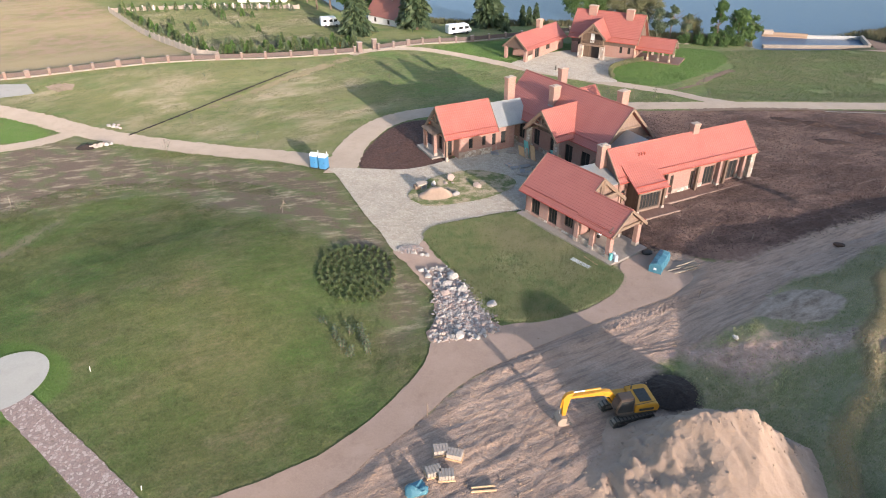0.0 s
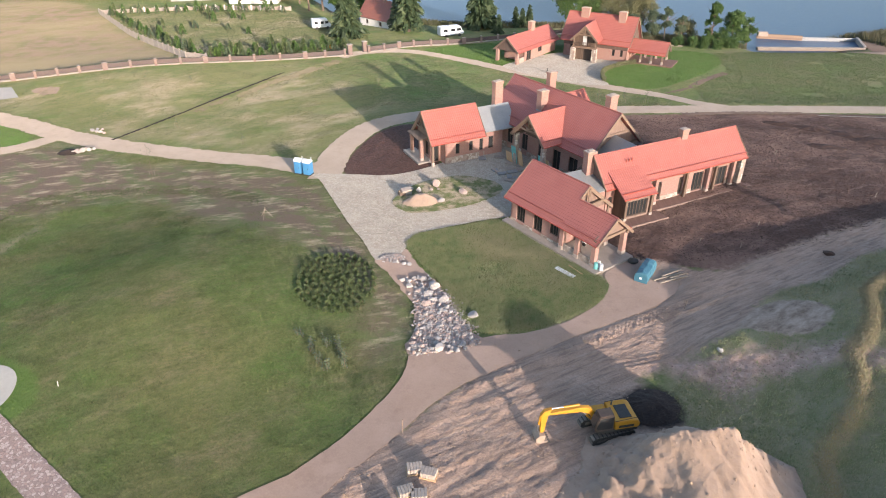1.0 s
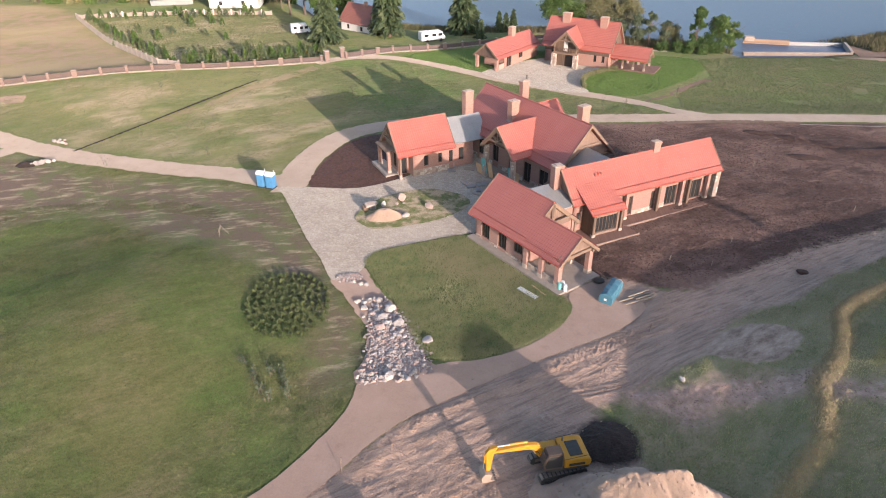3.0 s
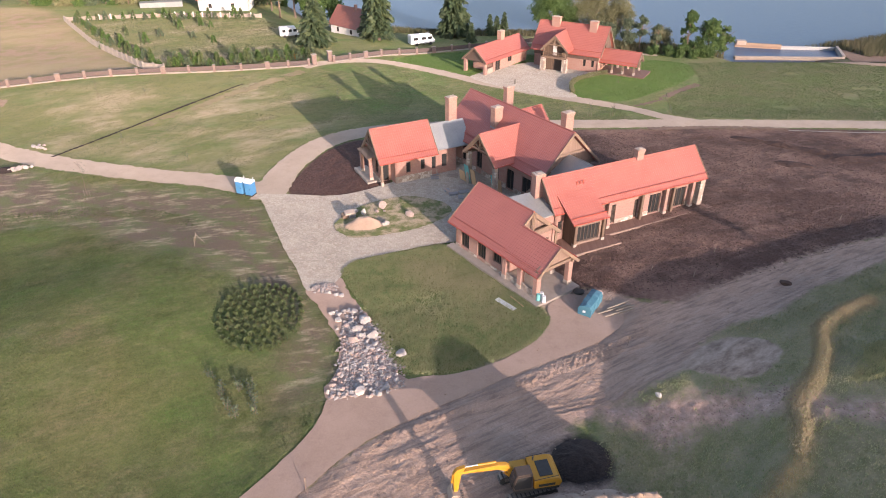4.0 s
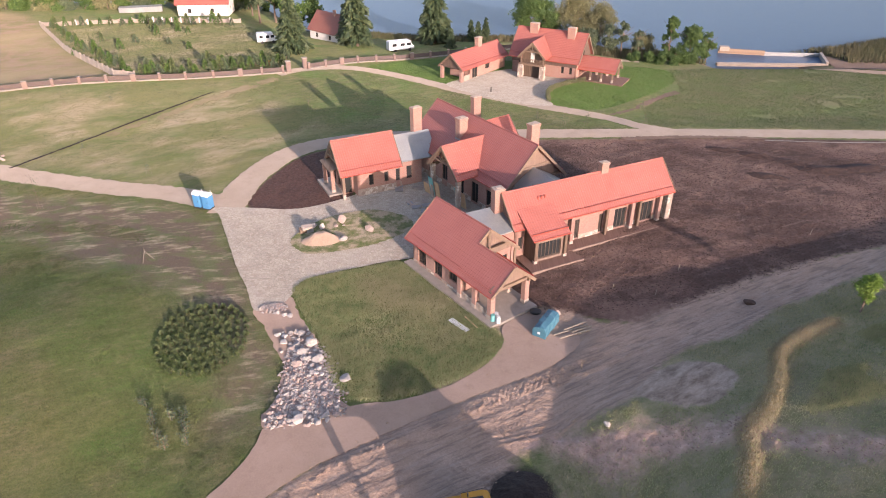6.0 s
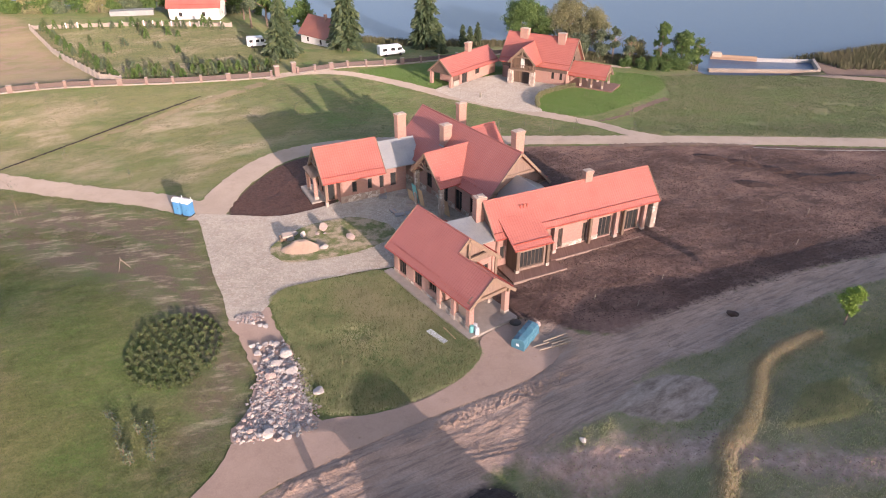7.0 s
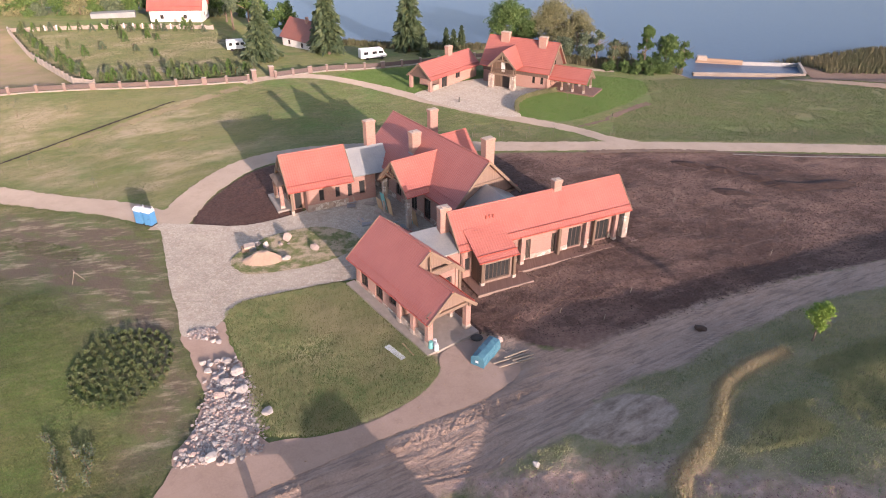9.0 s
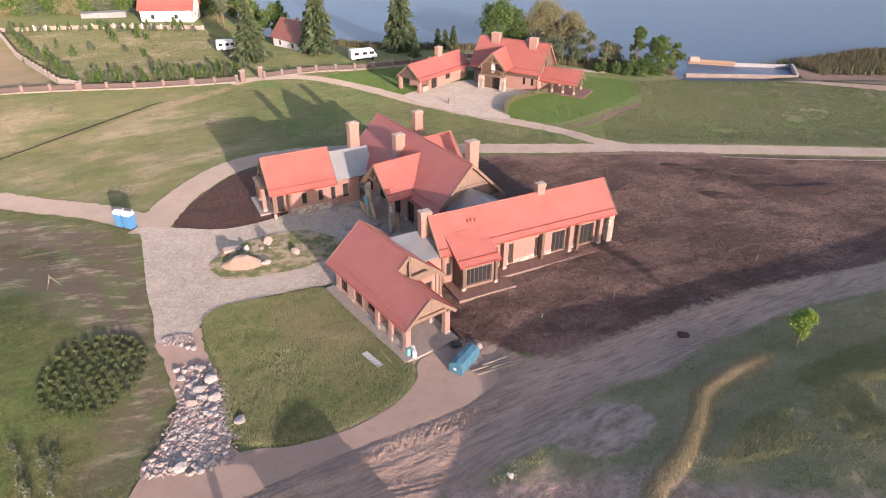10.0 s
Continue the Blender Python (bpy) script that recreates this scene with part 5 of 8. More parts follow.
prism(bm, [(*E(5.5, 2.3), -0.2), (*E(5.5, 4.3), -0.2), (*E(5.5, 4.3), 3.1), (*E(5.5, 2.3), 4.5)], Vector((*E(0.2, 0), 0)) - Vector((*E(0, 0), 0)))
part("sunroom_side", bm, DARKWOOD, villa, "dark planked side wall")
wall(villa, E, (1.7, 4.35), (5.7, 4.35), -0.2, 3.0, (0, -1), [(0.55, 3.45, 0.4, 2.35)], PLANK, 0.18, 5)
for s in (1.85, 5.6):
    post(villa, *E(s, 4.45), -0.3, 2.95, 0.36, DARKWOOD, 25.8, True)

# garage and carport
G = frame_of(12.11, 72.15, -53)
gable_roof(villa, G, -0.2, 8.6, 4.15, 4.15, 6.3, 2.78, 2.78, barge=(True, False))
for n0, z0, n1, z1 in ((-4.15, 2.78, 0, 6.3), (1.2, 5.28, 0, 6.3)):
    bm = bmesh.new()
    beam(bm, (*G(8.66, n0), z0 - 0.1), (*G(8.66, n1), z1 - 0.1), 0.09, 0.30)
    part("bargeboard", bm, TIMBER, villa, "tan timber bargeboard")
gable_roof(villa, G, 8.6, 13.9, 2.767, 2.767, 5.126, 2.78, 2.78, barge=(False, True), off=1.383)
wall(villa, G, (0.4, 3.55), (8.4, 3.55), -0.3, 3.1, (0, -1), [(0.9, 2.3, 0.25, 2.45), (3.7, 5.1, 0.25, 2.45), (6.3, 7.6, 0.9, 2.45)], bars=2, stone=0.55)
wall(villa, G, (0.4, -3.55), (8.4, -3.55), -0.3, 3.1, (0, 1))
wall(villa, G, (0.4, -3.55), (0.4, 3.55), -0.3, 3.1, (1, 0), [(2.3, 4.8, -0.1, 2.3)], bars=3)
wall(villa, G, (8.25, -3.55), (8.25, 3.55), -0.3, 3.0, (-1, 0), [(0.7, 1.7, 0.8, 2.3), (3.4, 4.6, -0.1, 2.1)], bars=0)
gable_wall(villa, G, 8.05, -3.6, 3.6, 0, 2.95, 3.15, 6.0, PLANK)
gable_wall(villa, G, 0.3, -3.6, 3.6, 0, 2.95, 3.15, 6.0, PLANK)
bm = bmesh.new()
beam(bm, (*G(8.72, -2.6), 4.0), (*G(8.72, 2.2), 4.0), 0.18, 0.24)
part("truss_tie", bm, TIMBER, villa, "tan timber tie beam")
bm = bmesh.new()
beam(bm, (*G(8.72, 0), 4.0), (*G(8.72, 0), 6.1), 0.18, 0.18, (1, 0, 0))
part("king_post", bm, TIMBER, villa)
bm = bmesh.new()
beam(bm, (*G(8.72, -4.1), 2.6), (*G(8.72, 0), 5.95), 0.16, 0.24)
part("rafter", bm, TIMBER, villa)
post(villa, *G(8.4, -3.7), -0.3, 2.8, 0.3, TIMBER, -53)
for s in (8.75, 11.0, 13.3):
    post(villa, *G(s, 3.62), -0.3, 2.75, 0.55, BRICK, -53)
for s in (10.9, 13.3):
    post(villa, *G(s, -0.72), -0.3, 2.75, 0.55, BRICK, -53)
for a, b in ((9.1, 10.7), (11.35, 12.95)):
    slab(villa, G, a, b, 3.42, 3.8, -0.3, 0.75, STONE, "low_wall", "rough field-stone parapet")
for n in (3.62, -0.72):
    bm = bmesh.new()
    beam(bm, (*G(8.4, n), 2.85), (*G(13.8, n), 2.85), 0.26, 0.3)
    part("carport_beam", bm, TIMBER, villa)
bm = bmesh.new()
beam(bm, (*G(13.45, 3.9), 2.95), (*G(13.45, -1.0), 2.95), 0.24, 0.32)
part("carport_beam", bm, TIMBER, villa)
gable_wall(villa, G, 13.2, -1.0, 3.9, 1.45, 3.0, 3.1, 4.85, PLANK, 0.15)
slab(villa, G, 0.0, 14.4, 3.6, 4.55, -0.6, -0.02, CONCRETE, "plinth", "pale concrete apron")
slab(villa, G, 8.4, 14.5, -1.3, 3.6, -0.6, 0.0, CONCRETE, "carport_floor", "pale concrete carport floor")
# grey roof between garage and east wing
bm = bmesh.new()
roof_plane(bm, (20.9, 70.0, 3.75), (17.0, 67.6, 3.75), (18.9, 73.5, 4.75), (14.6, 71.3, 4.75), row=9.0)
part("link_roof", bm, SEAM, villa, "grey standing-seam metal roof")
bm = bmesh.new()
wall_pieces(bm, (17.0, 68.2), (20.3, 70.2), -0.3, 3.6, 0.25, [(1.4, 2.3, 0.2, 2.4)], (-0.5, 0.86))
part("wall", bm, BRICK, villa)
window(villa, (17.0, 68.2), (20.3, 70.2), (1.4, 2.3, 0.2, 2.4), (-0.5, 0.86), bars=0)

chimney(villa, 9.05, 92.6, 2.5, 9.35, 1.3, 0.85, 35)
chimney(villa, 15.0, 89.3, 6.2, 9.1, 1.25, 0.95, 35)
chimney(villa, 17.1, 96.4, 3.0, 9.55, 1.2, 0.8, 35)
chimney(villa, 23.9, 87.1, 2.0, 9.15, 1.35, 0.95, 35)
chimney(villa, 30.9, 78.0, 5.6, 7.95, 0.95, 0.7, 25.8)
chimney(villa, 18.55, 72.5, 1.0, 7.35, 1.15, 0.9, 25.8)


# ---- the farther villa ----
north = thing("villa", 30, 140, "finished villa with red roofs, pink brick walls and timber porch", "house", z=-0.9)
Z0 = -1.0
N = frame_of(13.9, 138.5, 50.0)
gable_roof(north, N, 0, 15.5, 3.1, 3.1, 4.05, 1.4, 1.4)
wall(north, N, (3.0, 2.5), (15.0, 2.5), Z0, 1.6, (0, -1), [(0.9, 2.6, 0.0 + Z0, 1.1), (5.2, 6.6, -0.1, 1.2)], bars=1)
wall(north, N, (3.0, -2.5), (3.0, 2.5), Z0, 1.6, (1, 0))
wall(north, N, (3.0, -2.5), (15.0, -2.5), Z0, 1.6, (0, 1))
gable_wall(north, N, 0.25, -2.7, 2.7, 0, 1.35, 1.5, 3.85, BROWNPLANK)
for n in (-2.45, 2.45):
    post(north, *N(0.5, n), Z0, 1.5, 0.6, BRICK, 50, False)
bm = bmesh.new()
beam(bm, (*N(0.5, -2.8), 1.45), (*N(0.5, 2.8), 1.45), 0.24, 0.3)
part("carport_beam", bm, TIMBER, north)
slab(north, N, 1.2, 2.9, 2.35, 2.6, Z0, 0.0, PALE_STONE, "low_wall", "pale stone parapet")
chimney(north, *N(9.2, -0.2), 3.2, 5.8, 1.3, 0.9, 50)
# main block
R = frame_of(28.5, 148.6, -29.0)
gable_roof(north, R, -0.5, 14.4, 4.6, 4.6, 7.25, 2.3, 2.3)
wall(north, R, (0.2, 4.0), (13.8, 4.0), Z0, 2.7, (0, -1), [(10.5, 11.1, 0.0, 1.6), (12.2, 12.8, 0.0, 1.6), (1.4, 2.6, -0.2, 1.6)], bars=0)
wall(north, R, (13.8, -4.0), (13.8, 4.0), Z0, 2.7, (-1, 0), [(3.0, 3.6, -0.6, 1.5), (5.4, 6.0, -0.6, 1.5)], bars=0)
wall(north, R, (0.2, -4.0), (13.8, -4.0), Z0, 2.7, (0, 1))
wall(north, R, (0.2, -4.0), (0.2, 4.0), Z0, 2.7, (1, 0))
gable_wall(north, R, 13.7, -4.1, 4.1, 0, 2.3, 2.7, 6.95, BROWNPLANK)
gable_wall(north, R, 0.0, -4.1, 4.1, 0, 2.3, 2.7, 6.95, BROWNPLANK)
for n in (0.3, 1.6):
    bm = bmesh.new()
    prism(bm, [(*R(13.92, n), 3.2), (*R(13.92, n + 0.55), 3.2), (*R(13.92, n + 0.55), 4.5), (*R(13.92, n), 4.5)], Vector((*R(0.06, 0), 0)) - Vector((*R(0, 0), 0)))
    part("pane", bm, GLASS, north)
slab(north, R, 0.1, 13.9, 3.96, 4.08, 1.35, 2.65, BROWNPLANK, "cladding", "brown planked upper wall")
slab(north, R, 13.78, 13.9, -4.0, 3.96, 1.9, 2.65, BROWNPLANK, "cladding", "brown planked upper wall")
# porch gable with a balcony above the entrance
Q = frame_of(*R(5.6, 0), 241.0)
gable_roof(north, Q, 0.5, 7.3, 2.9, 2.9, 6.1, 3.1, 3.1, barge=(False, True))
gable_wall(north, Q, 5.9, -2.4, 2.4, 0, Z0, 3.5, 5.8, DARKWOOD)
truss(north, Q, 7.2, -2.8, 2.8, 0, 3.2, 6.0)
for n in (-2.3, 2.3):
    post(north, *Q(6.9, n), Z0, 1.6, 0.95, STONE, 61, False)
    post(north, *Q(6.9, n), 1.6, 3.4, 0.25, TIMBER, 61, False)
bm = bmesh.new()
beam(bm, (*Q(7.0, -2.6), 1.7), (*Q(7.0, 2.6), 1.7), 0.25, 0.35)
part("porch_beam", bm, TIMBER, north)
balcony = slab(north, Q, 5.9, 7.0, -2.4, 2.4, 1.6, 1.75, TIMBER, "balcony")
bm = bmesh.new()
for k in range(14):
    n = -2.3 + 4.6 * k / 13
    beam(bm, (*Q(7.0, n), 1.75), (*Q(7.0, n), 2.7), 0.05, 0.09)
beam(bm, (*Q(7.0, -2.4), 2.72), (*Q(7.0, 2.4), 2.72), 0.09, 0.07)
part("railing", bm, DARKWOOD, balcony)
bm = bmesh.new()
prism(bm, [(*Q(6.12, -0.2), 2.0), (*Q(6.12, 0.6), 2.0), (*Q(6.12, 0.6), 3.9), (*Q(6.12, -0.2), 3.9)], Vector((*Q(0.06, 0), 0)) - Vector((*Q(0, 0), 0)))
part("door", bm, WHITE, north, "pale balcony door")
bm = bmesh.new()
prism(bm, [(*Q(6.12, -1.5), Z0), (*Q(6.12, 0.2), Z0), (*Q(6.12, 0.2), 1.3), (*Q(6.12, -1.5), 1.3)], Vector((*Q(0.05, 0), 0)) - Vector((*Q(0, 0), 0)))
part("door", bm, FRAME_DARK, north, "dark entrance door")
# open veranda at the end
V = frame_of(*R(13.8, 0.6), -29.0)
gable_roof(north, V, 0, 7.6, 2.6, 2.6, 3.2, 1.1, 1.1, barge=(False, True))
truss(north, V, 7.5, -2.5, 2.5, 0, 1.15, 3.1)
for s in (2.6, 4.8, 7.0):
    for n in (-2.1, 2.1):
        post(north, *V(s, n), Z0, 1.2, 0.32, TIMBER, -29, True)
bm = bmesh.new()
for n in (-2.1, 2.1):
    beam(bm, (*V(0, n), 1.15), (*V(7.5, n), 1.15), 0.2, 0.24)
part("porch_beam", bm, TIMBER, north)
slab(north, V, 0, 9.2, -2.8, 2.8, -1.6, -0.85, DECK, "terrace", "brown paved veranda floor")
chimney(north, *R(3.2, 0.4), 5.6, 8.35, 1.7, 1.0, -29)
chimney(north, *R(11.2, 0.6), 5.2, 8.3, 1.5, 1.0, -29)
bm = bmesh.new()
tube(bm, at(21.6, 131.3, 0.0), at(21.6, 131.3, 1.0), 0.16, 0.14, 10)
solo("bollard", bm, STEEL, "short dark bollard on the sett forecourt", "bollard")


# ---- rocks, heaps and loose things on the plot ----
def rock_mesh(name, seed, flat=0.75, subdiv=2):
    rng = random.Random(seed)
    bm = bmesh.new()
    bmesh.ops.create_icosphere(bm, subdivisions=subdiv, radius=0.5)
    off = Vector((rng.uniform(0, 50), rng.uniform(0, 50), rng.uniform(0, 50)))
    cuts = [(Vector((rng.uniform(-1, 1), rng.uniform(-1, 1), rng.uniform(-0.6, 1))).normalized(), rng.uniform(0.27, 0.42)) for _ in range(7)]
    for v in bm.verts:
        d = v.co.normalized()
        r = 0.5 + 0.16 * (noise.noise(d * 1.6 + off)) + 0.05 * noise.noise(d * 5 + off)
        p = d * r
        for n, lim in cuts:
            o = p.dot(n) - lim
            if o > 0:
                p -= n * o * 0.9
        p.z = max(p.z * flat, -0.2)
        v.co = p
    me = bpy.data.meshes.new(name)
    bm.to_mesh(me)
    bm.free()
    me.materials.append(ROCK)
    return me


ROCKS = [rock_mesh("rock", 100 + k, 0.55 + 0.05 * (k % 5), 2) for k in range(10)]


def put_rock(x, y, size, label, rng, group, up=0.0, name="rock", lie=True, stand=1.0):
    ob = new(name, ROCKS[rng.randrange(len(ROCKS))])
    ob.location = at(x, y, 0.14 * size * stand + up)
    ob.rotation_euler = (rng.uniform(-0.25, 0.25), rng.uniform(-0.25, 0.25), rng.uniform(0, 6.28))
    ob.scale = (size * rng.uniform(0.85, 1.25), size * rng.uniform(0.75, 1.1), size * rng.uniform(0.8, 1.2) * stand)
    return tagged(ob, label, "rock", group)


rng = random.Random(5)
bed_line = curve(BED, 3)
count = 0
taken = []
while count < 230:
    y = rng.uniform(45.6, 60.2)
    x = rng.uniform(-4.5, 5.2)
    d = float(inside(bed_line, np.array(x), np.array(y)))
    if d < 0.25 or (y > 57.6 and y < 59.4) or (y > 59 and rng.random() < 0.9):
        continue
    if y > 51.5 and x < np.interp(y, [51.5, 53, 55.3, 58.1, 60.5], [-0.9, -1.2, -2.4, -4.0, -5.5]) + 1.3 and rng.random() < 0.9:
        continue
    big = 1.1 if 52.0 < y < 57.8 or y < 47.0 else 0.55
    size = big * rng.choice((0.3, 0.38, 0.42, 0.5, 0.7, 1.0)) * rng.uniform(0.85, 1.15)
    if any(math.hypot(x - a, y - b) < 0.33 * (size + c) for a, b, c in taken):
        size *= 0.55
        if any(math.hypot(x - a, y - b) < 0.25 * (size + c) for a, b, c in taken):
            continue
    taken.append((x, y, size))
    put_rock(x, y, size, "pale broken field stone in the drive bed", rng, "rocks in the drive bed", 0.06)
    count += 1


def scatter_stones(name, outline, n, lo, hi, label, seed, lift=0.05, material=None, category="rubble"):
    """Many small broken stones as one sheet of stuff."""
    r = np.random.RandomState(seed)
    xs, ys = [p[0] for p in outline], [p[1] for p in outline]
    V, Fc = [], []
    base = np.array([(1, 0, 0), (-1, 0, 0), (0, 1, 0), (0, -1, 0), (0, 0, 1), (0, 0, -1)], float)
    tri = [(0, 2, 4), (2, 1, 4), (1, 3, 4), (3, 0, 4), (2, 0, 5), (1, 2, 5), (3, 1, 5), (0, 3, 5)]
    px = r.uniform(min(xs), max(xs), n * 4)
    py = r.uniform(min(ys), max(ys), n * 4)
    keep = (inside(outline, px, py) + 0.35 * r.randn(n * 4) > 0.1)
    px, py = px[keep][:n], py[keep][:n]
    pz = np.maximum(soil(px, py), land(px, py)) + lift - 0.03
    for x, y, z in zip(px, py, pz):
        s = lo + (hi - lo) * r.rand() ** 2.5
        a = r.rand() * 6.28
        q = base * s * (0.6 + 0.7 * r.rand(6, 1)) * np.array([1.1, 0.8, 0.55])
        c, w = math.cos(a), math.sin(a)
        q = np.stack([q[:, 0] * c - q[:, 1] * w, q[:, 0] * w + q[:, 1] * c, q[:, 2] + 0.1 * s * r.randn(6)], 1) + (x, y, z + 0.1 * s)
        o = len(V)
        V += q.tolist()
        Fc += [(a_ + o, b_ + o, c_ + o) for a_, b_, c_ in tri]
    return tagged(raw(name, V, Fc, material or RUBBLE), label, category, kind="stuff")


scatter_stones("rubble", [(-0.9, 45.4), (5.0, 47.3), (3.6, 51.4), (1.2, 56.0), (-1.2, 55.2), (-0.6, 50)], 2600, 0.07, 0.26, "small grey and pink broken stone between larger rocks", 3, 0.08)
scatter_stones("rubble", [(-5.1, 60.6), (-4.3, 61.7), (-2.4, 61.3), (-3.4, 59.9)], 260, 0.08, 0.28, "small heap of grey broken stone on gravel", 4, 0.1)
scatter_stones("rubble", curve(RUBBLE_A, 3), 650, 0.03, 0.11, "pinkish clay clods and stones beside the sand", 6, 0.05, material=CLAY)
scatter_stones("rubble", curve(RUBBLE_B, 3), 600, 0.03, 0.11, "pinkish clay clods along the bank", 7, 0.08, material=CLAY)
scatter_stones("clods", curve(SAND, 2), 3800, 0.03, 0.13, "loose sandy clods and gravel on churned ground", 8, 0.06, material=RUBBLE_SAND)
scatter_stones("clods", [(17, 70), (19, 60.8), (25.6, 60.2), (36.9, 62), (56.6, 71), (80, 79), (80, 100), (43, 104), (26, 103), (24, 92)], 24000, 0.04, 0.115, "dark earth clods scattered over topsoil", 9, 0.04, material=CLOD)
scatter_stones("clods", curve(SOIL_W, 3), 900, 0.03, 0.09, "dark earth clods on a planting bed", 10, 0.04, material=CLOD)

put_rock(4.55, 50.9, 1.15, "single pale boulder on the edge of the grass", rng, "", 0.1, "boulder")
put_rock(25.1, 44.7, 0.6, "lone pale stone at the edge of rubble", rng, "", 0.05, "boulder")
put_rock(0.6, 78.3, 1.3, "upright pale boulder on the island", rng, "boulders on the island", 0.35, "boulder", stand=1.7)
put_rock(4.0, 76.6, 1.25, "reddish flat boulder on the island", rng, "boulders on the island", 0.15, "boulder")
put_rock(1.3, 74.2, 1.0, "white boulder beside the sand heap", rng, "boulders on the island", 0.15, "boulder")
put_rock(-2.6, 77.2, 0.9, "grey boulder beside the sand heap", rng, "boulders on the island", 0.15, "boulder")
put_rock(-1.6, 76.9, 0.75, "standing grey stone on the island", rng, "boulders on the island", 0.2, "boulder", stand=1.6)
put_rock(0.0, 77.4, 0.55, "small white stone on the island", rng, "boulders on the island", 0.12, "boulder")
put_rock(0.9, 77.5, 0.5, "small white stone on the island", rng, "boulders on the island", 0.12, "boulder")
for dx, dy, size in ((0, 0, 1.1), (-1.0, 0.4, 1.0), (0.9, -0.3, 0.9), (1.7, -0.8, 0.7), (-0.4, 1.1, 0.8), (0.6, 0.9, 0.9), (-1.6, 0.9, 0.6)):
    put_rock(-52.0 + 0.8 * dx, 97.5 + 0.8 * dy, 0.7 * size, "rough grey stone in a pile beside the gravel track", rng, "stone pile by the track", 0.05, "boulder")
for dx, dy, size in ((-0.9, -0.3, 1.1), (0.0, 0.0, 1.3), (1.0, 0.4, 1.2), (1.7, 0.9, 0.8), (0.2, 0.8, 0.9), (-1.5, -0.6, 0.7), (-0.4, -0.8, 0.8)):
    put_rock(-50.6 + 0.8 * dx, 89.9 + 0.8 * dy, 0.75 * size, "pale broken stone tipped on the ground by the track", rng, "tipped stones by the track", 0.12, "boulder")
put_rock(42.5, 61.4, 1.2, "dark lump of earth on the sandy track", rng, "", 0.0, "earth_lump").data = rock_mesh("earth_lump", 300, 0.4)
bpy.data.meshes["earth_lump"].materials[0] = CLOD


def heap(name, cx, cy, rx, ry, height, ang, material, label, category, seed=1, gully=0.5, step=0.22, steep=1.0):
    """A mound of loose material with eroded gullies."""
    ca, sa = math.cos(radians(ang)), math.sin(radians(ang))
    n = int(2.4 * max(rx, ry) / step)
    u = np.linspace(-1.15, 1.15, n)
    U, W = np.meshgrid(u, u)
    X = cx + U * rx * ca - W * ry * sa
    Y = cy + U * rx * sa + W * ry * ca
    r = np.sqrt(U ** 2 + W ** 2) + 0.10 * (value_noise(X, Y, 0.35, seed) - 0.5) * 2
    prof = np.clip(1 - r, 0, 1)
    prof = 1 - (1 - np.minimum(prof * 1.25, 1)) ** steep
    a = np.arctan2(W, U)
    fur = value_noise(a * 6 + 20, r * 1.6, 1.0, seed + 3, 3) - 0.5
    top = value_noise(X, Y, 0.45, seed + 5, 4) - 0.45
    Z = prof * height * (1 + 0.30 * top) + gully * fur * np.clip(prof * 2.2, 0, 1) * np.clip(1.5 - prof, 0, 1) + 0.12 * (value_noise(X, Y, 1.6, seed + 8) - 0.5) * np.clip(prof * 4, 0, 1)
    ok = prof > 0.0
    Z = land(X, Y) + np.where(ok, np.maximum(Z, -0.05), -0.12)
    idx = np.arange(n * n).reshape(n, n)
    V = np.stack([X.ravel(), Y.ravel(), Z.ravel()], 1)
    keep = ok[:-1, :-1] | ok[1:, :-1] | ok[:-1, 1:] | ok[1:, 1:]
    Q = np.stack([idx[:-1, :-1], idx[:-1, 1:], idx[1:, 1:], idx[1:, :-1]], -1)[keep]
    used = np.unique(Q)
    back = np.full(n * n, -1)
    back[used] = np.arange(len(used))
    ob = raw(name, V[used].tolist(), [tuple(map(int, q)) for q in back[Q]], material, smooth=True)
    return tagged(ob, label, category)


RIM = [20.0, 22.5, 24.6, 25.6, 26.2, 26.3, 25.4, 23.6, 20.5]


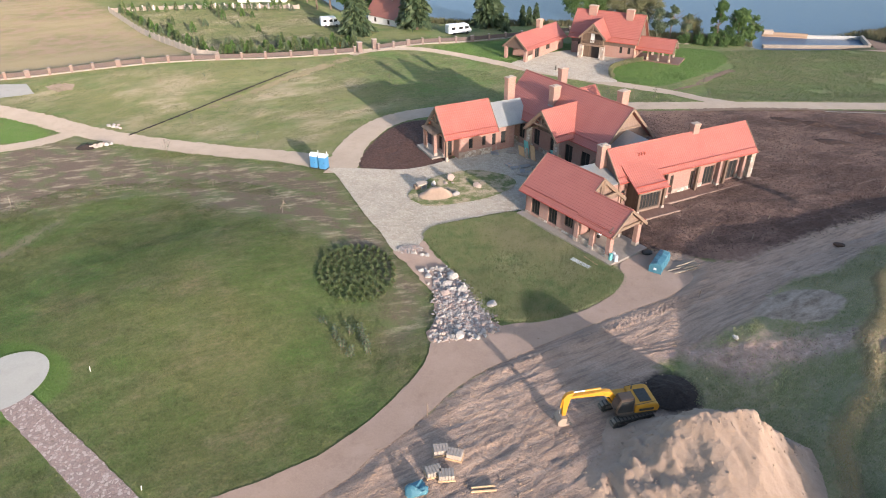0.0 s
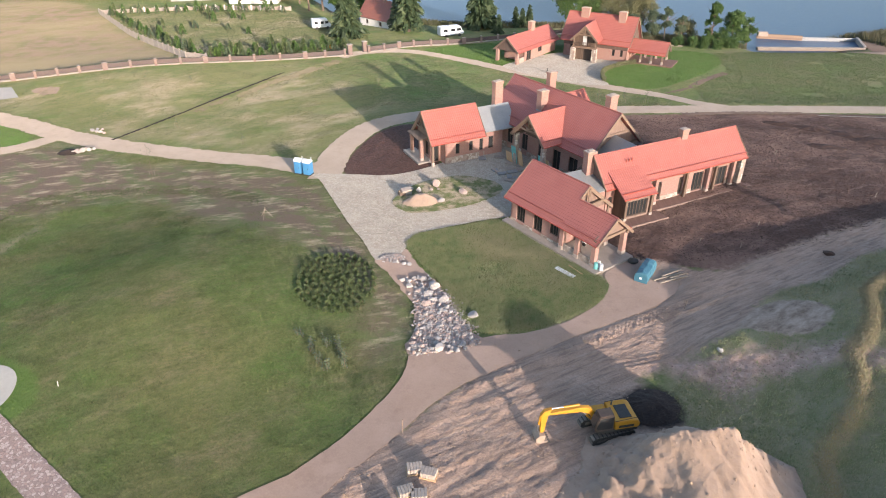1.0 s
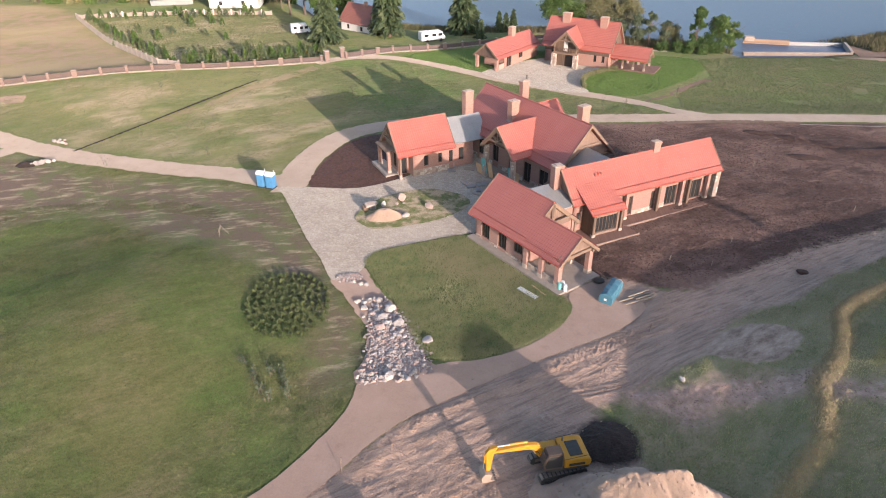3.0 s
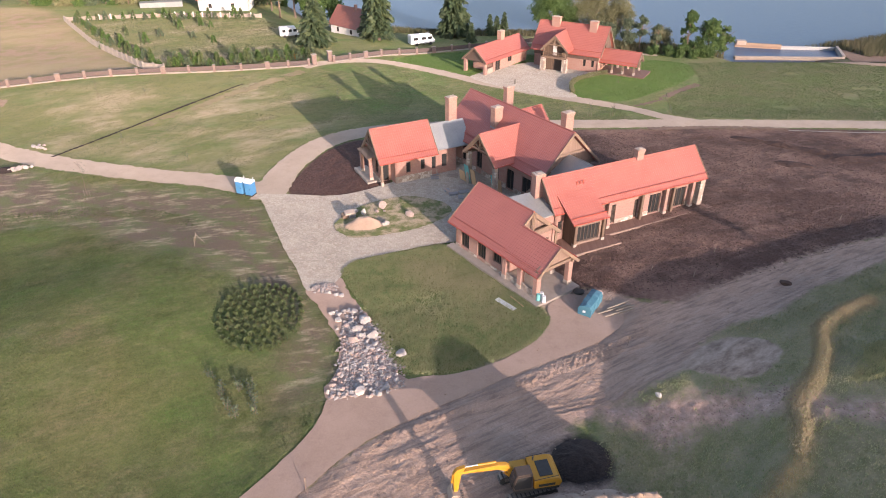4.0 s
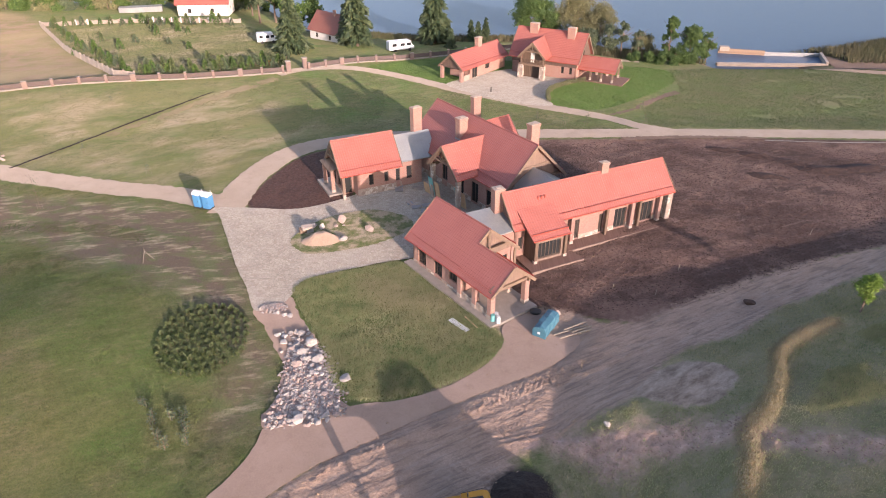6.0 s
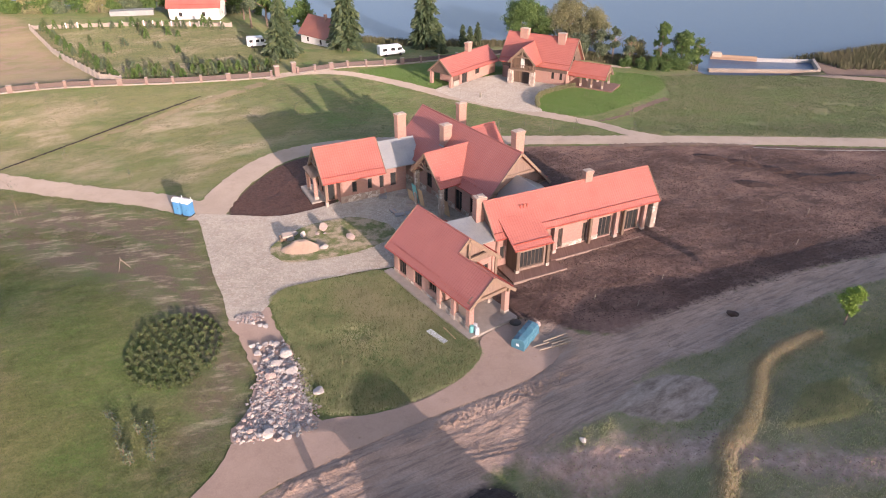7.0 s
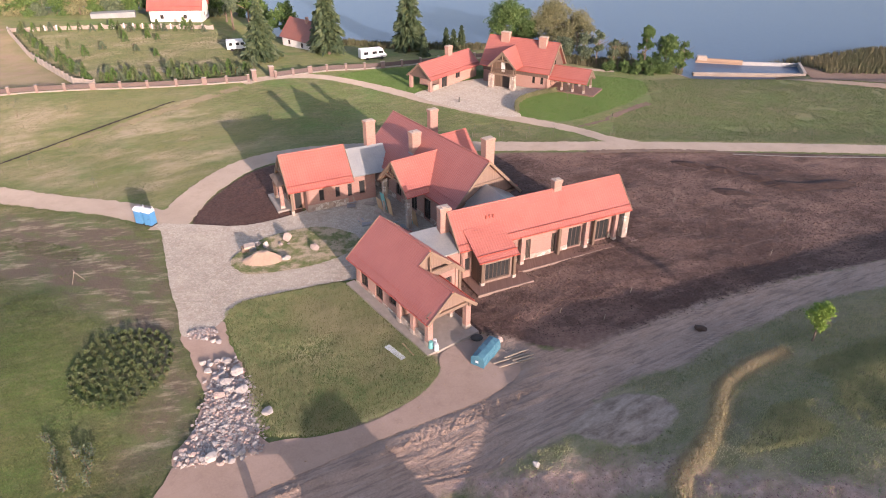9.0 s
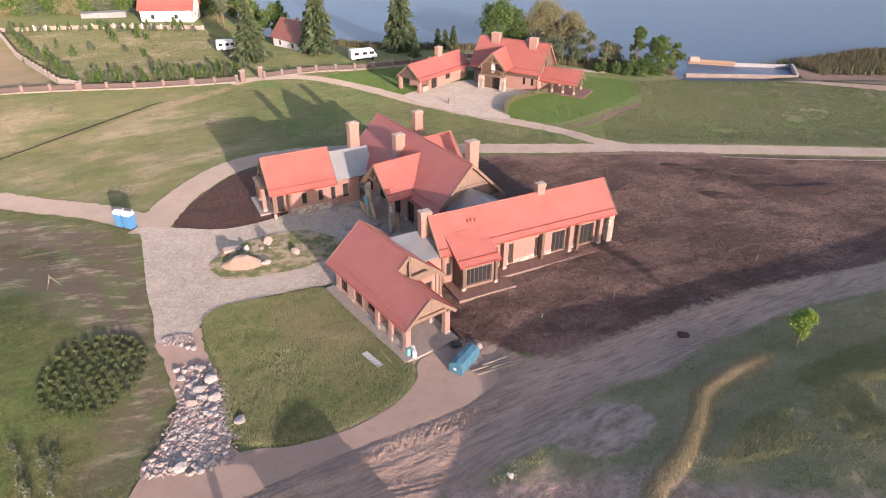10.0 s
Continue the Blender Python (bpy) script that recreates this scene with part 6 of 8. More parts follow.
def great_heap():
    """The tipped sand heap: a steep broken crest, gullied flanks and a long lit front."""
    xs, ys = np.arange(6.0, 28.6, 0.13), np.arange(17.0, 37.6, 0.13)
    X, Y = np.meshgrid(xs, ys)
    wx = X + 1.8 * (value_noise(X, Y, 0.4, 61, 4) - 0.5) + 0.8 * np.clip(32.5 - Y, -3, 3.5) * np.clip((16 - X) / 5, 0, 1)
    crest = np.interp(wx, [10.8, 12.2, 13.8, 15.3, 16.6, 18.2, 20.0, 21.6, 24.0, 30.0], [0.0, 0.45, 1.8, 3.4, 3.9, 4.6, 4.5, 4.3, 3.9, 3.5])
    rim = np.interp(Y, [18, 22, 26, 29, 31, 33, 34.5, 36, 37.5], RIM) + 0.5 * (value_noise(X, Y, 0.4, 68) - 0.5)
    crest = crest * np.clip((rim - X) / 5.2, 0, 1) ** 0.9
    y0 = 32.7 + 0.9 * (value_noise(X, Y, 0.5, 62, 3) - 0.5)
    left = np.clip((18.5 - X) / 4, 0, 1)
    north = 1 - np.clip((Y - y0) / 3.7, 0, 1.3) ** 1.25
    reach = np.interp(X, [10, 13, 16, 20, 27], [2.5, 5.5, 8.5, 11, 11])
    south = 1 - np.clip((y0 - Y) / (reach + 1.5 * (value_noise(X, Y, 0.3, 60) - 0.5)), 0, 1.3) ** 1.15
    z = crest * np.where(Y > y0, north, south)
    gul = value_noise(X * 0.62 + 0.22 * Y, Y * 0.16, 1.0, 63, 3)
    cut = np.clip(0.4 - np.abs(gul - 0.5) * 2.8, 0, 1)
    z = z - (0.45 + 1.1 * left) * cut * np.clip(crest / 2.5, 0, 1) * np.clip((34.6 - Y) / 2, 0, 1) * np.clip((Y - 25) / 5, 0, 1)
    ridge = np.clip(1 - np.abs(Y - y0) / 1.6, 0, 1)
    z = z + np.clip(crest, 0, 1) * ((0.24 + 0.5 * left) * (value_noise(X, Y, 0.45, 64, 4) - 0.5) + (0.08 + 0.2 * left) * (value_noise(X, Y, 2.2, 65, 3) - 0.5) + ridge * 0.9 * (value_noise(X, Y, 0.8, 67, 3) - 0.5))
    crag = 0.5 - np.abs(value_noise(X * 1.2 + 0.3 * Y, Y * 0.5, 1.0, 69, 3) - 0.5) * 2
    z = z + np.clip(crest, 0, 1) * (0.42 * (0.12 + 0.88 * np.maximum(left, ridge)) * crag + 0.05 * (value_noise(X, Y, 4.0, 70, 2) - 0.5))
    keep = (crest > 0.02) & (z > -0.2)
    Z = land(X, Y) + np.where(keep, np.maximum(z, -0.1), -0.3)
    ny, nx = X.shape
    idx = np.arange(nx * ny).reshape(ny, nx)
    any_ = keep[:-1, :-1] | keep[1:, :-1] | keep[:-1, 1:] | keep[1:, 1:]
    Q = np.stack([idx[:-1, :-1], idx[:-1, 1:], idx[1:, 1:], idx[1:, :-1]], -1)[any_]
    used = np.unique(Q)
    back = np.full(nx * ny, -1)
    back[used] = np.arange(len(used))
    V = np.stack([X.ravel(), Y.ravel(), Z.ravel()], 1)[used]
    ob = raw("sand_mound", V.tolist(), [tuple(map(int, q)) for q in back[Q]], SANDY, smooth=True)
    tagged(ob, "large pale sand heap with a broken crest and gullies", "sand heap")
    r = np.random.RandomState(71)
    pick = r.choice(len(V), 1300, replace=False, p=(lambda w: w / w.sum())(np.where(V[:, 0] < 17.5, 1.0, 0.25) + 1.2 * (np.abs(V[:, 1] - 33) < 1.5)))
    lumps, faces = [], []
    for p in V[pick]:
        k = 0.03 + 0.11 * r.rand() ** 3
        o = len(lumps)
        for d in ((1, 0, 0), (-1, 0, 0), (0, 1, 0), (0, -1, 0), (0, 0, 0.8), (0, 0, -0.6)):
            lumps.append(tuple(p + np.array(d) * k * r.uniform(0.6, 1.3)))
        faces += [(a + o, b + o, c + o) for a, b, c in ((0, 2, 4), (2, 1, 4), (1, 3, 4), (3, 0, 4), (2, 0, 5), (1, 2, 5), (3, 1, 5), (0, 3, 5))]
    tagged(raw("clods", lumps, faces, SANDY), "loose sand lumps on the flanks of the heap", "rubble", kind="stuff")


great_heap()
heap("sand_mound", -1.2, 74.0, 2.5, 1.4, 1.15, 12, SANDY, "small pale sand heap on the island", "sand heap", 8, 0.1, 0.12)
heap("earth_mound", 18.2, 39.5, 2.3, 2.0, 0.55, 20, BLACKEARTH, "low heap of black earth behind the excavator", "earth heap", 5, 0.25, 0.12)
for x, y, rx, ry, h, a_, k in ((54.5, 101.0, 2.8, 0.9, 0.22, -25, 31), (58.5, 98.9, 3.4, 1.1, 0.26, -28, 32), (62.3, 96.4, 3.2, 1.2, 0.3, -35, 33), (65.6, 94.0, 3.8, 1.5, 0.34, -8, 34), (71.0, 94.4, 4.2, 1.3, 0.26, 8, 35), (56.8, 91.7, 3.2, 1.1, 0.2, -15, 36)):
    heap("earth_mound", x, y, rx, ry, h, a_, DARKCLOD, "long low heap of dark churned topsoil", "earth heap", k, 0.3, 0.22)

heap("earth_mound", -52.6, 89.6, 1.6, 1.3, 0.4, 0, BLACKEARTH, "dark soil heap by the track", "earth heap", 15, 0.1, 0.15)


# a pale slab on dark crates behind the small sand heap
for x, y, z, w, m_, lab in ((-3.6, 75.9, 0.35, 0.9, BARK, "dark crate on the island"), (-2.9, 76.1, 0.35, 0.8, LEAD, "grey crate on the island"), (-3.1, 75.8, 0.85, 1.2, PALE_STONE, "pale stone slab laid on crates")):
    bm = bmesh.new()
    box(bm, Matrix.Translation(at(x, y, z)) @ pose(0, 0, 0, 8, 0, 25), (w, 0.8, 0.28 if w > 1 else 0.6), 0.03)
    solo("crate" if w < 1 else "block", bm, m_, lab, "crate" if w < 1 else "stone block")


# round pad and brick path by the lawn
def disc(cx, cy, r, n=48):
    return [(cx + r * math.cos(2 * math.pi * k / n), cy + r * math.sin(2 * math.pi * k / n)) for k in range(n)]


drape("pavement_pad", disc(-35.3, 39.4, 3.4), 0.09, PADSTONE, "round pale concrete pad ringed by lawn", "pavement", rough_edge=0.0)
drape("pavement_path", [(-34.0, 36.4), (-32.2, 37.9), (-20.3, 28.9), (-16, 25.6), (-18.4, 24), (-23.8, 28.6)], 0.07, COBBLE_PINK, "pinkish cobbled path to the round pad", "pavement", rough_edge=0.05)
drape("pavement_slab", [(-90, 119.2), (-76.9, 118.2), (-72.7, 112.8), (-78.5, 110.6), (-90, 112)], 0.08, SLAB, "grey concrete slab in the meadow by the fence", "pavement", rough_edge=0.1)
drape("soil_patch", [(-72.6, 116.4), (-71.4, 118.2), (-67.3, 117.4), (-66.6, 114.6), (-69.0, 113.4)], 0.04, WORNSAND, "patch of bare sand in the meadow", "ground", rough_edge=0.4)
TRENCH = ribbon([(-48.2, 94.0), (-41, 106.5), (-33.5, 120), (-29.6, 127.6)], 0.6)
drape("trench", ribbon([(-48.2, 94.0), (-41, 106.5), (-33.5, 120), (-29.6, 127.6)], 0.42), 0.11, BLACKEARTH, "narrow dark trench across the meadow", "trench", step=0.5, rough_edge=0.12)
drape("path_worn", ribbon(curve([(-40, 106), (-33, 117), (-27, 127), (-20, 137)], 4, False), (1.2, 2.6)), 0.035, WORNPATH, "faint worn track through the meadow", "road", rough_edge=0.5)


# portable toilets
def toilet(x, y, ang):
    z = float(land(x, y)) + 0.05
    t = thing("portable_toilet", x, y, "blue portable toilet with a white roof, on gravel", "toilet", "portable toilets", z)
    M_ = pose(x, y, z, 0, 0, ang) @ Matrix.Scale(0.94, 4)
    bm = bmesh.new()
    box(bm, M_ @ pose(0, 0, 0.08), (1.12, 1.12, 0.16), 0.02)
    part("skid", bm, BLACK, t)
    bm = bmesh.new()
    box(bm, M_ @ pose(0, 0, 1.12), (1.06, 1.06, 1.92), 0.03)
    body = part("cabin", bm, BLUE, t)
    bm = bmesh.new()
    box(bm, M_ @ pose(0, -0.545, 1.05), (0.74, 0.05, 1.7), 0.015)
    d = part("door", bm, BLUE, t, "ribbed blue door")
    bm = bmesh.new()
    box(bm, M_ @ pose(0.27, -0.585, 1.05), (0.06, 0.03, 0.14), 0.008)
    part("handle", bm, BLACK, d)
    bm = bmesh.new()
    box(bm, M_ @ pose(0, 0, 1.98), (1.08, 1.08, 0.22), 0.02)
    part("vent_band", bm, OFFWHITE, t, "white louvred band")
    bm = bmesh.new()
    vs = [bm.verts.new(M_ @ Vector(p)) for p in ((-0.58, -0.58, 2.1), (0.58, -0.58, 2.1), (0.58, 0.58, 2.1), (-0.58, 0.58, 2.1), (-0.58, 0, 2.34), (0.58, 0, 2.34))]
    for q in ((0, 1, 5, 4), (2, 3, 4, 5), (0, 4, 3), (1, 2, 5), (0, 3, 2, 1)):
        bm.faces.new([vs[i] for i in q])
    part("roof", bm, OFFWHITE, t, "white ridged roof")
    bm = bmesh.new()
    tube(bm, M_ @ Vector((0.4, 0.4, 2.1)), M_ @ Vector((0.4, 0.4, 2.5)), 0.05)
    part("vent_pipe", bm, OFFWHITE, t)


toilet(-17.75, 82.45, -20)
toilet(-16.5, 82.0, -20)


# excavator
def excavator(x, y, ang):
    z = float(land(x, y)) + 0.02
    ex = thing("excavator", x, y, "yellow crawler excavator standing on the sand, arm lowered", "excavator", z=z)
    M_ = pose(x, y, z, 0, 0, ang) @ Matrix.Scale(0.89, 4)
    for side in (-1, 1):
        yy = side * 1.05
        bm = bmesh.new()
        n, pts = 20, []
        for k in range(n):
            a = 2 * math.pi * k / n
            pts.append(Vector((math.copysign(1.55, math.cos(a)) + 0.42 * math.cos(a), yy - 0.28, 0.43 + 0.42 * math.sin(a))))
        prism(bm, [M_ @ p for p in pts], M_.to_3x3() @ Vector((0, 0.56, 0)))
        tr = part("track", bm, BLACK, ex, "dusty crawler track")
        bm = bmesh.new()
        box(bm, M_ @ pose(0, yy - side * 0.02, 0.45), (3.1, 0.60, 0.34), 0.04)
        part("track_frame", bm, STEEL, tr)
        for k in range(26):
            t = k / 26
            per = 2 * 3.1 + 2 * math.pi * 0.42
            d = t * per
            if d < 3.1:
                p, r = Vector((-1.55 + d, yy, 0.86)), 0
            elif d < 3.1 + math.pi * 0.42:
                a = (d - 3.1) / 0.42
                p, r = Vector((1.55 + 0.43 * math.sin(a), yy, 0.43 + 0.43 * math.cos(a))), math.degrees(a)
            elif d < 6.2 + math.pi * 0.42:
                p, r = Vector((1.55 - (d - 3.1 - math.pi * 0.42), yy, 0.0)), 180
            else:
                a = (d - 6.2 - math.pi * 0.42) / 0.42
                p, r = Vector((-1.55 - 0.43 * math.sin(a), yy, 0.43 - 0.43 * math.cos(a))), 180 + math.degrees(a)
            bm = bmesh.new()
            box(bm, M_ @ Matrix.Translation(p) @ pose(0, 0, 0, 0, r, 0), (0.20, 0.60, 0.06))
            part("track_shoe", bm, STEEL, tr)
    bm = bmesh.new()
    box(bm, M_ @ pose(0, 0, 0.6), (1.6, 1.6, 0.45), 0.06)
    part("undercarriage", bm, STEEL, ex)
    bm = bmesh.new()
    tube(bm, M_ @ Vector((0, 0, 0.8)), M_ @ Vector((0, 0, 1.0)), 0.62, sides=20)
    part("slew_ring", bm, BLACK, ex)
    S = M_ @ pose(0, 0, 0, 0, 0, -6)

    def P(*v):
        return S @ Vector(v)
    bm = bmesh.new()
    prism(bm, [P(-2.15, -1.22, 1.0), P(1.35, -1.22, 1.0), P(1.35, 1.22, 1.0), P(-2.15, 1.22, 1.0)], (0, 0, 0.28))
    bmesh.ops.bevel(bm, geom=bm.edges[:], offset=0.05, segments=1, affect='EDGES')
    deck = part("turntable", bm, BLACK, ex)
    bm = bmesh.new()
    prof = [(-2.2, 1.28), (-0.1, 1.28), (-0.1, 2.12), (-1.75, 2.12), (-2.1, 2.0), (-2.32, 1.7)]
    prism(bm, [P(a, -1.24, b) for a, b in prof], S.to_3x3() @ Vector((0, 2.48, 0)))
    bmesh.ops.bevel(bm, geom=bm.edges[:], offset=0.05, segments=2, affect='EDGES')
    hood = part("engine_cover", bm, YELLOW, ex, "yellow engine housing and counterweight")
    bm = bmesh.new()
    box(bm, S @ pose(-1.15, 0.1, 2.15), (1.05, 1.5, 0.07), 0.02)
    part("grille", bm, BLACK, hood, "dark cooling grille")
    bm = bmesh.new()
    tube(bm, P(-0.55, -0.8, 2.1), P(-0.55, -0.8, 2.5), 0.06)
    part("exhaust", bm, STEEL, hood)
    for yy in (-1.26, 1.26):
        bm = bmesh.new()
        box(bm, S @ pose(-1.1, yy, 1.62), (1.3, 0.03, 0.26), 0.01)
        part("side_vent", bm, BLACK, hood)
    # cab on the machine's left side
    bm = bmesh.new()
    cab = [(-0.05, 1.25), (1.45, 1.25), (1.62, 1.75), (1.3, 2.85), (0.05, 2.9)]
    prism(bm, [P(a, 0.22, b) for a, b in cab], S.to_3x3() @ Vector((0, 1.0, 0)))
    bmesh.ops.bevel(bm, geom=bm.edges[:], offset=0.05, segments=2, affect='EDGES')
    c = part("cab", bm, FRAME_DARK, ex, "dark glazed operator cab")
    bm = bmesh.new()
    prism(bm, [P(a, 1.21, b) for a, b in ((0.12, 1.55), (1.38, 1.55), (1.48, 1.8), (1.2, 2.72), (0.14, 2.76))], S.to_3x3() @ Vector((0, 0.03, 0)))
    part("side_glass", bm, GLASS, c)
    bm = bmesh.new()
    prism(bm, [P(1.64, 0.32, 1.82), P(1.64, 1.12, 1.82), P(1.38, 1.12, 2.72), P(1.38, 0.32, 2.72)], S.to_3x3() @ Vector((0.03, 0, 0)))
    part("windscreen", bm, GLASS, c)
    bm = bmesh.new()
    prism(bm, [P(0.1, 0.28, 2.92), P(1.25, 0.28, 2.88), P(1.25, 1.16, 2.88), P(0.1, 1.16, 2.92)], (0, 0, 0.05))
    part("roof_panel", bm, FRAME_DARK, c, "dark cab roof")
    bm = bmesh.new()
    box(bm, S @ pose(0.6, -0.85, 1.6), (1.3, 0.75, 0.62), 0.04)
    part("tank", bm, YELLOW, ex, "yellow fuel tank and step")
    # boom, stick and bucket in the machine's middle plane
    def plate(pts, w, y0=0.0):
        bm_ = bmesh.new()
        prism(bm_, [P(a, y0 - w / 2, b) for a, b in pts], S.to_3x3() @ Vector((0, w, 0)))
        bmesh.ops.bevel(bm_, geom=bm_.edges[:], offset=0.025, segments=1, affect='EDGES')
        return bm_
    yb = -0.15
    boom = part("boom", plate([(0.75, 1.35), (1.15, 1.3), (1.75, 2.3), (2.45, 2.62), (5.45, 2.76), (5.5, 2.96), (2.5, 3.1), (1.75, 2.95), (1.2, 2.4)], 0.40, yb), YELLOW, ex, "bent yellow boom")
    stick = part("stick", plate([(4.95, 3.35), (5.6, 3.2), (5.86, 2.8), (5.80, 0.75), (5.5, 0.7), (5.28, 2.5)], 0.34, yb), YELLOW, ex, "yellow dipper arm")
    for a, b, who, r in (((2.6, 3.32), (4.98, 3.28), boom, 0.09), ((1.35, 1.4), (2.3, 2.55), boom, 0.09), ((5.85, 2.7), (6.02, 1.05), stick, 0.07)):
        pa, pb = Vector((a[0], yb, a[1])), Vector((b[0], yb, b[1]))
        mid = pa.lerp(pb, 0.58)
        bm = bmesh.new()
        tube(bm, S @ pa, S @ mid, r)
        cyl = part("cylinder", bm, YELLOW, who)
        bm = bmesh.new()
        tube(bm, S @ mid, S @ pb, r * 0.55)
        part("rod", bm, CHROME, cyl, "polished piston rod")
    bm = bmesh.new()
    prof = [(5.45, 0.75), (5.95, 0.8), (6.25, 0.45), (6.2, 0.0), (5.75, -0.12), (5.25, -0.05), (5.2, 0.02), (5.55, 0.15)]
    prism(bm, [P(a, yb - 0.55, b + 0.12) for a, b in prof], S.to_3x3() @ Vector((0, 1.1, 0)))
    bucket = part("bucket", bm, BUCKET, ex, "sand-worn steel bucket")
    for k in range(5):
        bm = bmesh.new()
        beam(bm, P(5.25, yb - 0.48 + 0.24 * k, 0.1), P(5.0, yb - 0.48 + 0.24 * k, 0.06), 0.09, 0.06)
        part("tooth", bm, STEEL, bucket)
    for yy in (-1.15, 1.15):
        bm = bmesh.new()
        tube(bm, P(-0.1, yy, 2.15), P(-2.0, yy, 2.35), 0.02, sides=6)
        part("handrail", bm, BLACK, hood)
    return ex


excavator(14.05, 36.95, 197)


# things round the carport
def skip(x, y, ang):
    z = float(land(x, y)) + 0.05
    s = thing("tarpaulin_crate", x, y, "long crate wrapped in blue tarpaulin beside the carport", "crate", z=z)
    M_ = pose(x, y, z, 0, 0, ang) @ Matrix.Scale(0.9, 4)
    bm = bmesh.new()
    rows = []
    rg = random.Random(4)
    for i in range(9):
        u = -1.75 + 3.5 * i / 8
        ring = []
        for w, h in ((-0.72, 0.0), (-0.72, 0.75), (-0.58, 1.15), (0, 1.28), (0.58, 1.12), (0.72, 0.7), (0.72, 0.0)):
            ring.append(bm.verts.new(M_ @ Vector((u + rg.uniform(-0.03, 0.03), w + rg.uniform(-0.04, 0.04), h + rg.uniform(-0.06, 0.06) * (h > 0)))))
        rows.append(ring)
    for a, b in zip(rows, rows[1:]):
        for k in range(6):
            bm.faces.new((a[k], a[k + 1], b[k + 1], b[k]))
    bm.faces.new(rows[0])
    bm.faces.new(rows[-1][::-1])
    part("cover", bm, TARP, s)
    bm = bmesh.new()
    box(bm, M_ @ pose(-1.8, 0.0, 0.55), (0.03, 0.3, 0.26))
    part("notice", bm, OFFWHITE, s, "small white notice")
    bm = bmesh.new()
    box(bm, M_ @ pose(0, 0, 0.05), (3.4, 1.3, 0.1))
    part("pallet", bm, OSB, s)


GREYWOOD = wood_material("weathered_planks", (0.24, 0.195, 0.15), (0.36, 0.30, 0.235), 0.3)
skip(22.3, 58.0, 58)
for k, (ax, ay, bx, by) in enumerate(((22.9, 56.9, 26.3, 58.4), (23.4, 56.4, 26.5, 57.7), (23.9, 57.6, 26.2, 58.8), (24.6, 57.2, 26.6, 58.1))):
    bm = bmesh.new()
    beam(bm, at(ax, ay, 0.14 + 0.03 * k), at(bx, by, 0.16 + 0.03 * k), 0.12, 0.10)
    solo("timber_beam", bm, GREYWOOD, "pale sawn timber lying on the ground", "timber", "timbers by the crate")
for ax, ay, bx, by, w, m_ in ((13.4, 59.3, 15.0, 57.5, 0.55, OFFWHITE), (14.8, 59.7, 15.9, 58.0, 0.12, OSB)):
    bm = bmesh.new()
    beam(bm, at(ax, ay, 0.12), at(bx, by, 0.12), w, 0.07)
    solo("board", bm, m_, "pale board dropped in the grass", "board")
for x, y in ((17.4, 58.9), (17.9, 58.6), (17.75, 59.2)):
    bm = bmesh.new()
    tube(bm, at(x, y, 0.25), at(x, y, 0.95), 0.22, 0.19, 10)
    solo("bucket", bm, OFFWHITE if x > 17.5 else TEAL, "plastic bucket beside the carport pillar", "bucket", "buckets by the pillar")
put_rock(23.6, 60.2, 1.1, "pale rubble stone beside the crate", rng, "", 0.05, "boulder")
bm = bmesh.new()
bmesh.ops.create_uvsphere(bm, u_segments=12, v_segments=8, radius=0.45, matrix=Matrix.Translation(at(21.6, 60.3, 0.3)) @ Matrix.Diagonal((1.3, 1, 0.6, 1)))
solo("rubbish_bag", bm, BLACK, "black rubbish bag by the carport", "bag")
bm = bmesh.new()
p = Vector((*G(9.6, 0.9), 0.0))
box(bm, pose(p.x, p.y, 0.85, 0, 0, -53), (0.9, 1.2, 0.35), 0.05)
mower = thing("red_machine", p.x, p.y, "red and white building machine inside the carport", "machine", z=0.0)
part("hood", bm, RED, mower)
bm = bmesh.new()
box(bm, pose(p.x, p.y, 0.45, 0, 0, -53), (0.8, 1.0, 0.45), 0.04)
part("chassis", bm, OFFWHITE, mower)
for dx, dy in ((-0.35, -0.5), (0.35, -0.5), (-0.35, 0.5), (0.35, 0.5)):
    bm = bmesh.new()
    q = pose(p.x, p.y, 0.22, 0, 0, -53) @ Vector((dx, dy, 0))
    tube(bm, q - Vector((0.05, 0.04, 0)), q + Vector((0.05, 0.04, 0)), 0.22, sides=12)
    part("wheel", bm, BLACK, mower)

# boards leaning at the entrance
for (s, n, w, h, m_, lab) in ((9.2, 7.3, 0.9, 2.6, TEAL, "teal insulation board leaning at the entrance"), (13.5, 6.3, 0.85, 2.4, TEAL, "teal insulation board leaning at the entrance"),
                               (8.3, 7.4, 1.2, 1.5, OSB, "tan chipboard sheet leaning at the entrance"), (14.4, 6.2, 1.2, 2.2, OSB, "tan chipboard sheet leaning at the entrance"), (10.4, 7.2, 0.9, 2.3, OSB, "tan chipboard sheet leaning at the entrance")):
    p = M(s, n)
    bm = bmesh.new()
    box(bm, pose(p[0], p[1], h / 2 - 0.1, 0, 0, 0) @ pose(0, 0, 0, 0, 0, -55) @ pose(0, 0, 0, 10, 0, 0), (w, 0.06, h))
    solo("board", bm, m_, lab, "board", "boards at the entrance")
rg = random.Random(77)
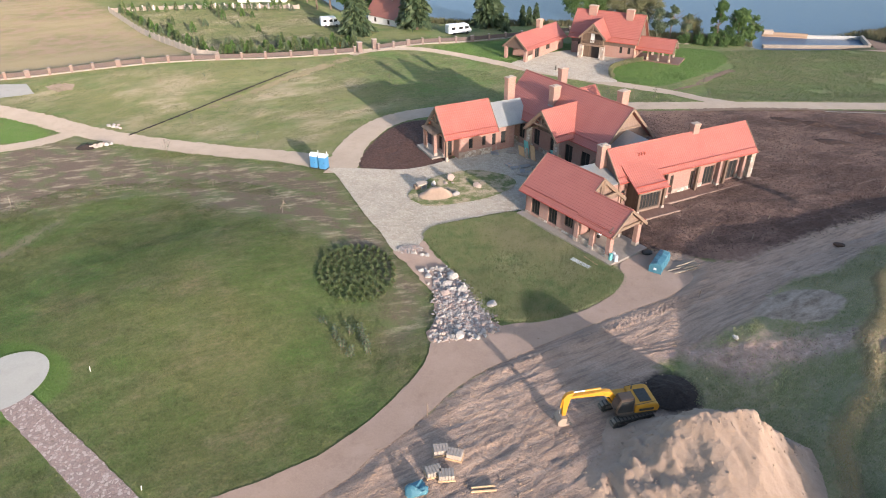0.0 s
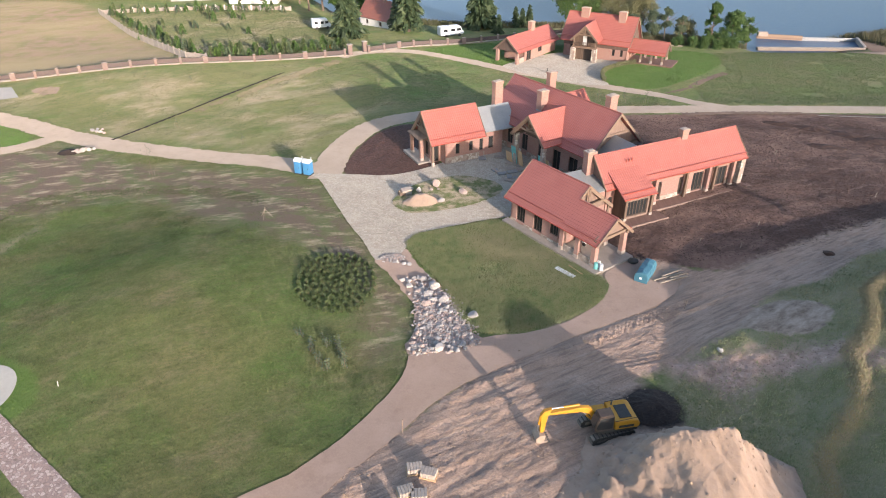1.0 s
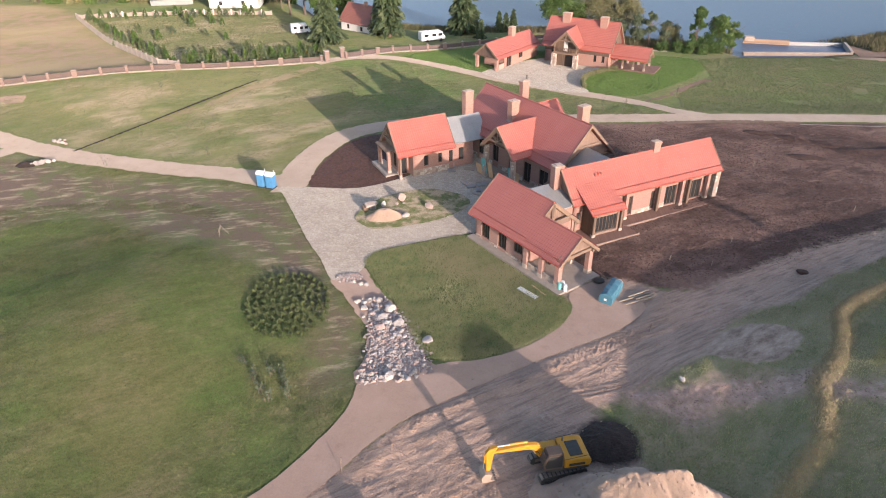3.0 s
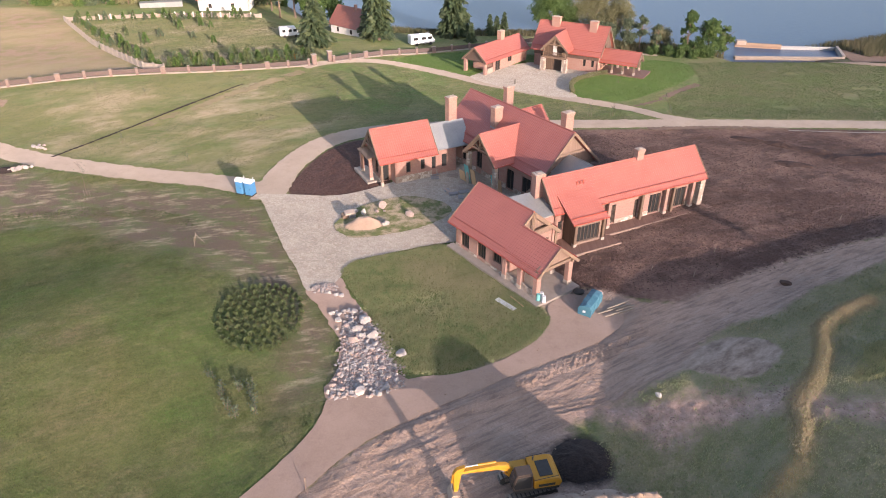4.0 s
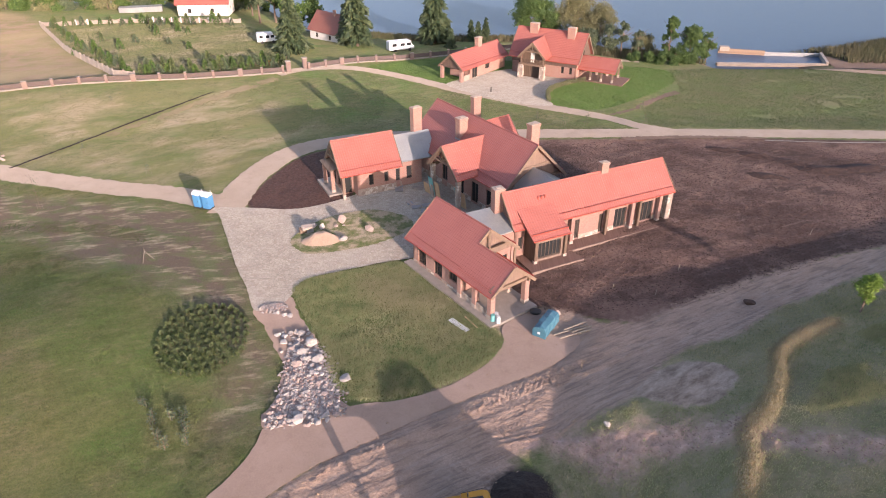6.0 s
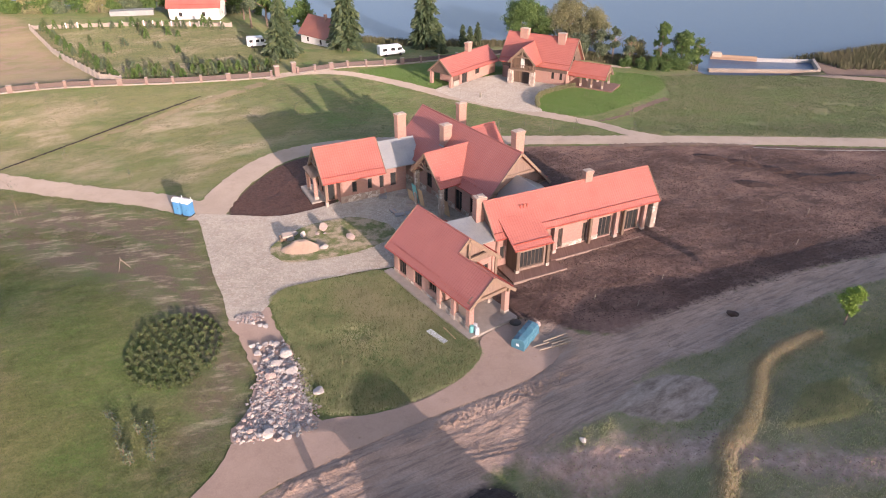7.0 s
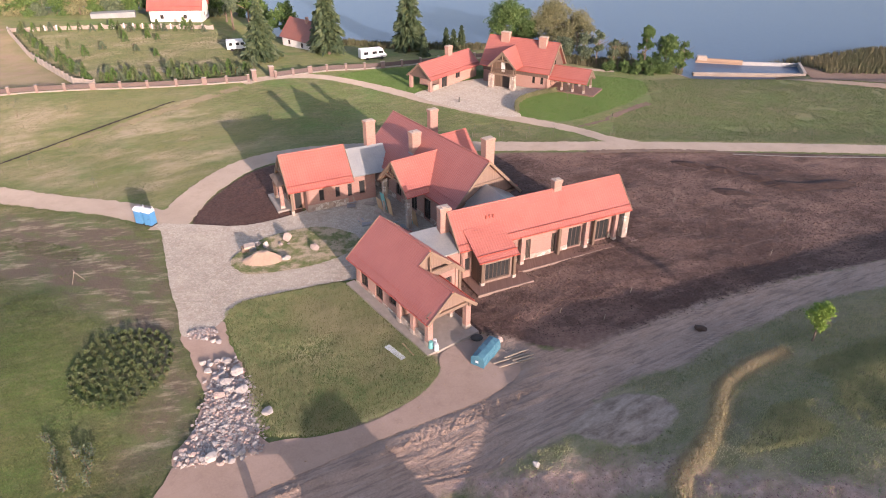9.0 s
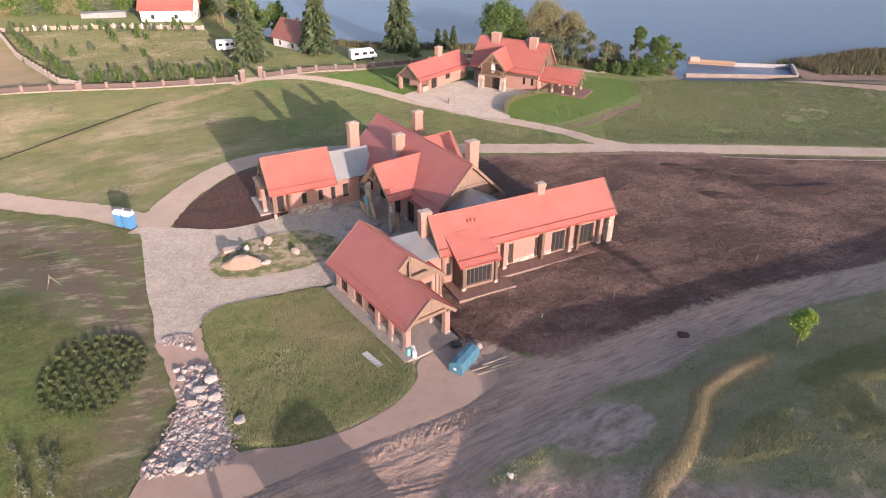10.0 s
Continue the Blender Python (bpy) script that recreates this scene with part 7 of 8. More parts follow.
for k in range(26):
    s, n = rg.uniform(4, 15), rg.uniform(7.4, 11.5)
    p = M(s, n)
    L = rg.uniform(0.5, 1.6)
    bm = bmesh.new()
    box(bm, pose(p[0], p[1], float(land(*p)) + 0.14 + 0.1 * rg.random(), 0, 0, rg.uniform(0, 180)), (L, rg.uniform(0.3, 0.9), rg.uniform(0.06, 0.25)), 0.01)
    solo("loose_slab", bm, rg.choice([CONCRETE, LEAD, PALE_STONE, LEAD]), "paving slabs and rubble waiting before the entrance", "paving slab", "building material at the entrance")

# pallets of stone and a blue drum near the sand
for x, y, a in ((-0.1, 33.0, 10), (0.9, 32.6, -15), (-0.6, 31.1, 20), (0.3, 30.8, 5)):
    z = float(land(x, y)) + 0.08
    pal = thing("stone_pallet", x, y, "pallet of wrapped paving stones on the sand", "pallet", "pallets of paving stone", z)
    bm = bmesh.new()
    box(bm, pose(x, y, z + 0.07, 0, 0, a), (1.2, 0.8, 0.14))
    part("pallet", bm, OSB, pal)
    for k in range(5):
        bm = bmesh.new()
        box(bm, pose(x, y, z + 0.35, 0, 0, a) @ pose(-0.44 + 0.22 * k, 0, 0), (0.2, 0.74, 0.42), 0.015)
        part("stone_slab", bm, PALE_STONE if y > 32 else CONCRETE, pal)
x, y = -1.7, 29.6
drum = thing("blue_tarpaulin_heap", x, y, "crumpled blue tarpaulin over a pallet", "tarpaulin")
bm = bmesh.new()
bmesh.ops.create_icosphere(bm, subdivisions=3, radius=0.7, matrix=Matrix.Translation(at(x, y, 0.35)) @ Matrix.Diagonal((1.2, 0.8, 0.6, 1)))
for v in bm.verts:
    v.co += Vector((0.5, 0.4, 0.7)) * (0.35 * noise.noise(v.co * 1.7) + 0.22 * noise.noise(v.co * 5))
part("cover", bm, TARP, drum)
bm = bmesh.new()
tube(bm, at(2.0, 29.9, 0.15), at(3.6, 30.1, 0.15), 0.09)
solo("timber_beam", bm, OSB, "pale timbers lying on the sand", "timber", "timbers on the sand")
bm = bmesh.new()
tube(bm, at(2.0, 29.6, 0.13), at(3.7, 29.75, 0.13), 0.09)
solo("timber_beam", bm, OSB, "pale timbers lying on the sand", "timber", "timbers on the sand")

# survey stakes and a tripod frame
for x, y, h, m_ in ((-1.2, 36.5, 1.5, BARK), (24.6, 52.3, 1.0, BARK), (33.9, 63.2, 0.7, OSB), (37.5, 67.6, 0.7, OSB), (55.0, 75.2, 0.7, OSB), (29.9, 64.4, 0.6, OSB), (48, 88, 0.8, OSB), (60, 83, 0.7, OSB),
                    (-53, 71, 1.3, OSB), (-47.6, 45.7, 0.5, WHITE), (-28.5, 40.1, 0.5, WHITE), (-20.3, 29.4, 0.4, WHITE)):
    bm = bmesh.new()
    tube(bm, at(x, y, -0.1), at(x, y, h) + Vector((0.08, 0.03, 0)), 0.035, sides=6)
    solo("stake", bm, GREYWOOD if m_ is OSB else m_, "thin wooden marker stake standing in the ground", "stake", "marker stakes")
frame_ = thing("tripod_frame", -19.0, 68.8, "pale timber tripod standing on the lawn", "tripod")
for k in range(3):
    a = 2.1 * k + 0.4
    bm = bmesh.new()
    tube(bm, at(-19.0 + 0.75 * math.cos(a), 68.8 + 0.75 * math.sin(a), 0.0), at(-19.0, 68.8, 1.15), 0.03, sides=6)
    part("leg", bm, GREYWOOD, frame_)
bm = bmesh.new()
tube(bm, at(-19.0, 68.8, 0.9), at(-19.0, 68.8, 1.4), 0.03, sides=6)
part("pole", bm, GREYWOOD, frame_)


# ---- trees, shrubs and grass ----
def blades_mesh(name, P, Hh, W, lean, rng, material, k=1):
    """Triangular blades: P (n,3) feet, Hh heights, W widths; k blades each."""
    n = len(P)
    P = np.repeat(P, k, 0)
    Hh, W = np.repeat(Hh, k), np.repeat(W, k)
    m = n * k
    a = rng.rand(m) * 2 * np.pi
    b = rng.rand(m) * 2 * np.pi
    P = P + np.stack([0.12 * rng.randn(m), 0.12 * rng.randn(m), np.zeros(m)], 1) * (k > 1)
    dx, dy = np.cos(a) * W / 2, np.sin(a) * W / 2
    hh = Hh * (0.6 + 0.6 * rng.rand(m))
    tx, ty = np.cos(b) * lean * hh * rng.rand(m), np.sin(b) * lean * hh * rng.rand(m)
    z = np.zeros(m)
    V = np.stack([P + np.stack([dx, dy, z - 0.03], 1), P - np.stack([dx, dy, z + 0.03], 1), P + np.stack([tx, ty, hh], 1)], 1).reshape(-1, 3)
    me = bpy.data.meshes.new(name)
    me.vertices.add(3 * m)
    me.vertices.foreach_set("co", V.ravel().astype(np.float32))
    me.loops.add(3 * m)
    me.loops.foreach_set("vertex_index", np.arange(3 * m, dtype=np.int32))
    me.polygons.add(m)
    me.polygons.foreach_set("loop_start", np.arange(0, 3 * m, 3, dtype=np.int32))
    me.update()
    me.materials.append(material)
    return me


def grass_material(name, c1, c2, c3, scale=0.35):
    n = Nodes(name, 0.8)
    f = n.noise(scale, 5, rough=0.68)
    c = n.mix(n.ramp(f, 0.35, 0.65), c1, c2)
    c = n.mix(n.ramp(n.noise(0.09, 4), 0.45, 0.65, 0, 0.6), c, c3)
    n.colour(n.mix(n.ramp(n.island(), 0, 1, 0, 0.5), c, c3))
    return n.m


def turf_material(name, k):
    n = Nodes(name, 0.8)
    n.colour(n.mix(n.ramp(n.island(), 0, 1, 0, 0.35), turf(n, k), (0.135 * k, 0.155 * k, 0.055 * k)))
    return n.m


LAWN_GRASS = turf_material("lawn_grass", 0.82)
ARC_GRASS = turf_material("arc_grass", 0.62)
LUSH_GRASS = grass_material("lush_grass", (0.066, 0.137, 0.023), (0.099, 0.173, 0.037), (0.127, 0.179, 0.055))
TALL_GRASS = grass_material("tall_grass", (0.080, 0.125, 0.036), (0.115, 0.150, 0.052), (0.135, 0.145, 0.066))
PLOT_GRASS = grass_material("plot_grass", (0.098, 0.188, 0.055), (0.245, 0.272, 0.128), (0.350, 0.305, 0.195), 0.9)
MEADOW_GRASS = grass_material("meadow_grass", (0.070, 0.105, 0.032), (0.115, 0.125, 0.052), (0.145, 0.135, 0.075))
BANK_GRASS = grass_material("bank_grass", (0.233, 0.280, 0.115), (0.373, 0.363, 0.177), (0.484, 0.419, 0.251), 1.1)
# straw tone with the crest's sunlight put into it
SUNLIT_STRAW = grass_material("sunlit_straw", (0.34, 0.285, 0.185), (0.42, 0.35, 0.235), (0.27, 0.235, 0.14))
REED = grass_material("reeds", (0.075, 0.095, 0.040), (0.115, 0.12, 0.055), (0.17, 0.14, 0.080))

BARE = [curve(ROAD, 3), curve(PLAZA, 3), curve(BED, 3), W_PATH, W_FORK, ARC, N_PATH, curve(COURT, 3), curve(SPOT, 3), curve(SOIL_W, 3), SOIL_E,
        [(-34.0, 36.2), (-32.2, 38.0), (-16, 25.7), (-18.4, 24), (-23.9, 28.5)], disc(-35.3, 39.4, 3.5)]


def sow(name, zone, n, h, w, material, label, seed, k=2, lean=0.5, avoid=BARE, sand=True, clump=0.0, edge=0.0, thin=()):
    rng_ = np.random.RandomState(seed)
    xs, ys = [p[0] for p in zone], [p[1] for p in zone]
    x, y = rng_.uniform(min(xs), max(xs), n * 3), rng_.uniform(min(ys), max(ys), n * 3)
    ok = inside(zone, x, y) > edge
    for poly in avoid:
        ok &= inside(poly, x, y) < -0.05
    if sand:
        ok &= inside(curve(SAND, 3), x, y) + 0.8 * (value_noise(x, y, 0.6, 2) - 0.5) < -0.1
    for poly, share, soft in thin:
        deep = np.clip((inside(poly, x, y) + 2 * soft * (value_noise(x, y, 0.3, seed + 9, 3) - 0.5)) / soft + 0.5, 0, 1)
        ok &= rng_.rand(len(x)) > deep * (1 - share * 2 * value_noise(x, y, 0.55, seed + 6, 3))
    if clump:
        ok &= value_noise(x, y, 0.28, seed, 3) > clump
    x, y = x[ok][:n], y[ok][:n]
    P = np.stack([x, y, soil(x, y)], 1)
    hh = h[0] + (h[1] - h[0]) * value_noise(x, y, 0.4, seed + 1, 3)
    me = blades_mesh(name, P, hh, np.full(len(x), w), lean, rng_, material, k)
    return tagged(new(name, me), label, "grass", kind="stuff")


worn_line = curve(WORN, 3)
sow("grass", [(-75, 26), (-14, 26), (0, 40), (0, 62), (-15, 82), (-40, 88), (-75, 96)], 170000, (0.06, 0.15), 0.07, LAWN_GRASS, "short patchy lawn grass", 1, 2, 0.9, avoid=BARE + [curve(RING, 3), curve(GREEN_W, 3)], thin=[(worn_line, 0.05, 2.2), (curve(BROWN_W, 3), 0.07, 1.5), (LANE, 0.1, 0.6)])
sow("grass", [(-75, 26), (-14, 26), (0, 40), (0, 62), (-15, 82), (-40, 88), (-75, 96)], 13000, (0.08, 0.18), 0.075, ARC_GRASS, "darker tufts scattered over the lawn", 31, 3, 0.6, clump=0.44, avoid=BARE + [curve(RING, 3), curve(GREEN_W, 3)], thin=[(worn_line, 0.2, 2.0)])
sow("grass", ARC_BAND, 4500, (0.07, 0.17), 0.08, ARC_GRASS, "arc of longer dark green grass across the lawn", 15, 3, 0.6)
sow("grass", [(-85, 100), (-50, 92), (-30, 89), (-18, 87), (-12, 103), (2, 107), (40, 110), (38, 116), (22, 125), (8, 136), (-4, 142), (-16, 139), (-34, 133), (-60, 126), (-85, 119)], 40000, (0.05, 0.12), 0.09, MEADOW_GRASS, "dry yellow-green meadow grass", 16, 2, 0.9, clump=0.42, avoid=BARE + [TRENCH])
sow("grass", GARDEN, 24000, (0.08, 0.18), 0.13, MEADOW_GRASS, "yellowish garden grass behind the fence", 17, 2, 0.8)
sow("grass", [(46, 111), (140, 108), (140, 148), (75, 151), (60, 148), (58, 134), (48, 122)], 60000, (0.08, 0.18), 0.11, TALL_GRASS, "green grass sloping to the lake", 18, 2, 0.8, clump=0.25)
sow("grass", curve(LUSH, 3), 22000, (0.06, 0.14), 0.13, LUSH_GRASS, "bright watered lawn round the farther villa", 20, 2, 0.9)
sow("grass", curve(RING, 3), 3000, (0.05, 0.12), 0.09, LUSH_GRASS, "bright lawn ring round the concrete pad", 21, 2, 0.9)
sow("grass", curve(GREEN_W, 3), 5000, (0.05, 0.12), 0.10, LUSH_GRASS, "bright watered lawn beside the gravel track", 22, 2, 0.9)
sow("grass", curve(PLOT, 3), 40000, (0.12, 0.32), 0.06, PLOT_GRASS, "uncut tall grass on the plot by the garage", 2, 3, 0.5, avoid=[], thin=[(disc(7.5, 58, 2.5), 0.4, 2.0)])
sow("grass", [(19, 34), (30, 28), (75, 28), (110, 84), (66, 69.5), (46, 62), (36, 55), (27, 49), (20, 41)], 70000, (0.07, 0.20), 0.07, BANK_GRASS, "rough bank grass beside the sandy track", 3, 3, 0.6, clump=0.22, thin=[(curve(RUBBLE_A, 3), 0.25, 1.0), (curve(RUBBLE_B, 3), 0.25, 0.8)])
sow("grass", [(38, 43), (52, 45.5), (66, 52), (70, 60), (58, 58), (47, 53)], 14000, (0.14, 0.34), 0.06, BANK_GRASS, "taller tufts on the bank", 19, 4, 0.6, clump=0.5)
sow("weeds", [(19, 34), (30, 28), (75, 28), (110, 84), (66, 69.5), (46, 62), (36, 55), (27, 49), (20, 41)], 11000, (0.10, 0.26), 0.075, PLOT_GRASS, "darker rank weeds among the bank grass", 33, 3, 0.7, clump=0.43, avoid=BARE + [LIT_CREST], thin=[(curve(RUBBLE_A, 3), 0.2, 1.0), (curve(RUBBLE_B, 3), 0.2, 0.8)])
sow("grass", LIT_CREST, 20000, (0.10, 0.26), 0.055, SUNLIT_STRAW, "band of straw-coloured grass on the bank, sunlight put into its colour", 6, 3, 0.7, avoid=[], sand=False, edge=-0.15, thin=[([(25, 29), (25, 37), (33, 37), (33, 29)], 0.5, 1.0), (curve(RUBBLE_B, 3), 0.1, 0.6)])
sow("grass", curve(ISLAND, 3), 2600, (0.12, 0.35), 0.06, TALL_GRASS, "sparse grass on the forecourt island", 8, 3, 0.6, avoid=[], clump=0.45)
sow("reeds", [(80, 169.5), (101, 166.5), (104, 158), (160, 156), (160, 196), (112, 182), (90, 178)], 9000, (0.9, 2.0), 0.22, REED, "tall tan and green reeds on the shore", 10, 3, 0.35, avoid=[], sand=False)
sow("reeds", [(44, 164), (56, 158), (72, 158), (74, 166), (58, 172), (46, 176)], 2600, (0.6, 1.6), 0.2, REED, "tall tan and green reeds on the shore", 11, 3, 0.35, avoid=[], sand=False)
sow("reeds", [(-8, 180), (8, 178), (30, 178), (45, 176), (45, 184), (25, 186), (0, 187), (-10, 187)], 2600, (0.6, 1.5), 0.25, REED, "shore reeds behind the villas", 12, 3, 0.35, avoid=[], sand=False)


def leaf_tris(centres, size, rng_, droop=0.0, out=None):
    """Triangles round centres (n,3), in random turns."""
    n = len(centres)
    a = rng_.randn(n, 3)
    a /= np.linalg.norm(a, axis=1)[:, None]
    b = np.cross(a, rng_.randn(n, 3))
    b /= np.linalg.norm(b, axis=1)[:, None]
    if out is not None:
        a = out + 0.45 * a
        a /= np.linalg.norm(a, axis=1)[:, None]
        b = np.cross(a, b)
        b /= np.linalg.norm(b, axis=1)[:, None]
    s = size * (0.6 + 0.8 * rng_.rand(n))[:, None]
    V = np.stack([centres + a * s, centres - a * s * 0.4 + b * s * 0.55, centres - a * s * 0.4 - b * s * 0.55], 1)
    V[:, 0, 2] -= droop * s[:, 0]
    return V.reshape(-1, 3)


def tri_object(name, V, material, parent):
    n = len(V) // 3
    me = bpy.data.meshes.new(name)
    me.vertices.add(3 * n)
    me.vertices.foreach_set("co", np.asarray(V, np.float32).ravel())
    me.loops.add(3 * n)
    me.loops.foreach_set("vertex_index", np.arange(3 * n, dtype=np.int32))
    me.polygons.add(n)
    me.polygons.foreach_set("loop_start", np.arange(0, 3 * n, 3, dtype=np.int32))
    me.update()
    me.materials.append(material)
    ob = new(name, me)
    ob.parent = parent
    return ob


def trunk_part(parent, h, r, limbs, seed, name="trunk"):
    rg_ = random.Random(seed)
    bm = bmesh.new()
    p, rr = Vector((0, 0, -0.3)), r
    for k in range(5):
        q = Vector((rg_.uniform(-0.03, 0.03) * h, rg_.uniform(-0.03, 0.03) * h, h * (k + 1) / 5))
        q.x, q.y = p.x * 0.6 + q.x * 0.6, p.y * 0.6 + q.y * 0.6
        tube(bm, p, q, rr, rr * 0.8, 7)
        p, rr = q, rr * 0.8
    for k in range(limbs):
        a, z = rg_.uniform(0, 6.28), h * rg_.uniform(0.4, 0.9)
        s = Vector((0, 0, z))
        e = s + Vector((math.cos(a), math.sin(a), rg_.uniform(0.4, 1.0))) * h * rg_.uniform(0.2, 0.4)
        tube(bm, s, e, r * 0.4, r * 0.12, 5)
    me = bpy.data.meshes.new(name)
    bm.to_mesh(me)
    bm.free()
    me.materials.append(BARK)
    ob = new(name, me)
    ob.parent = parent
    return ob


def spruce(x, y, h, r, seed, label, material=None, bare=0.08, dense=1.0, category="spruce", group=""):
    rng_ = np.random.RandomState(seed)
    t = new("tree")
    t.location = at(x, y)
    tagged(t, label, category, group)
    trunk_part(t, h * 0.97, 0.018 * h + 0.04, 0, seed)
    cs, outs = [], []
    levels = int(22 * dense)
    for i in range(levels):
        f = bare + (1 - bare) * (i + rng_.rand() * 0.6) / levels
        R = r * (1 - f) ** 0.85 * (0.8 + 0.4 * rng_.rand()) + 0.08
        for b in range(int(5 + 8 * (1 - f))):
            a = rng_.rand() * 6.283
            L = R * (0.65 + 0.45 * rng_.rand())
            m = int(6 + 9 * (1 - f))
            s = np.linspace(0.15, 1, m)
            base = np.stack([np.cos(a) * s * L, np.sin(a) * s * L, f * h + 0.10 * L * s - 0.38 * L * s ** 2], 1)
            for _ in range(2):
                cs.append(base + rng_.randn(m, 3) * np.array([0.10, 0.10, 0.07]) * (0.4 + 0.1 * h))
                outs.append(np.repeat([[math.cos(a), math.sin(a), -0.35]], m, 0))
    V = leaf_tris(np.concatenate(cs), 0.24 + 0.028 * h, rng_, 0.25, np.concatenate(outs))
    tri_object("crown", V, material or SPRUCE, t)
    return t


def broadleaf(x, y, h, r, seed, label, material=None, n=2600, size=0.30,  trunk=0.3, category="tree", group="", blobs=13):
    rng_ = np.random.RandomState(seed)
    t = new("tree")
    t.location = at(x, y)
    tagged(t, label, category, group)
    trunk_part(t, h * 0.75, 0.02 * h + 0.03, 7, seed)
    cs, outs = [], []
    for b in range(blobs):
        a, q = rng_.rand() * 6.283, math.sqrt(rng_.rand())
        f = trunk + (0.93 - trunk) * rng_.rand()
        lim = r * math.sin(math.pi * min(1, max(0.12, (f - trunk + 0.15) / (1.12 - trunk)))) ** 0.6
        c = np.array([math.cos(a) * q * lim * 0.75, math.sin(a) * q * lim * 0.75, f * h])
        br = r * (0.34 + 0.26 * rng_.rand())
        m = int(3.2 * n) // blobs
        d = rng_.randn(m, 3)
        d /= np.linalg.norm(d, axis=1)[:, None]
        rad = br * (0.55 + 0.55 * rng_.rand(m)) * (0.8 + 0.4 * np.sin(d[:, 0] * 5 + b) * np.cos(d[:, 2] * 4))
        cs.append(c + d * rad[:, None] * np.array([1, 1, 0.8]))
        outs.append(d)
    V = leaf_tris(np.concatenate(cs), size * 0.85, rng_)
    tri_object("crown", V, material or LEAF, t)
    return t


# tall trees by the lake
spruce(-21.3, 159.2, 12.5, 4.4, 21, "broad green spruce behind the fence", bare=0.03, dense=1.7)
spruce(-7.6, 166.2, 17.5, 3.9, 22, "tall thin-crowned spruce by the cottage", bare=0.12, dense=1.5)
spruce(-10.6, 168.8, 9.0, 2.2, 23, "grey-green spruce beside the cottage", GREY_LEAF, bare=0.05)
spruce(10.3, 175.5, 18.0, 4.4, 24, "tall dark spruce on the shore", bare=0.06, dense=1.7)
for k, (x, y, h) in enumerate(((14.3, 168.0, 4.6), (19.4, 178.5, 5.2), (21.2, 179.6, 4.8), (23.2, 181.0, 5.6))):
    spruce(x, y, h, 1.2, 30 + k, "small dark spruce on the shore", bare=0.02, dense=0.7, group="small spruces on the shore")
broadleaf(33.8, 178.5, 11.5, 4.8, 41, "round dark green tree behind the farther villa", n=6000, size=0.24, blobs=22)
broadleaf(38.5, 182.0, 9.5, 4.0, 42, "dark green tree behind the farther villa", n=4500, size=0.24, blobs=18)
broadleaf(45.5, 181.5, 12.0, 5.6, 43, "yellowish willow behind the farther villa", WILLOW, n=8000, size=0.2, blobs=26)
broadleaf(52.0, 180.0, 10.0, 4.6, 44, "yellowish willow behind the farther villa", WILLOW, n=6000, size=0.2, blobs=22)
for k, (x, y, h, r_, m_) in enumerate(((50.5, 163.5, 7.0, 2.3, GREY_LEAF), (53.2, 162.0, 8.0, 1.5, GREY_LEAF), (56.6, 161.0, 7.6, 1.3, GREY_LEAF), (46.5, 166, 5.5, 2.5, GREY_LEAF), (58.6, 164.5, 4.8, 2.6, WILLOW))):
    broadleaf(x, y, h, r_, 50 + k, "thin grey-green lakeside tree", m_, n=1300, size=0.26, group="thin lakeside trees")
broadleaf(62.6, 157.8, 9.6, 2.2, 61, "slender green tree on the lake shore", n=4500, size=0.22, trunk=0.12, blobs=18)
broadleaf(66.6, 156.2, 8.8, 3.1, 62, "full green tree on the lake shore", n=6000, size=0.22, trunk=0.08, blobs=20)
broadleaf(72.3, 160.5, 7.2, 1.9, 63, "thin green tree on the lake shore", n=1300, size=0.26, trunk=0.25)
for k, (x, y, h) in enumerate(((57.8, 155.6, 2.2), (60.2, 154.6, 2.6), (63.0, 153.8, 1.9), (55.0, 157.4, 2.0))):
    broadleaf(x, y, h, 1.6, 70 + k, "low green shrub on the lake shore", n=700, size=0.22, trunk=0.02, category="shrub", group="shrubs on the lake shore")
# trees round the far gardens
for k, (x, y, h, r_, m_) in enumerate(((-22.6, 188, 8.5, 4.0, LEAF), (-36.4, 191, 14, 2.6, GREY_LEAF), (-33.6, 197, 15, 2.6, LEAF), (-29, 193, 9, 3.5, LEAF), (-41, 201, 12, 4.0, LEAF),
                                        (-64, 212, 9, 5.0, LEAF), (-73, 214, 9, 5.0, LEAF), (-82, 212, 9, 5.0, WILLOW), (-92, 210, 9, 5.0, LEAF), (-102, 208, 10, 5.5, LEAF), (-114, 208, 9, 5.0, WILLOW), (-126, 210, 10, 6.0, LEAF))):
    broadleaf(x, y, h, r_, 80 + k, "green tree at the edge of a far garden", m_, n=2000, size=0.42, group="trees round the far gardens")
rg = random.Random(41)
for k, (x, y) in enumerate(((-108, 206), (-102, 205.4), (-97.2, 206.4), (-93.8, 206.7), (-88.0, 208), (-84.5, 208.1), (-81.0, 210.7), (-76.3, 210.9), (-71.9, 212.7), (-66, 214), (-48, 211), (-44.6, 210.8), (-41.2, 216))):
    broadleaf(x, y, rg.uniform(4.5, 8.5), rg.uniform(3.0, 4.4), 120 + k, "dense leafy tree in the belt behind the gardens", (LEAF, WILLOW, LEAF, GREY_LEAF)[k % 4], n=1800, size=0.42, trunk=0.04, group="belt of trees behind the gardens")
spruce(-53, 213, 13, 3.6, 95, "dark spruce behind the white house", dense=1.2)
spruce(-59, 216, 13, 3.6, 96, "dark spruce behind the white house", dense=1.2)
# bright young tree on the bank
broadleaf(50.2, 57.0, 3.9, 1.15, 99, "small bright green tree on the bank", FRESH, n=2600, size=0.11, trunk=0.2, blobs=14)


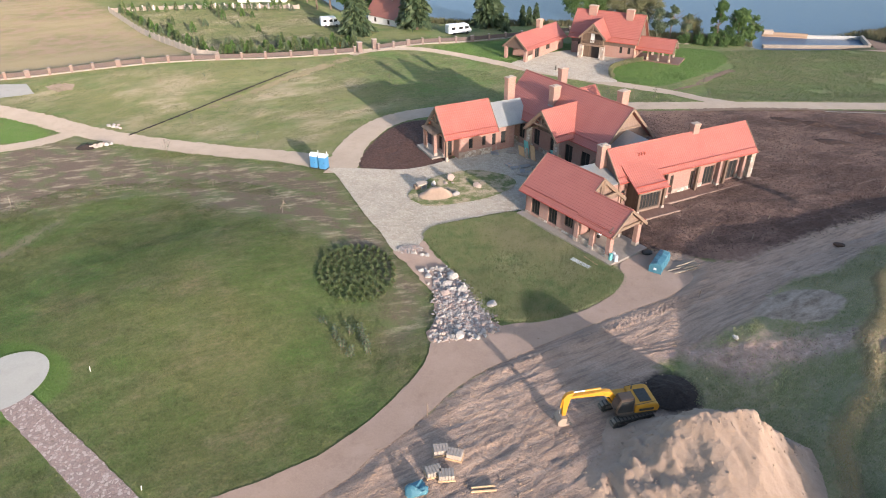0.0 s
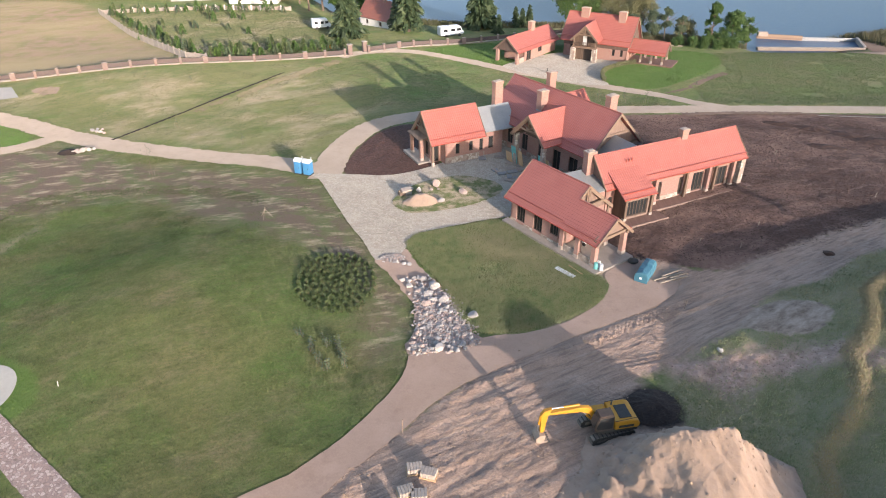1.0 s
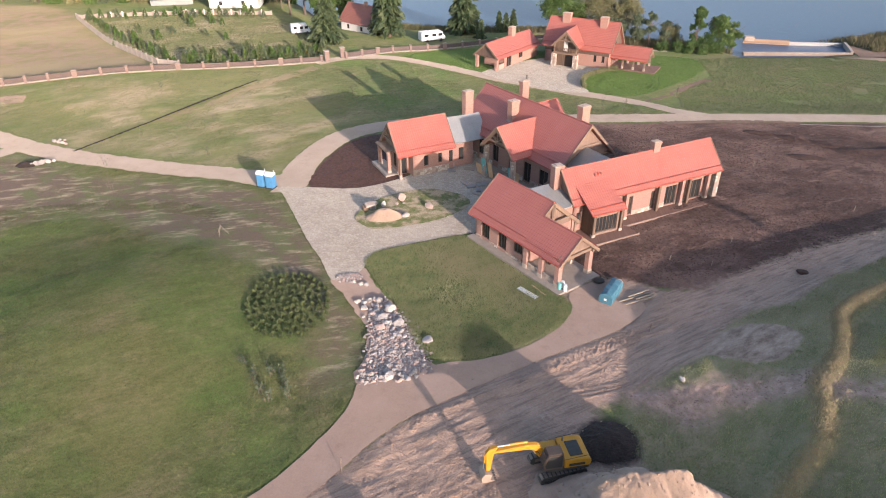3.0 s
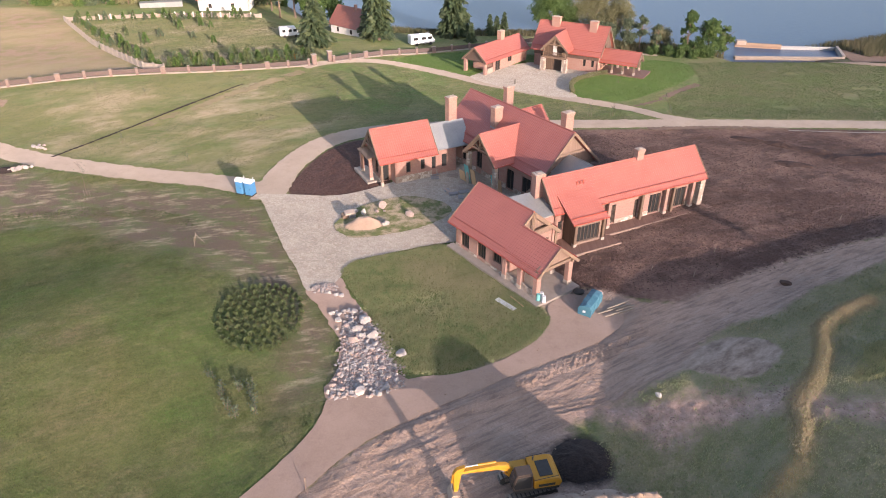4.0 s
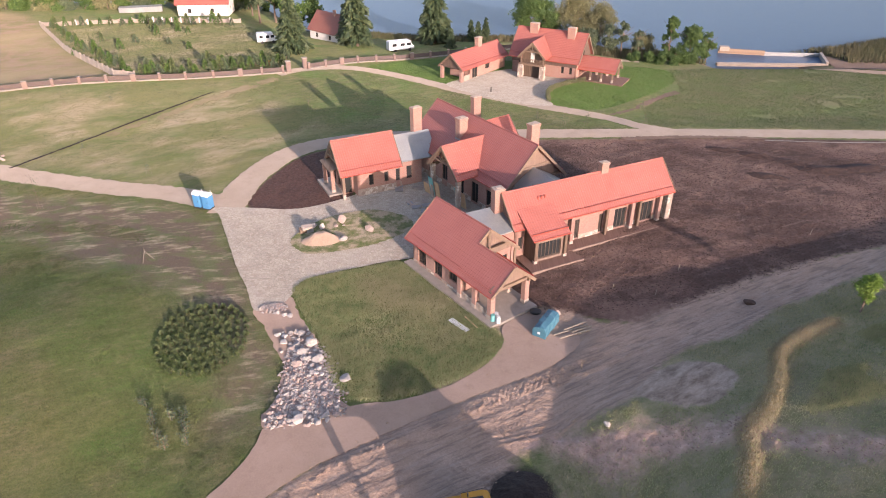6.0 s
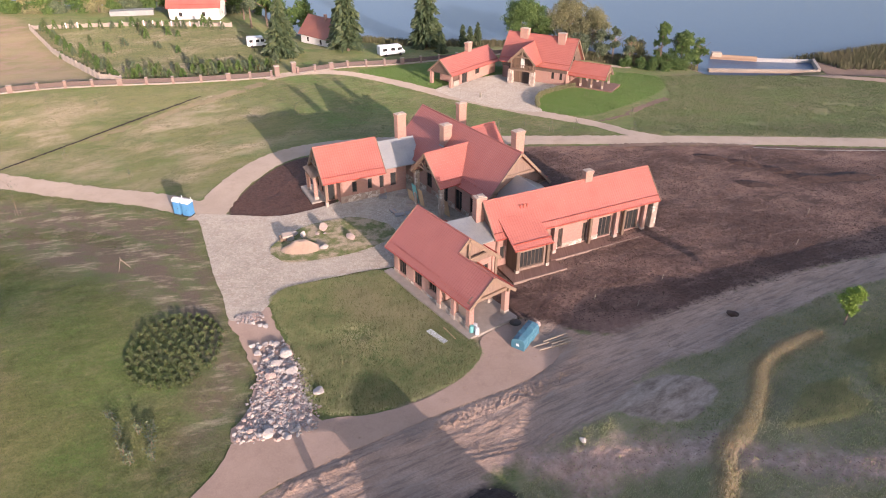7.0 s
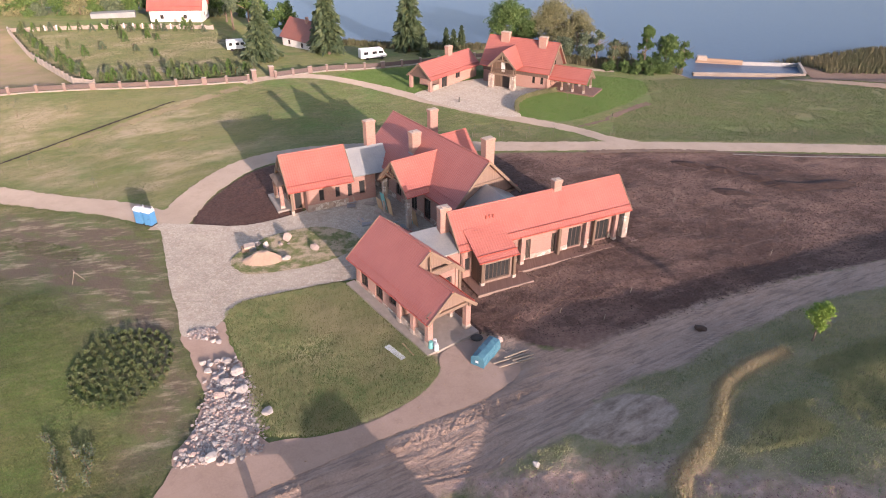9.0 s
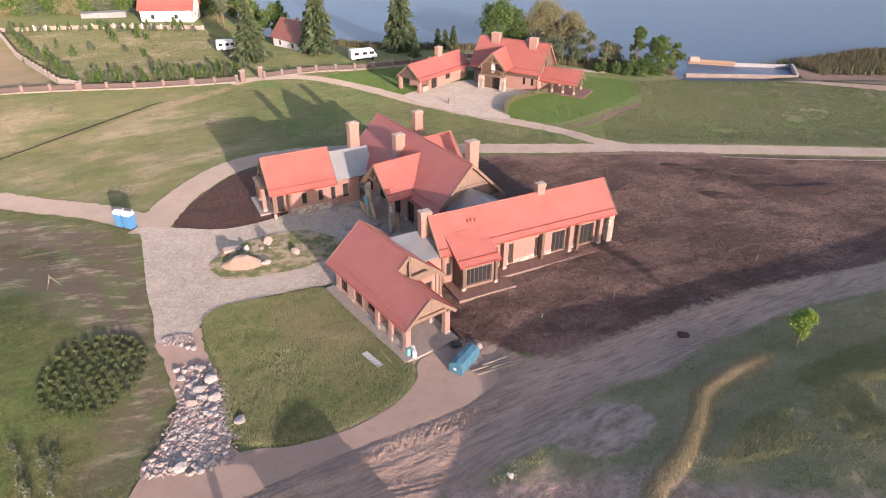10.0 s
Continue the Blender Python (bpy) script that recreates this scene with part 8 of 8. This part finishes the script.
# a round planting of young pines on the lawn
def young_pine(seed):
    rng_ = np.random.RandomState(seed)
    t = new("young_pine")
    tagged(t, "young mountain pine in a round planting on the lawn", "pine", "round planting of pines")
    trunk_part(t, 0.5, 0.035, 0, seed)
    n = 130
    d = rng_.randn(n, 3)
    d[:, 2] = np.abs(d[:, 2]) * 1.1 + 0.1
    d /= np.linalg.norm(d, axis=1)[:, None]
    c = d * (0.20 + 0.19 * rng_.rand(n))[:, None] * np.array([0.82, 0.82, 1.6])
    tri_object("crown", leaf_tris(c, 0.14, rng_, 0, d), PINE, t)
    return t


pines = [young_pine(200 + k) for k in range(4)]
rg = random.Random(9)
spots = [(0.0, 0.0)]
for ring in range(1, 6):
    m_ = round(6.1 * ring)
    for k in range(m_):
        a = 2 * math.pi * k / m_ + ring * 0.5
        spots.append((0.74 * ring * math.cos(a), 0.98 * ring * math.sin(a)))
for i, (dx, dy) in enumerate(spots):
    x, y = -8.85 + dx + rg.uniform(-0.08, 0.08), 55.7 + dy + rg.uniform(-0.08, 0.08)
    s = rg.uniform(0.70, 0.95)
    m_ = pose(x, y, float(land(x, y)), 0, 0, rg.uniform(0, 360))
    if i < 4:
        pines[i].matrix_basis = m_
        pines[i].scale = (s, s, s)
    else:
        p = copy_thing(pines[i % 4], m_)
        p.scale = (s, s, s)


# wispy willow shoots
def shoots(x, y, h, n, seed, label):
    rng_ = np.random.RandomState(seed)
    t = new("shrub")
    t.location = at(x, y)
    tagged(t, label, "shrub", "wispy shoots on the lawn")
    bm = bmesh.new()
    cs = []
    for _ in range(n):
        a, q = rng_.rand() * 6.283, rng_.rand() * 0.45
        b = Vector((math.cos(a) * q, math.sin(a) * q, -0.05))
        e = b + Vector((rng_.randn() * 0.15, rng_.randn() * 0.15, h * (0.6 + 0.5 * rng_.rand())))
        tube(bm, b, e, 0.02, 0.006, 4, False)
        for s in np.linspace(0.15, 1, 12):
            cs.append(np.array(b.lerp(e, s)) + rng_.randn(3) * 0.09)
    me = bpy.data.meshes.new("stem")
    bm.to_mesh(me)
    bm.free()
    me.materials.append(BARK)
    new("stem", me).parent = t
    tri_object("leaves", leaf_tris(np.array(cs), 0.13, rng_), GREY_LEAF if seed % 2 else PINE, t)


for k, (x, y, h) in enumerate(((-9.5, 45.5, 1.2), (-8.7, 44.1, 1.3), (-7.9, 43.2, 1.1), (-6.5, 43.9, 1.3), (-8.3, 46.3, 1.2), (-10.9, 47.2, 1.0), (-7.4, 46.2, 1.1), (-6.9, 45.1, 1.2))):
    shoots(x, y, h, 7, 301 + 2 * k, "wispy willow shoots growing on the lawn")


# saplings tied to stakes
def sapling(x, y, h, seed, leafy=True):
    rng_ = np.random.RandomState(seed)
    t = new("sapling")
    t.location = at(x, y)
    tagged(t, "young thin tree tied to wooden stakes", "sapling", "saplings along the drives")
    trunk_part(t, h, 0.035, 3, seed)
    n = 45
    c = rng_.randn(n, 3) * np.array([0.28, 0.28, 0.5]) * (h / 3) + np.array([0, 0, h * 0.72])
    tri_object("crown", leaf_tris(c, 0.09, rng_), GREY_LEAF, t)
    for dx in (-0.35, 0.35):
        bm = bmesh.new()
        tube(bm, (dx, 0, -0.1), (dx, 0, 0.8), 0.02, sides=5)
        me = bpy.data.meshes.new("stake")
        bm.to_mesh(me)
        bm.free()
        me.materials.append(GREYWOOD)
        new("stake", me).parent = t


for k, (x, y, h) in enumerate(((23.6, 112.2, 2.2), (27.9, 112.3, 2.2), (32.2, 111.9, 2.2), (36.1, 112.2, 2.2), (-10.5, 119.1, 2.4), (-44.4, 119.2, 1.6), (-52.1, 118.0, 3.2), (-37.4, 81.8, 4.8), (45.9, 113.4, 1.6),
                               (41.7, 132.5, 3.2), (47.5, 121.0, 1.8), (-40.3, 99.5, 1.6), (-28.0, 92.5, 1.5))):
    sapling(x, y, h, 400 + k)


# hedge conifers in the garden behind the fence
def hedge_shrub(seed, h, r, material):
    rng_ = np.random.RandomState(seed)
    t = new("hedge_shrub")
    tagged(t, "small garden conifer planted behind the fence", "shrub", "garden shrubs behind the fence")
    trunk_part(t, h * 0.5, 0.05, 0, seed)
    n = 260
    f = rng_.rand(n) ** 0.8
    a = rng_.rand(n) * 6.283
    R = r * (1 - f) ** 0.7 * (0.6 + 0.5 * rng_.rand(n))
    c = np.stack([np.cos(a) * R, np.sin(a) * R, f * h + 0.1], 1)
    o = np.stack([np.cos(a), np.sin(a), np.full(n, 0.5)], 1)
    tri_object("crown", leaf_tris(c, 0.24, rng_, 0, o), material, t)
    return t


kinds = [hedge_shrub(500, 2.3, 0.95, LEAF), hedge_shrub(501, 2.6, 0.8, PINE), hedge_shrub(502, 2.0, 0.9, GREY_LEAF), hedge_shrub(503, 1.6, 0.7, LEAF)]
rg = random.Random(31)
rows = []
for k in range(26):
    f = k / 25
    rows.append((-47.5 + 27 * f + rg.uniform(-0.4, 0.4), 136.2 + 9.6 * f + rg.uniform(-0.8, 1.4)))
    if k % 2:
        rows.append((-46.5 + 26 * f + rg.uniform(-0.8, 0.8), 139.6 + 9.6 * f + rg.uniform(-1, 2.2)))
for k in range(24):
    f = k / 23
    rows.append((-50.0 - 37 * f + rg.uniform(0.3, 1.8), 137.2 + 43 * f + rg.uniform(-0.6, 0.8)))
for k in range(20):
    f = k / 19
    rows.append((-86 + 44 * f + rg.uniform(-0.5, 0.5), 180.6 + 3.5 * min(1, 2 * f) + rg.uniform(-0.8, 0.8)))
for k in range(10):
    rows.append((rg.uniform(-68, -38), rg.uniform(154, 178)))
for i, (x, y) in enumerate(rows):
    m_ = pose(x, y, float(land(x, y)), 0, 0, rg.uniform(0, 360))
    s = rg.uniform(0.7, 1.15)
    if i < 4:
        o = kinds[i]
        o.matrix_basis = m_
    else:
        o = copy_thing(kinds[i % 4], m_)
    o.scale = (s, s, s * rg.uniform(0.85, 1.25))


# clipped yellow-green hedge by the farther villa
hedge_line = curve([(31.7, 125.5), (31.9, 128.6), (33.1, 132.2), (36.4, 135.4), (40.5, 137.7)], 6, False)
rng_ = np.random.RandomState(12)
cs = []
for (ax, ay), (bx, by) in zip(hedge_line, hedge_line[1:]):
    m_ = int(170 * math.hypot(bx - ax, by - ay))
    t_ = rng_.rand(m_)
    cs.append(np.stack([ax + (bx - ax) * t_ + 0.35 * rng_.uniform(-1, 1, m_), ay + (by - ay) * t_ + 0.35 * rng_.uniform(-1, 1, m_), land(ax, ay) + 0.95 * rng_.rand(m_) ** 0.6], 1))
hedge = thing("hedge", 33.1, 132.2, "low clipped yellow-green hedge beside the forecourt", "hedge", z=0.0)
hedge.location = (0, 0, 0)
tri_object("foliage", leaf_tris(np.concatenate(cs), 0.16, rng_), WILLOW, hedge)


# ---- fence, walls, cottages and the shore ----
def fence_run(line, pitch, label):
    f = thing("fence", line[0][0], line[0][1], label, "fence")
    pts = []
    for (ax, ay), (bx, by) in zip(line, line[1:]):
        n = max(1, round(math.hypot(bx - ax, by - ay) / pitch))
        pts += [(ax + (bx - ax) * k / n, ay + (by - ay) * k / n) for k in range(n)]
    pts.append(line[-1])
    for i, (x, y) in enumerate(pts):
        j = min(i, len(pts) - 2)
        d = math.degrees(math.atan2(pts[j + 1][1] - pts[j][1], pts[j + 1][0] - pts[j][0]))
        wide = 1.0 if i % 4 == 2 else 0.5
        z = float(land(x, y))
        bm = bmesh.new()
        box(bm, pose(x, y, z + 0.58, 0, 0, d), (wide * 0.88, 0.44, 1.6))
        p = part("pillar", bm, FENCEBRICK, f, "pink brick pillar")
        bm = bmesh.new()
        box(bm, pose(x, y, z + 1.42, 0, 0, d), (wide * 0.88 + 0.1, 0.54, 0.08), 0.03)
        part("cap", bm, PALE_STONE, p)
    for (ax, ay), (bx, by) in zip(pts, pts[1:]):
        a, b = at(ax, ay), at(bx, by)
        bm = bmesh.new()
        beam(bm, a + Vector((0, 0, 0.0)), b + Vector((0, 0, 0.0)), 0.32, 0.46)
        part("base_wall", bm, CONCRETE, f, "pale stone base wall")
        for k in range(5):
            zz = 0.42 + 0.165 * k
            bm = bmesh.new()
            beam(bm, a + Vector((0, 0, zz)), b + Vector((0, 0, zz)), 0.06, 0.15)
            part("rail_board", bm, FENCEWOOD, f)
    return f


FENCEWOOD = wood_material("fence_boards", (0.100, 0.072, 0.066), (0.141, 0.104, 0.094), 0.5)
fence_run([(-118, 113.5), (-82.7, 121.5), (-67.8, 125.5), (-50.3, 130.6), (-37.0, 134.8), (-27.4, 138.2), (-19.6, 140.8)], 4.1, "brown board fence between pink brick pillars")
fence_run([(-14.9, 143.6), (-5.6, 149.4), (5.6, 155.0), (17.6, 161.2), (30, 167.5)], 4.1, "brown board fence between brick pillars by the drive")
for x, y in ((-18.6, 141.4), (-15.8, 144.2)):
    gate = thing("gate_pillar", x, y, "stout pale gate pillar at the drive", "gate pillar", "gate pillars")
    bm = bmesh.new()
    box(bm, pose(x, y, float(land(x, y)) + 0.9, 0, 0, 25), (0.9, 0.9, 2.4))
    part("shaft", bm, FENCEBRICK, gate)
    bm = bmesh.new()
    box(bm, pose(x, y, float(land(x, y)) + 2.17, 0, 0, 25), (1.1, 1.1, 0.14), 0.03)
    part("cap", bm, PALE_STONE, gate)


def panel_wall(line, pitch, h, material, label, scallop=False):
    w = thing("garden_wall", line[0][0], line[0][1], label, "wall")
    for (ax, ay), (bx, by) in zip(line, line[1:]):
        n = max(1, round(math.hypot(bx - ax, by - ay) / pitch))
        for k in range(n):
            p0, p1 = at(ax + (bx - ax) * k / n, ay + (by - ay) * k / n), at(ax + (bx - ax) * (k + 1) / n, ay + (by - ay) * (k + 1) / n)
            bm = bmesh.new()
            if scallop:
                pts = [p0 + Vector((0, 0, -0.3)), p1 + Vector((0, 0, -0.3))]
                for s in range(9):
                    t = s / 8
                    pts.append(p1.lerp(p0, t) + Vector((0, 0, h * (0.72 + 0.28 * abs(2 * t - 1) ** 2))))
                d = (p1 - p0).normalized()
                prism(bm, pts, Vector((-d.y, d.x, 0)) * 0.15)
            else:
                beam(bm, p0 + Vector((0, 0, h / 2 - 0.1)), p1 + Vector((0, 0, h / 2 - 0.1)), 0.10, h - 0.1)
            part("panel", bm, material, w)
            bm = bmesh.new()
            box(bm, Matrix.Translation(p0 + Vector((0, 0, h / 2))), (0.26, 0.26, h + 0.2), 0.02)
            part("post", bm, WHITE if scallop else CONCRETE, w)


panel_wall([(-46.2, 133.6), (-50.8, 134.9), (-72.0, 158.2), (-90, 181.8)], 3.0, 1.5, CONCRETE, "grey concrete panel wall along the garden")
panel_wall([(-90, 182.0), (-76.3, 185.0), (-63.2, 187.2), (-48.6, 186.6), (-40.6, 188.0)], 2.6, 1.25, PALE_STONE, "white scalloped garden wall with posts", True)


def cottage(x, y, ang, L, Wd, he, hr, label, walls, roof, z=None):
    z = float(land(x, y)) - 0.2 if z is None else z
    c = thing("cottage", x, y, label, "house", z=z)
    Fc = frame_of(x, y, ang)
    p = [Fc(0, -Wd / 2), Fc(L, -Wd / 2), Fc(L, Wd / 2), Fc(0, Wd / 2)]
    for a, b, inn, ops in ((p[3], p[2], Fc(0, -1), [(L * 0.2, L * 0.2 + 0.9, z + 1.1, z + 2.2), (L * 0.65, L * 0.65 + 0.9, z + 1.1, z + 2.2)]),
                           (p[1], p[0], Fc(0, 1), []), (p[0], p[3], Fc(1, 0), [(Wd * 0.4, Wd * 0.4 + 0.9, z + 1.1, z + 2.2)]), (p[2], p[1], Fc(-1, 0), [(Wd * 0.4, Wd * 0.4 + 0.9, z + 1.1, z + 2.2)])):
        v = (inn[0] - x, inn[1] - y)
        bm = bmesh.new()
        wall_pieces(bm, a, b, z, z + he, 0.25, ops, v)
        part("wall", bm, walls, c)
        for o in ops:
            window(c, a, b, o, v, bars=1)
    for s in (0.02, L - 0.22):
        gable_wall(c, Fc, s, -Wd / 2, Wd / 2, 0, z + he - 0.05, z + he, z + hr - 0.2, walls)
    gable_roof(c, Fc, -0.5, L + 0.5, Wd / 2 + 0.5, Wd / 2 + 0.5, z + hr, z + he - 0.25, z + he - 0.25, roof, (False, False), False)
    bm = bmesh.new()
    q = Fc(L * 0.6, 0.3)
    box(bm, pose(q[0], q[1], z + hr, 0, 0, ang), (0.6, 0.6, 1.6))
    part("chimney", bm, BRICK, c)
    return c


cottage(-18.6, 180.2, -42, 11.0, 6.5, 2.9, 6.8, "small white cottage with a brown tiled roof", WHITE, BROWNROOF)
cottage(-60.2, 200.2, 5, 13.5, 8.5, 3.6, 8.8, "white house with a red roof behind the garden wall", WHITE, ROOF)
bm = bmesh.new()
prism(bm, [(-78, 200.5, 0), (-67, 203.5, 0), (-68, 206.5, 0), (-79, 203.5, 0)], (0, 0, 1.4))
bmesh.ops.translate(bm, verts=bm.verts, vec=(0, 0, float(land(-73, 203))))
solo("greenhouse", bm, SEAM, "long low grey garden shed", "shed")


def camper(x, y, ang, L, label, name):
    z = float(land(x, y))
    c = thing(name, x, y, label, "camper van", z=z)
    M_ = pose(x, y, z, 0, 0, ang)
    bm = bmesh.new()
    prof = [(-L / 2, 0.5), (L / 2 - 0.2, 0.5), (L / 2, 1.0), (L / 2 - 0.7, 1.6), (L / 2 - 0.9, 2.35), (-L / 2 + 0.1, 2.45), (-L / 2, 2.2)]
    prism(bm, [M_ @ Vector((a, -1.1, b)) for a, b in prof], M_.to_3x3() @ Vector((0, 2.2, 0)))
    bmesh.ops.bevel(bm, geom=bm.edges[:], offset=0.09, segments=2, affect='EDGES')
    body = part("body", bm, OFFWHITE, c)
    for s in (-1, 1):
        for k in (-0.3, 0.02, 0.27):
            bm = bmesh.new()
            box(bm, M_ @ pose(L * k, s * 1.1, 1.65), (L * 0.17, 0.04, 0.6), 0.02)
            part("window", bm, GLASS, body)
        for k in (-0.27, 0.30):
            bm = bmesh.new()
            q = Vector((L * k, s * 0.98, 0.36))
            tube(bm, M_ @ (q - Vector((0, 0.13, 0))), M_ @ (q + Vector((0, 0.13, 0))), 0.36, sides=14)
            part("wheel", bm, BLACK, c)
    bm = bmesh.new()
    box(bm, M_ @ pose(-0.3, 0, 2.47), (1.0, 0.7, 0.14), 0.03)
    part("roof_vent", bm, OFFWHITE, body)


camper(2.6, 163.8, 25, 6.2, "white camper parked behind the fence", "camper_van")
camper(-29.0, 167.4, 20, 4.6, "small white caravan parked on the garden grass", "caravan")
bm = bmesh.new()
box(bm, Matrix.Translation(at(-23.5, 146.5, 0.6)), (0.5, 0.5, 1.2), 0.05)
solo("yellow_post", bm, YELLOW, "yellow garden post by the fence", "post")

# basin wall and jetty by the lake
PILING = wood_material("timber_piling", (0.22, 0.15, 0.105), (0.32, 0.225, 0.16), 0.25)
for a, b, w, h, m_, lab in (((78.2, 169.0), (88.3, 166.6), 0.5, 1.1, PILING, "tan timber piling round the boat basin"), ((88.3, 166.6), (100.8, 165.3), 0.4, 0.8, LEAD, "grey piling round the boat basin"),
                            ((100.9, 165.4), (98.3, 157.0), 0.6, 1.0, CONCRETE, "grey jetty wall at the boat basin"), ((74.0, 158.0), (98.3, 157.0), 1.2, 0.6, PALE_GRAVEL, "pale gravel quay along the boat basin")):
    bm = bmesh.new()
    beam(bm, (*a, LAKE + h / 2 - 0.4), (*b, LAKE + h / 2 - 0.4), w, h + 0.8)
    solo("quay_wall", bm, m_, lab, "quay", kind="structure")
bm = bmesh.new()
box(bm, pose(79.5, 168.9, LAKE + 1.1, 0, 0, -10), (2.2, 1.4, 1.0), 0.05)
solo("crate", bm, PALE_STONE, "pale stone block on the jetty", "block")
drape("path_quay", ribbon(curve([(70.5, 157), (84, 154.8), (92, 150.5), (101, 146.8), (108, 143.8), (125, 139), (150, 134)], 3, False), (2.2, 5.5)), 0.10, WORNSAND, "bare sandy track beside the boat basin", "road", rough_edge=0.5)
drape("soil_shore", [(101.2, 165), (108, 163), (118, 158), (130, 150), (130, 142), (116, 145), (106, 148), (98, 151.5), (98.8, 156)], 0.08, BARESOIL, "bare brown ground beside the boat basin", "ground", step=1.0, rough_edge=0.4)
drape("path_shore", ribbon(curve([(40, 159), (48, 157.6), (56, 156.4)], 3, False), 2.2), 0.05, PALE_GRAVEL, "pale shore track behind the farther villa", "road", rough_edge=0.2)
drape("soil_strip", ribbon(curve([(41.0, 118.2), (46, 121.5), (51, 126.5), (57, 131.5)], 3, False), (0.5, 1.8)), 0.04, BARESOIL, "strip of bare soil round the lawn", "ground", step=0.5, rough_edge=0.3)
drape("soil_berm", ribbon(curve([(40.5, 105.3), (47.6, 106.0), (56.2, 106.0), (62.5, 105.4)], 4, False), (1.5, 0.9)), 0.10, BARESOIL, "low dark berm of soil beside the drive", "ground", step=0.5, rough_edge=0.25)
drape("kerb_east", ribbon([(62, 104.6), (72, 103.7), (86, 103.5)], 0.3), 0.16, CONCRETE, "pale concrete edging laid by the drive", "kerb", rough_edge=0.05)
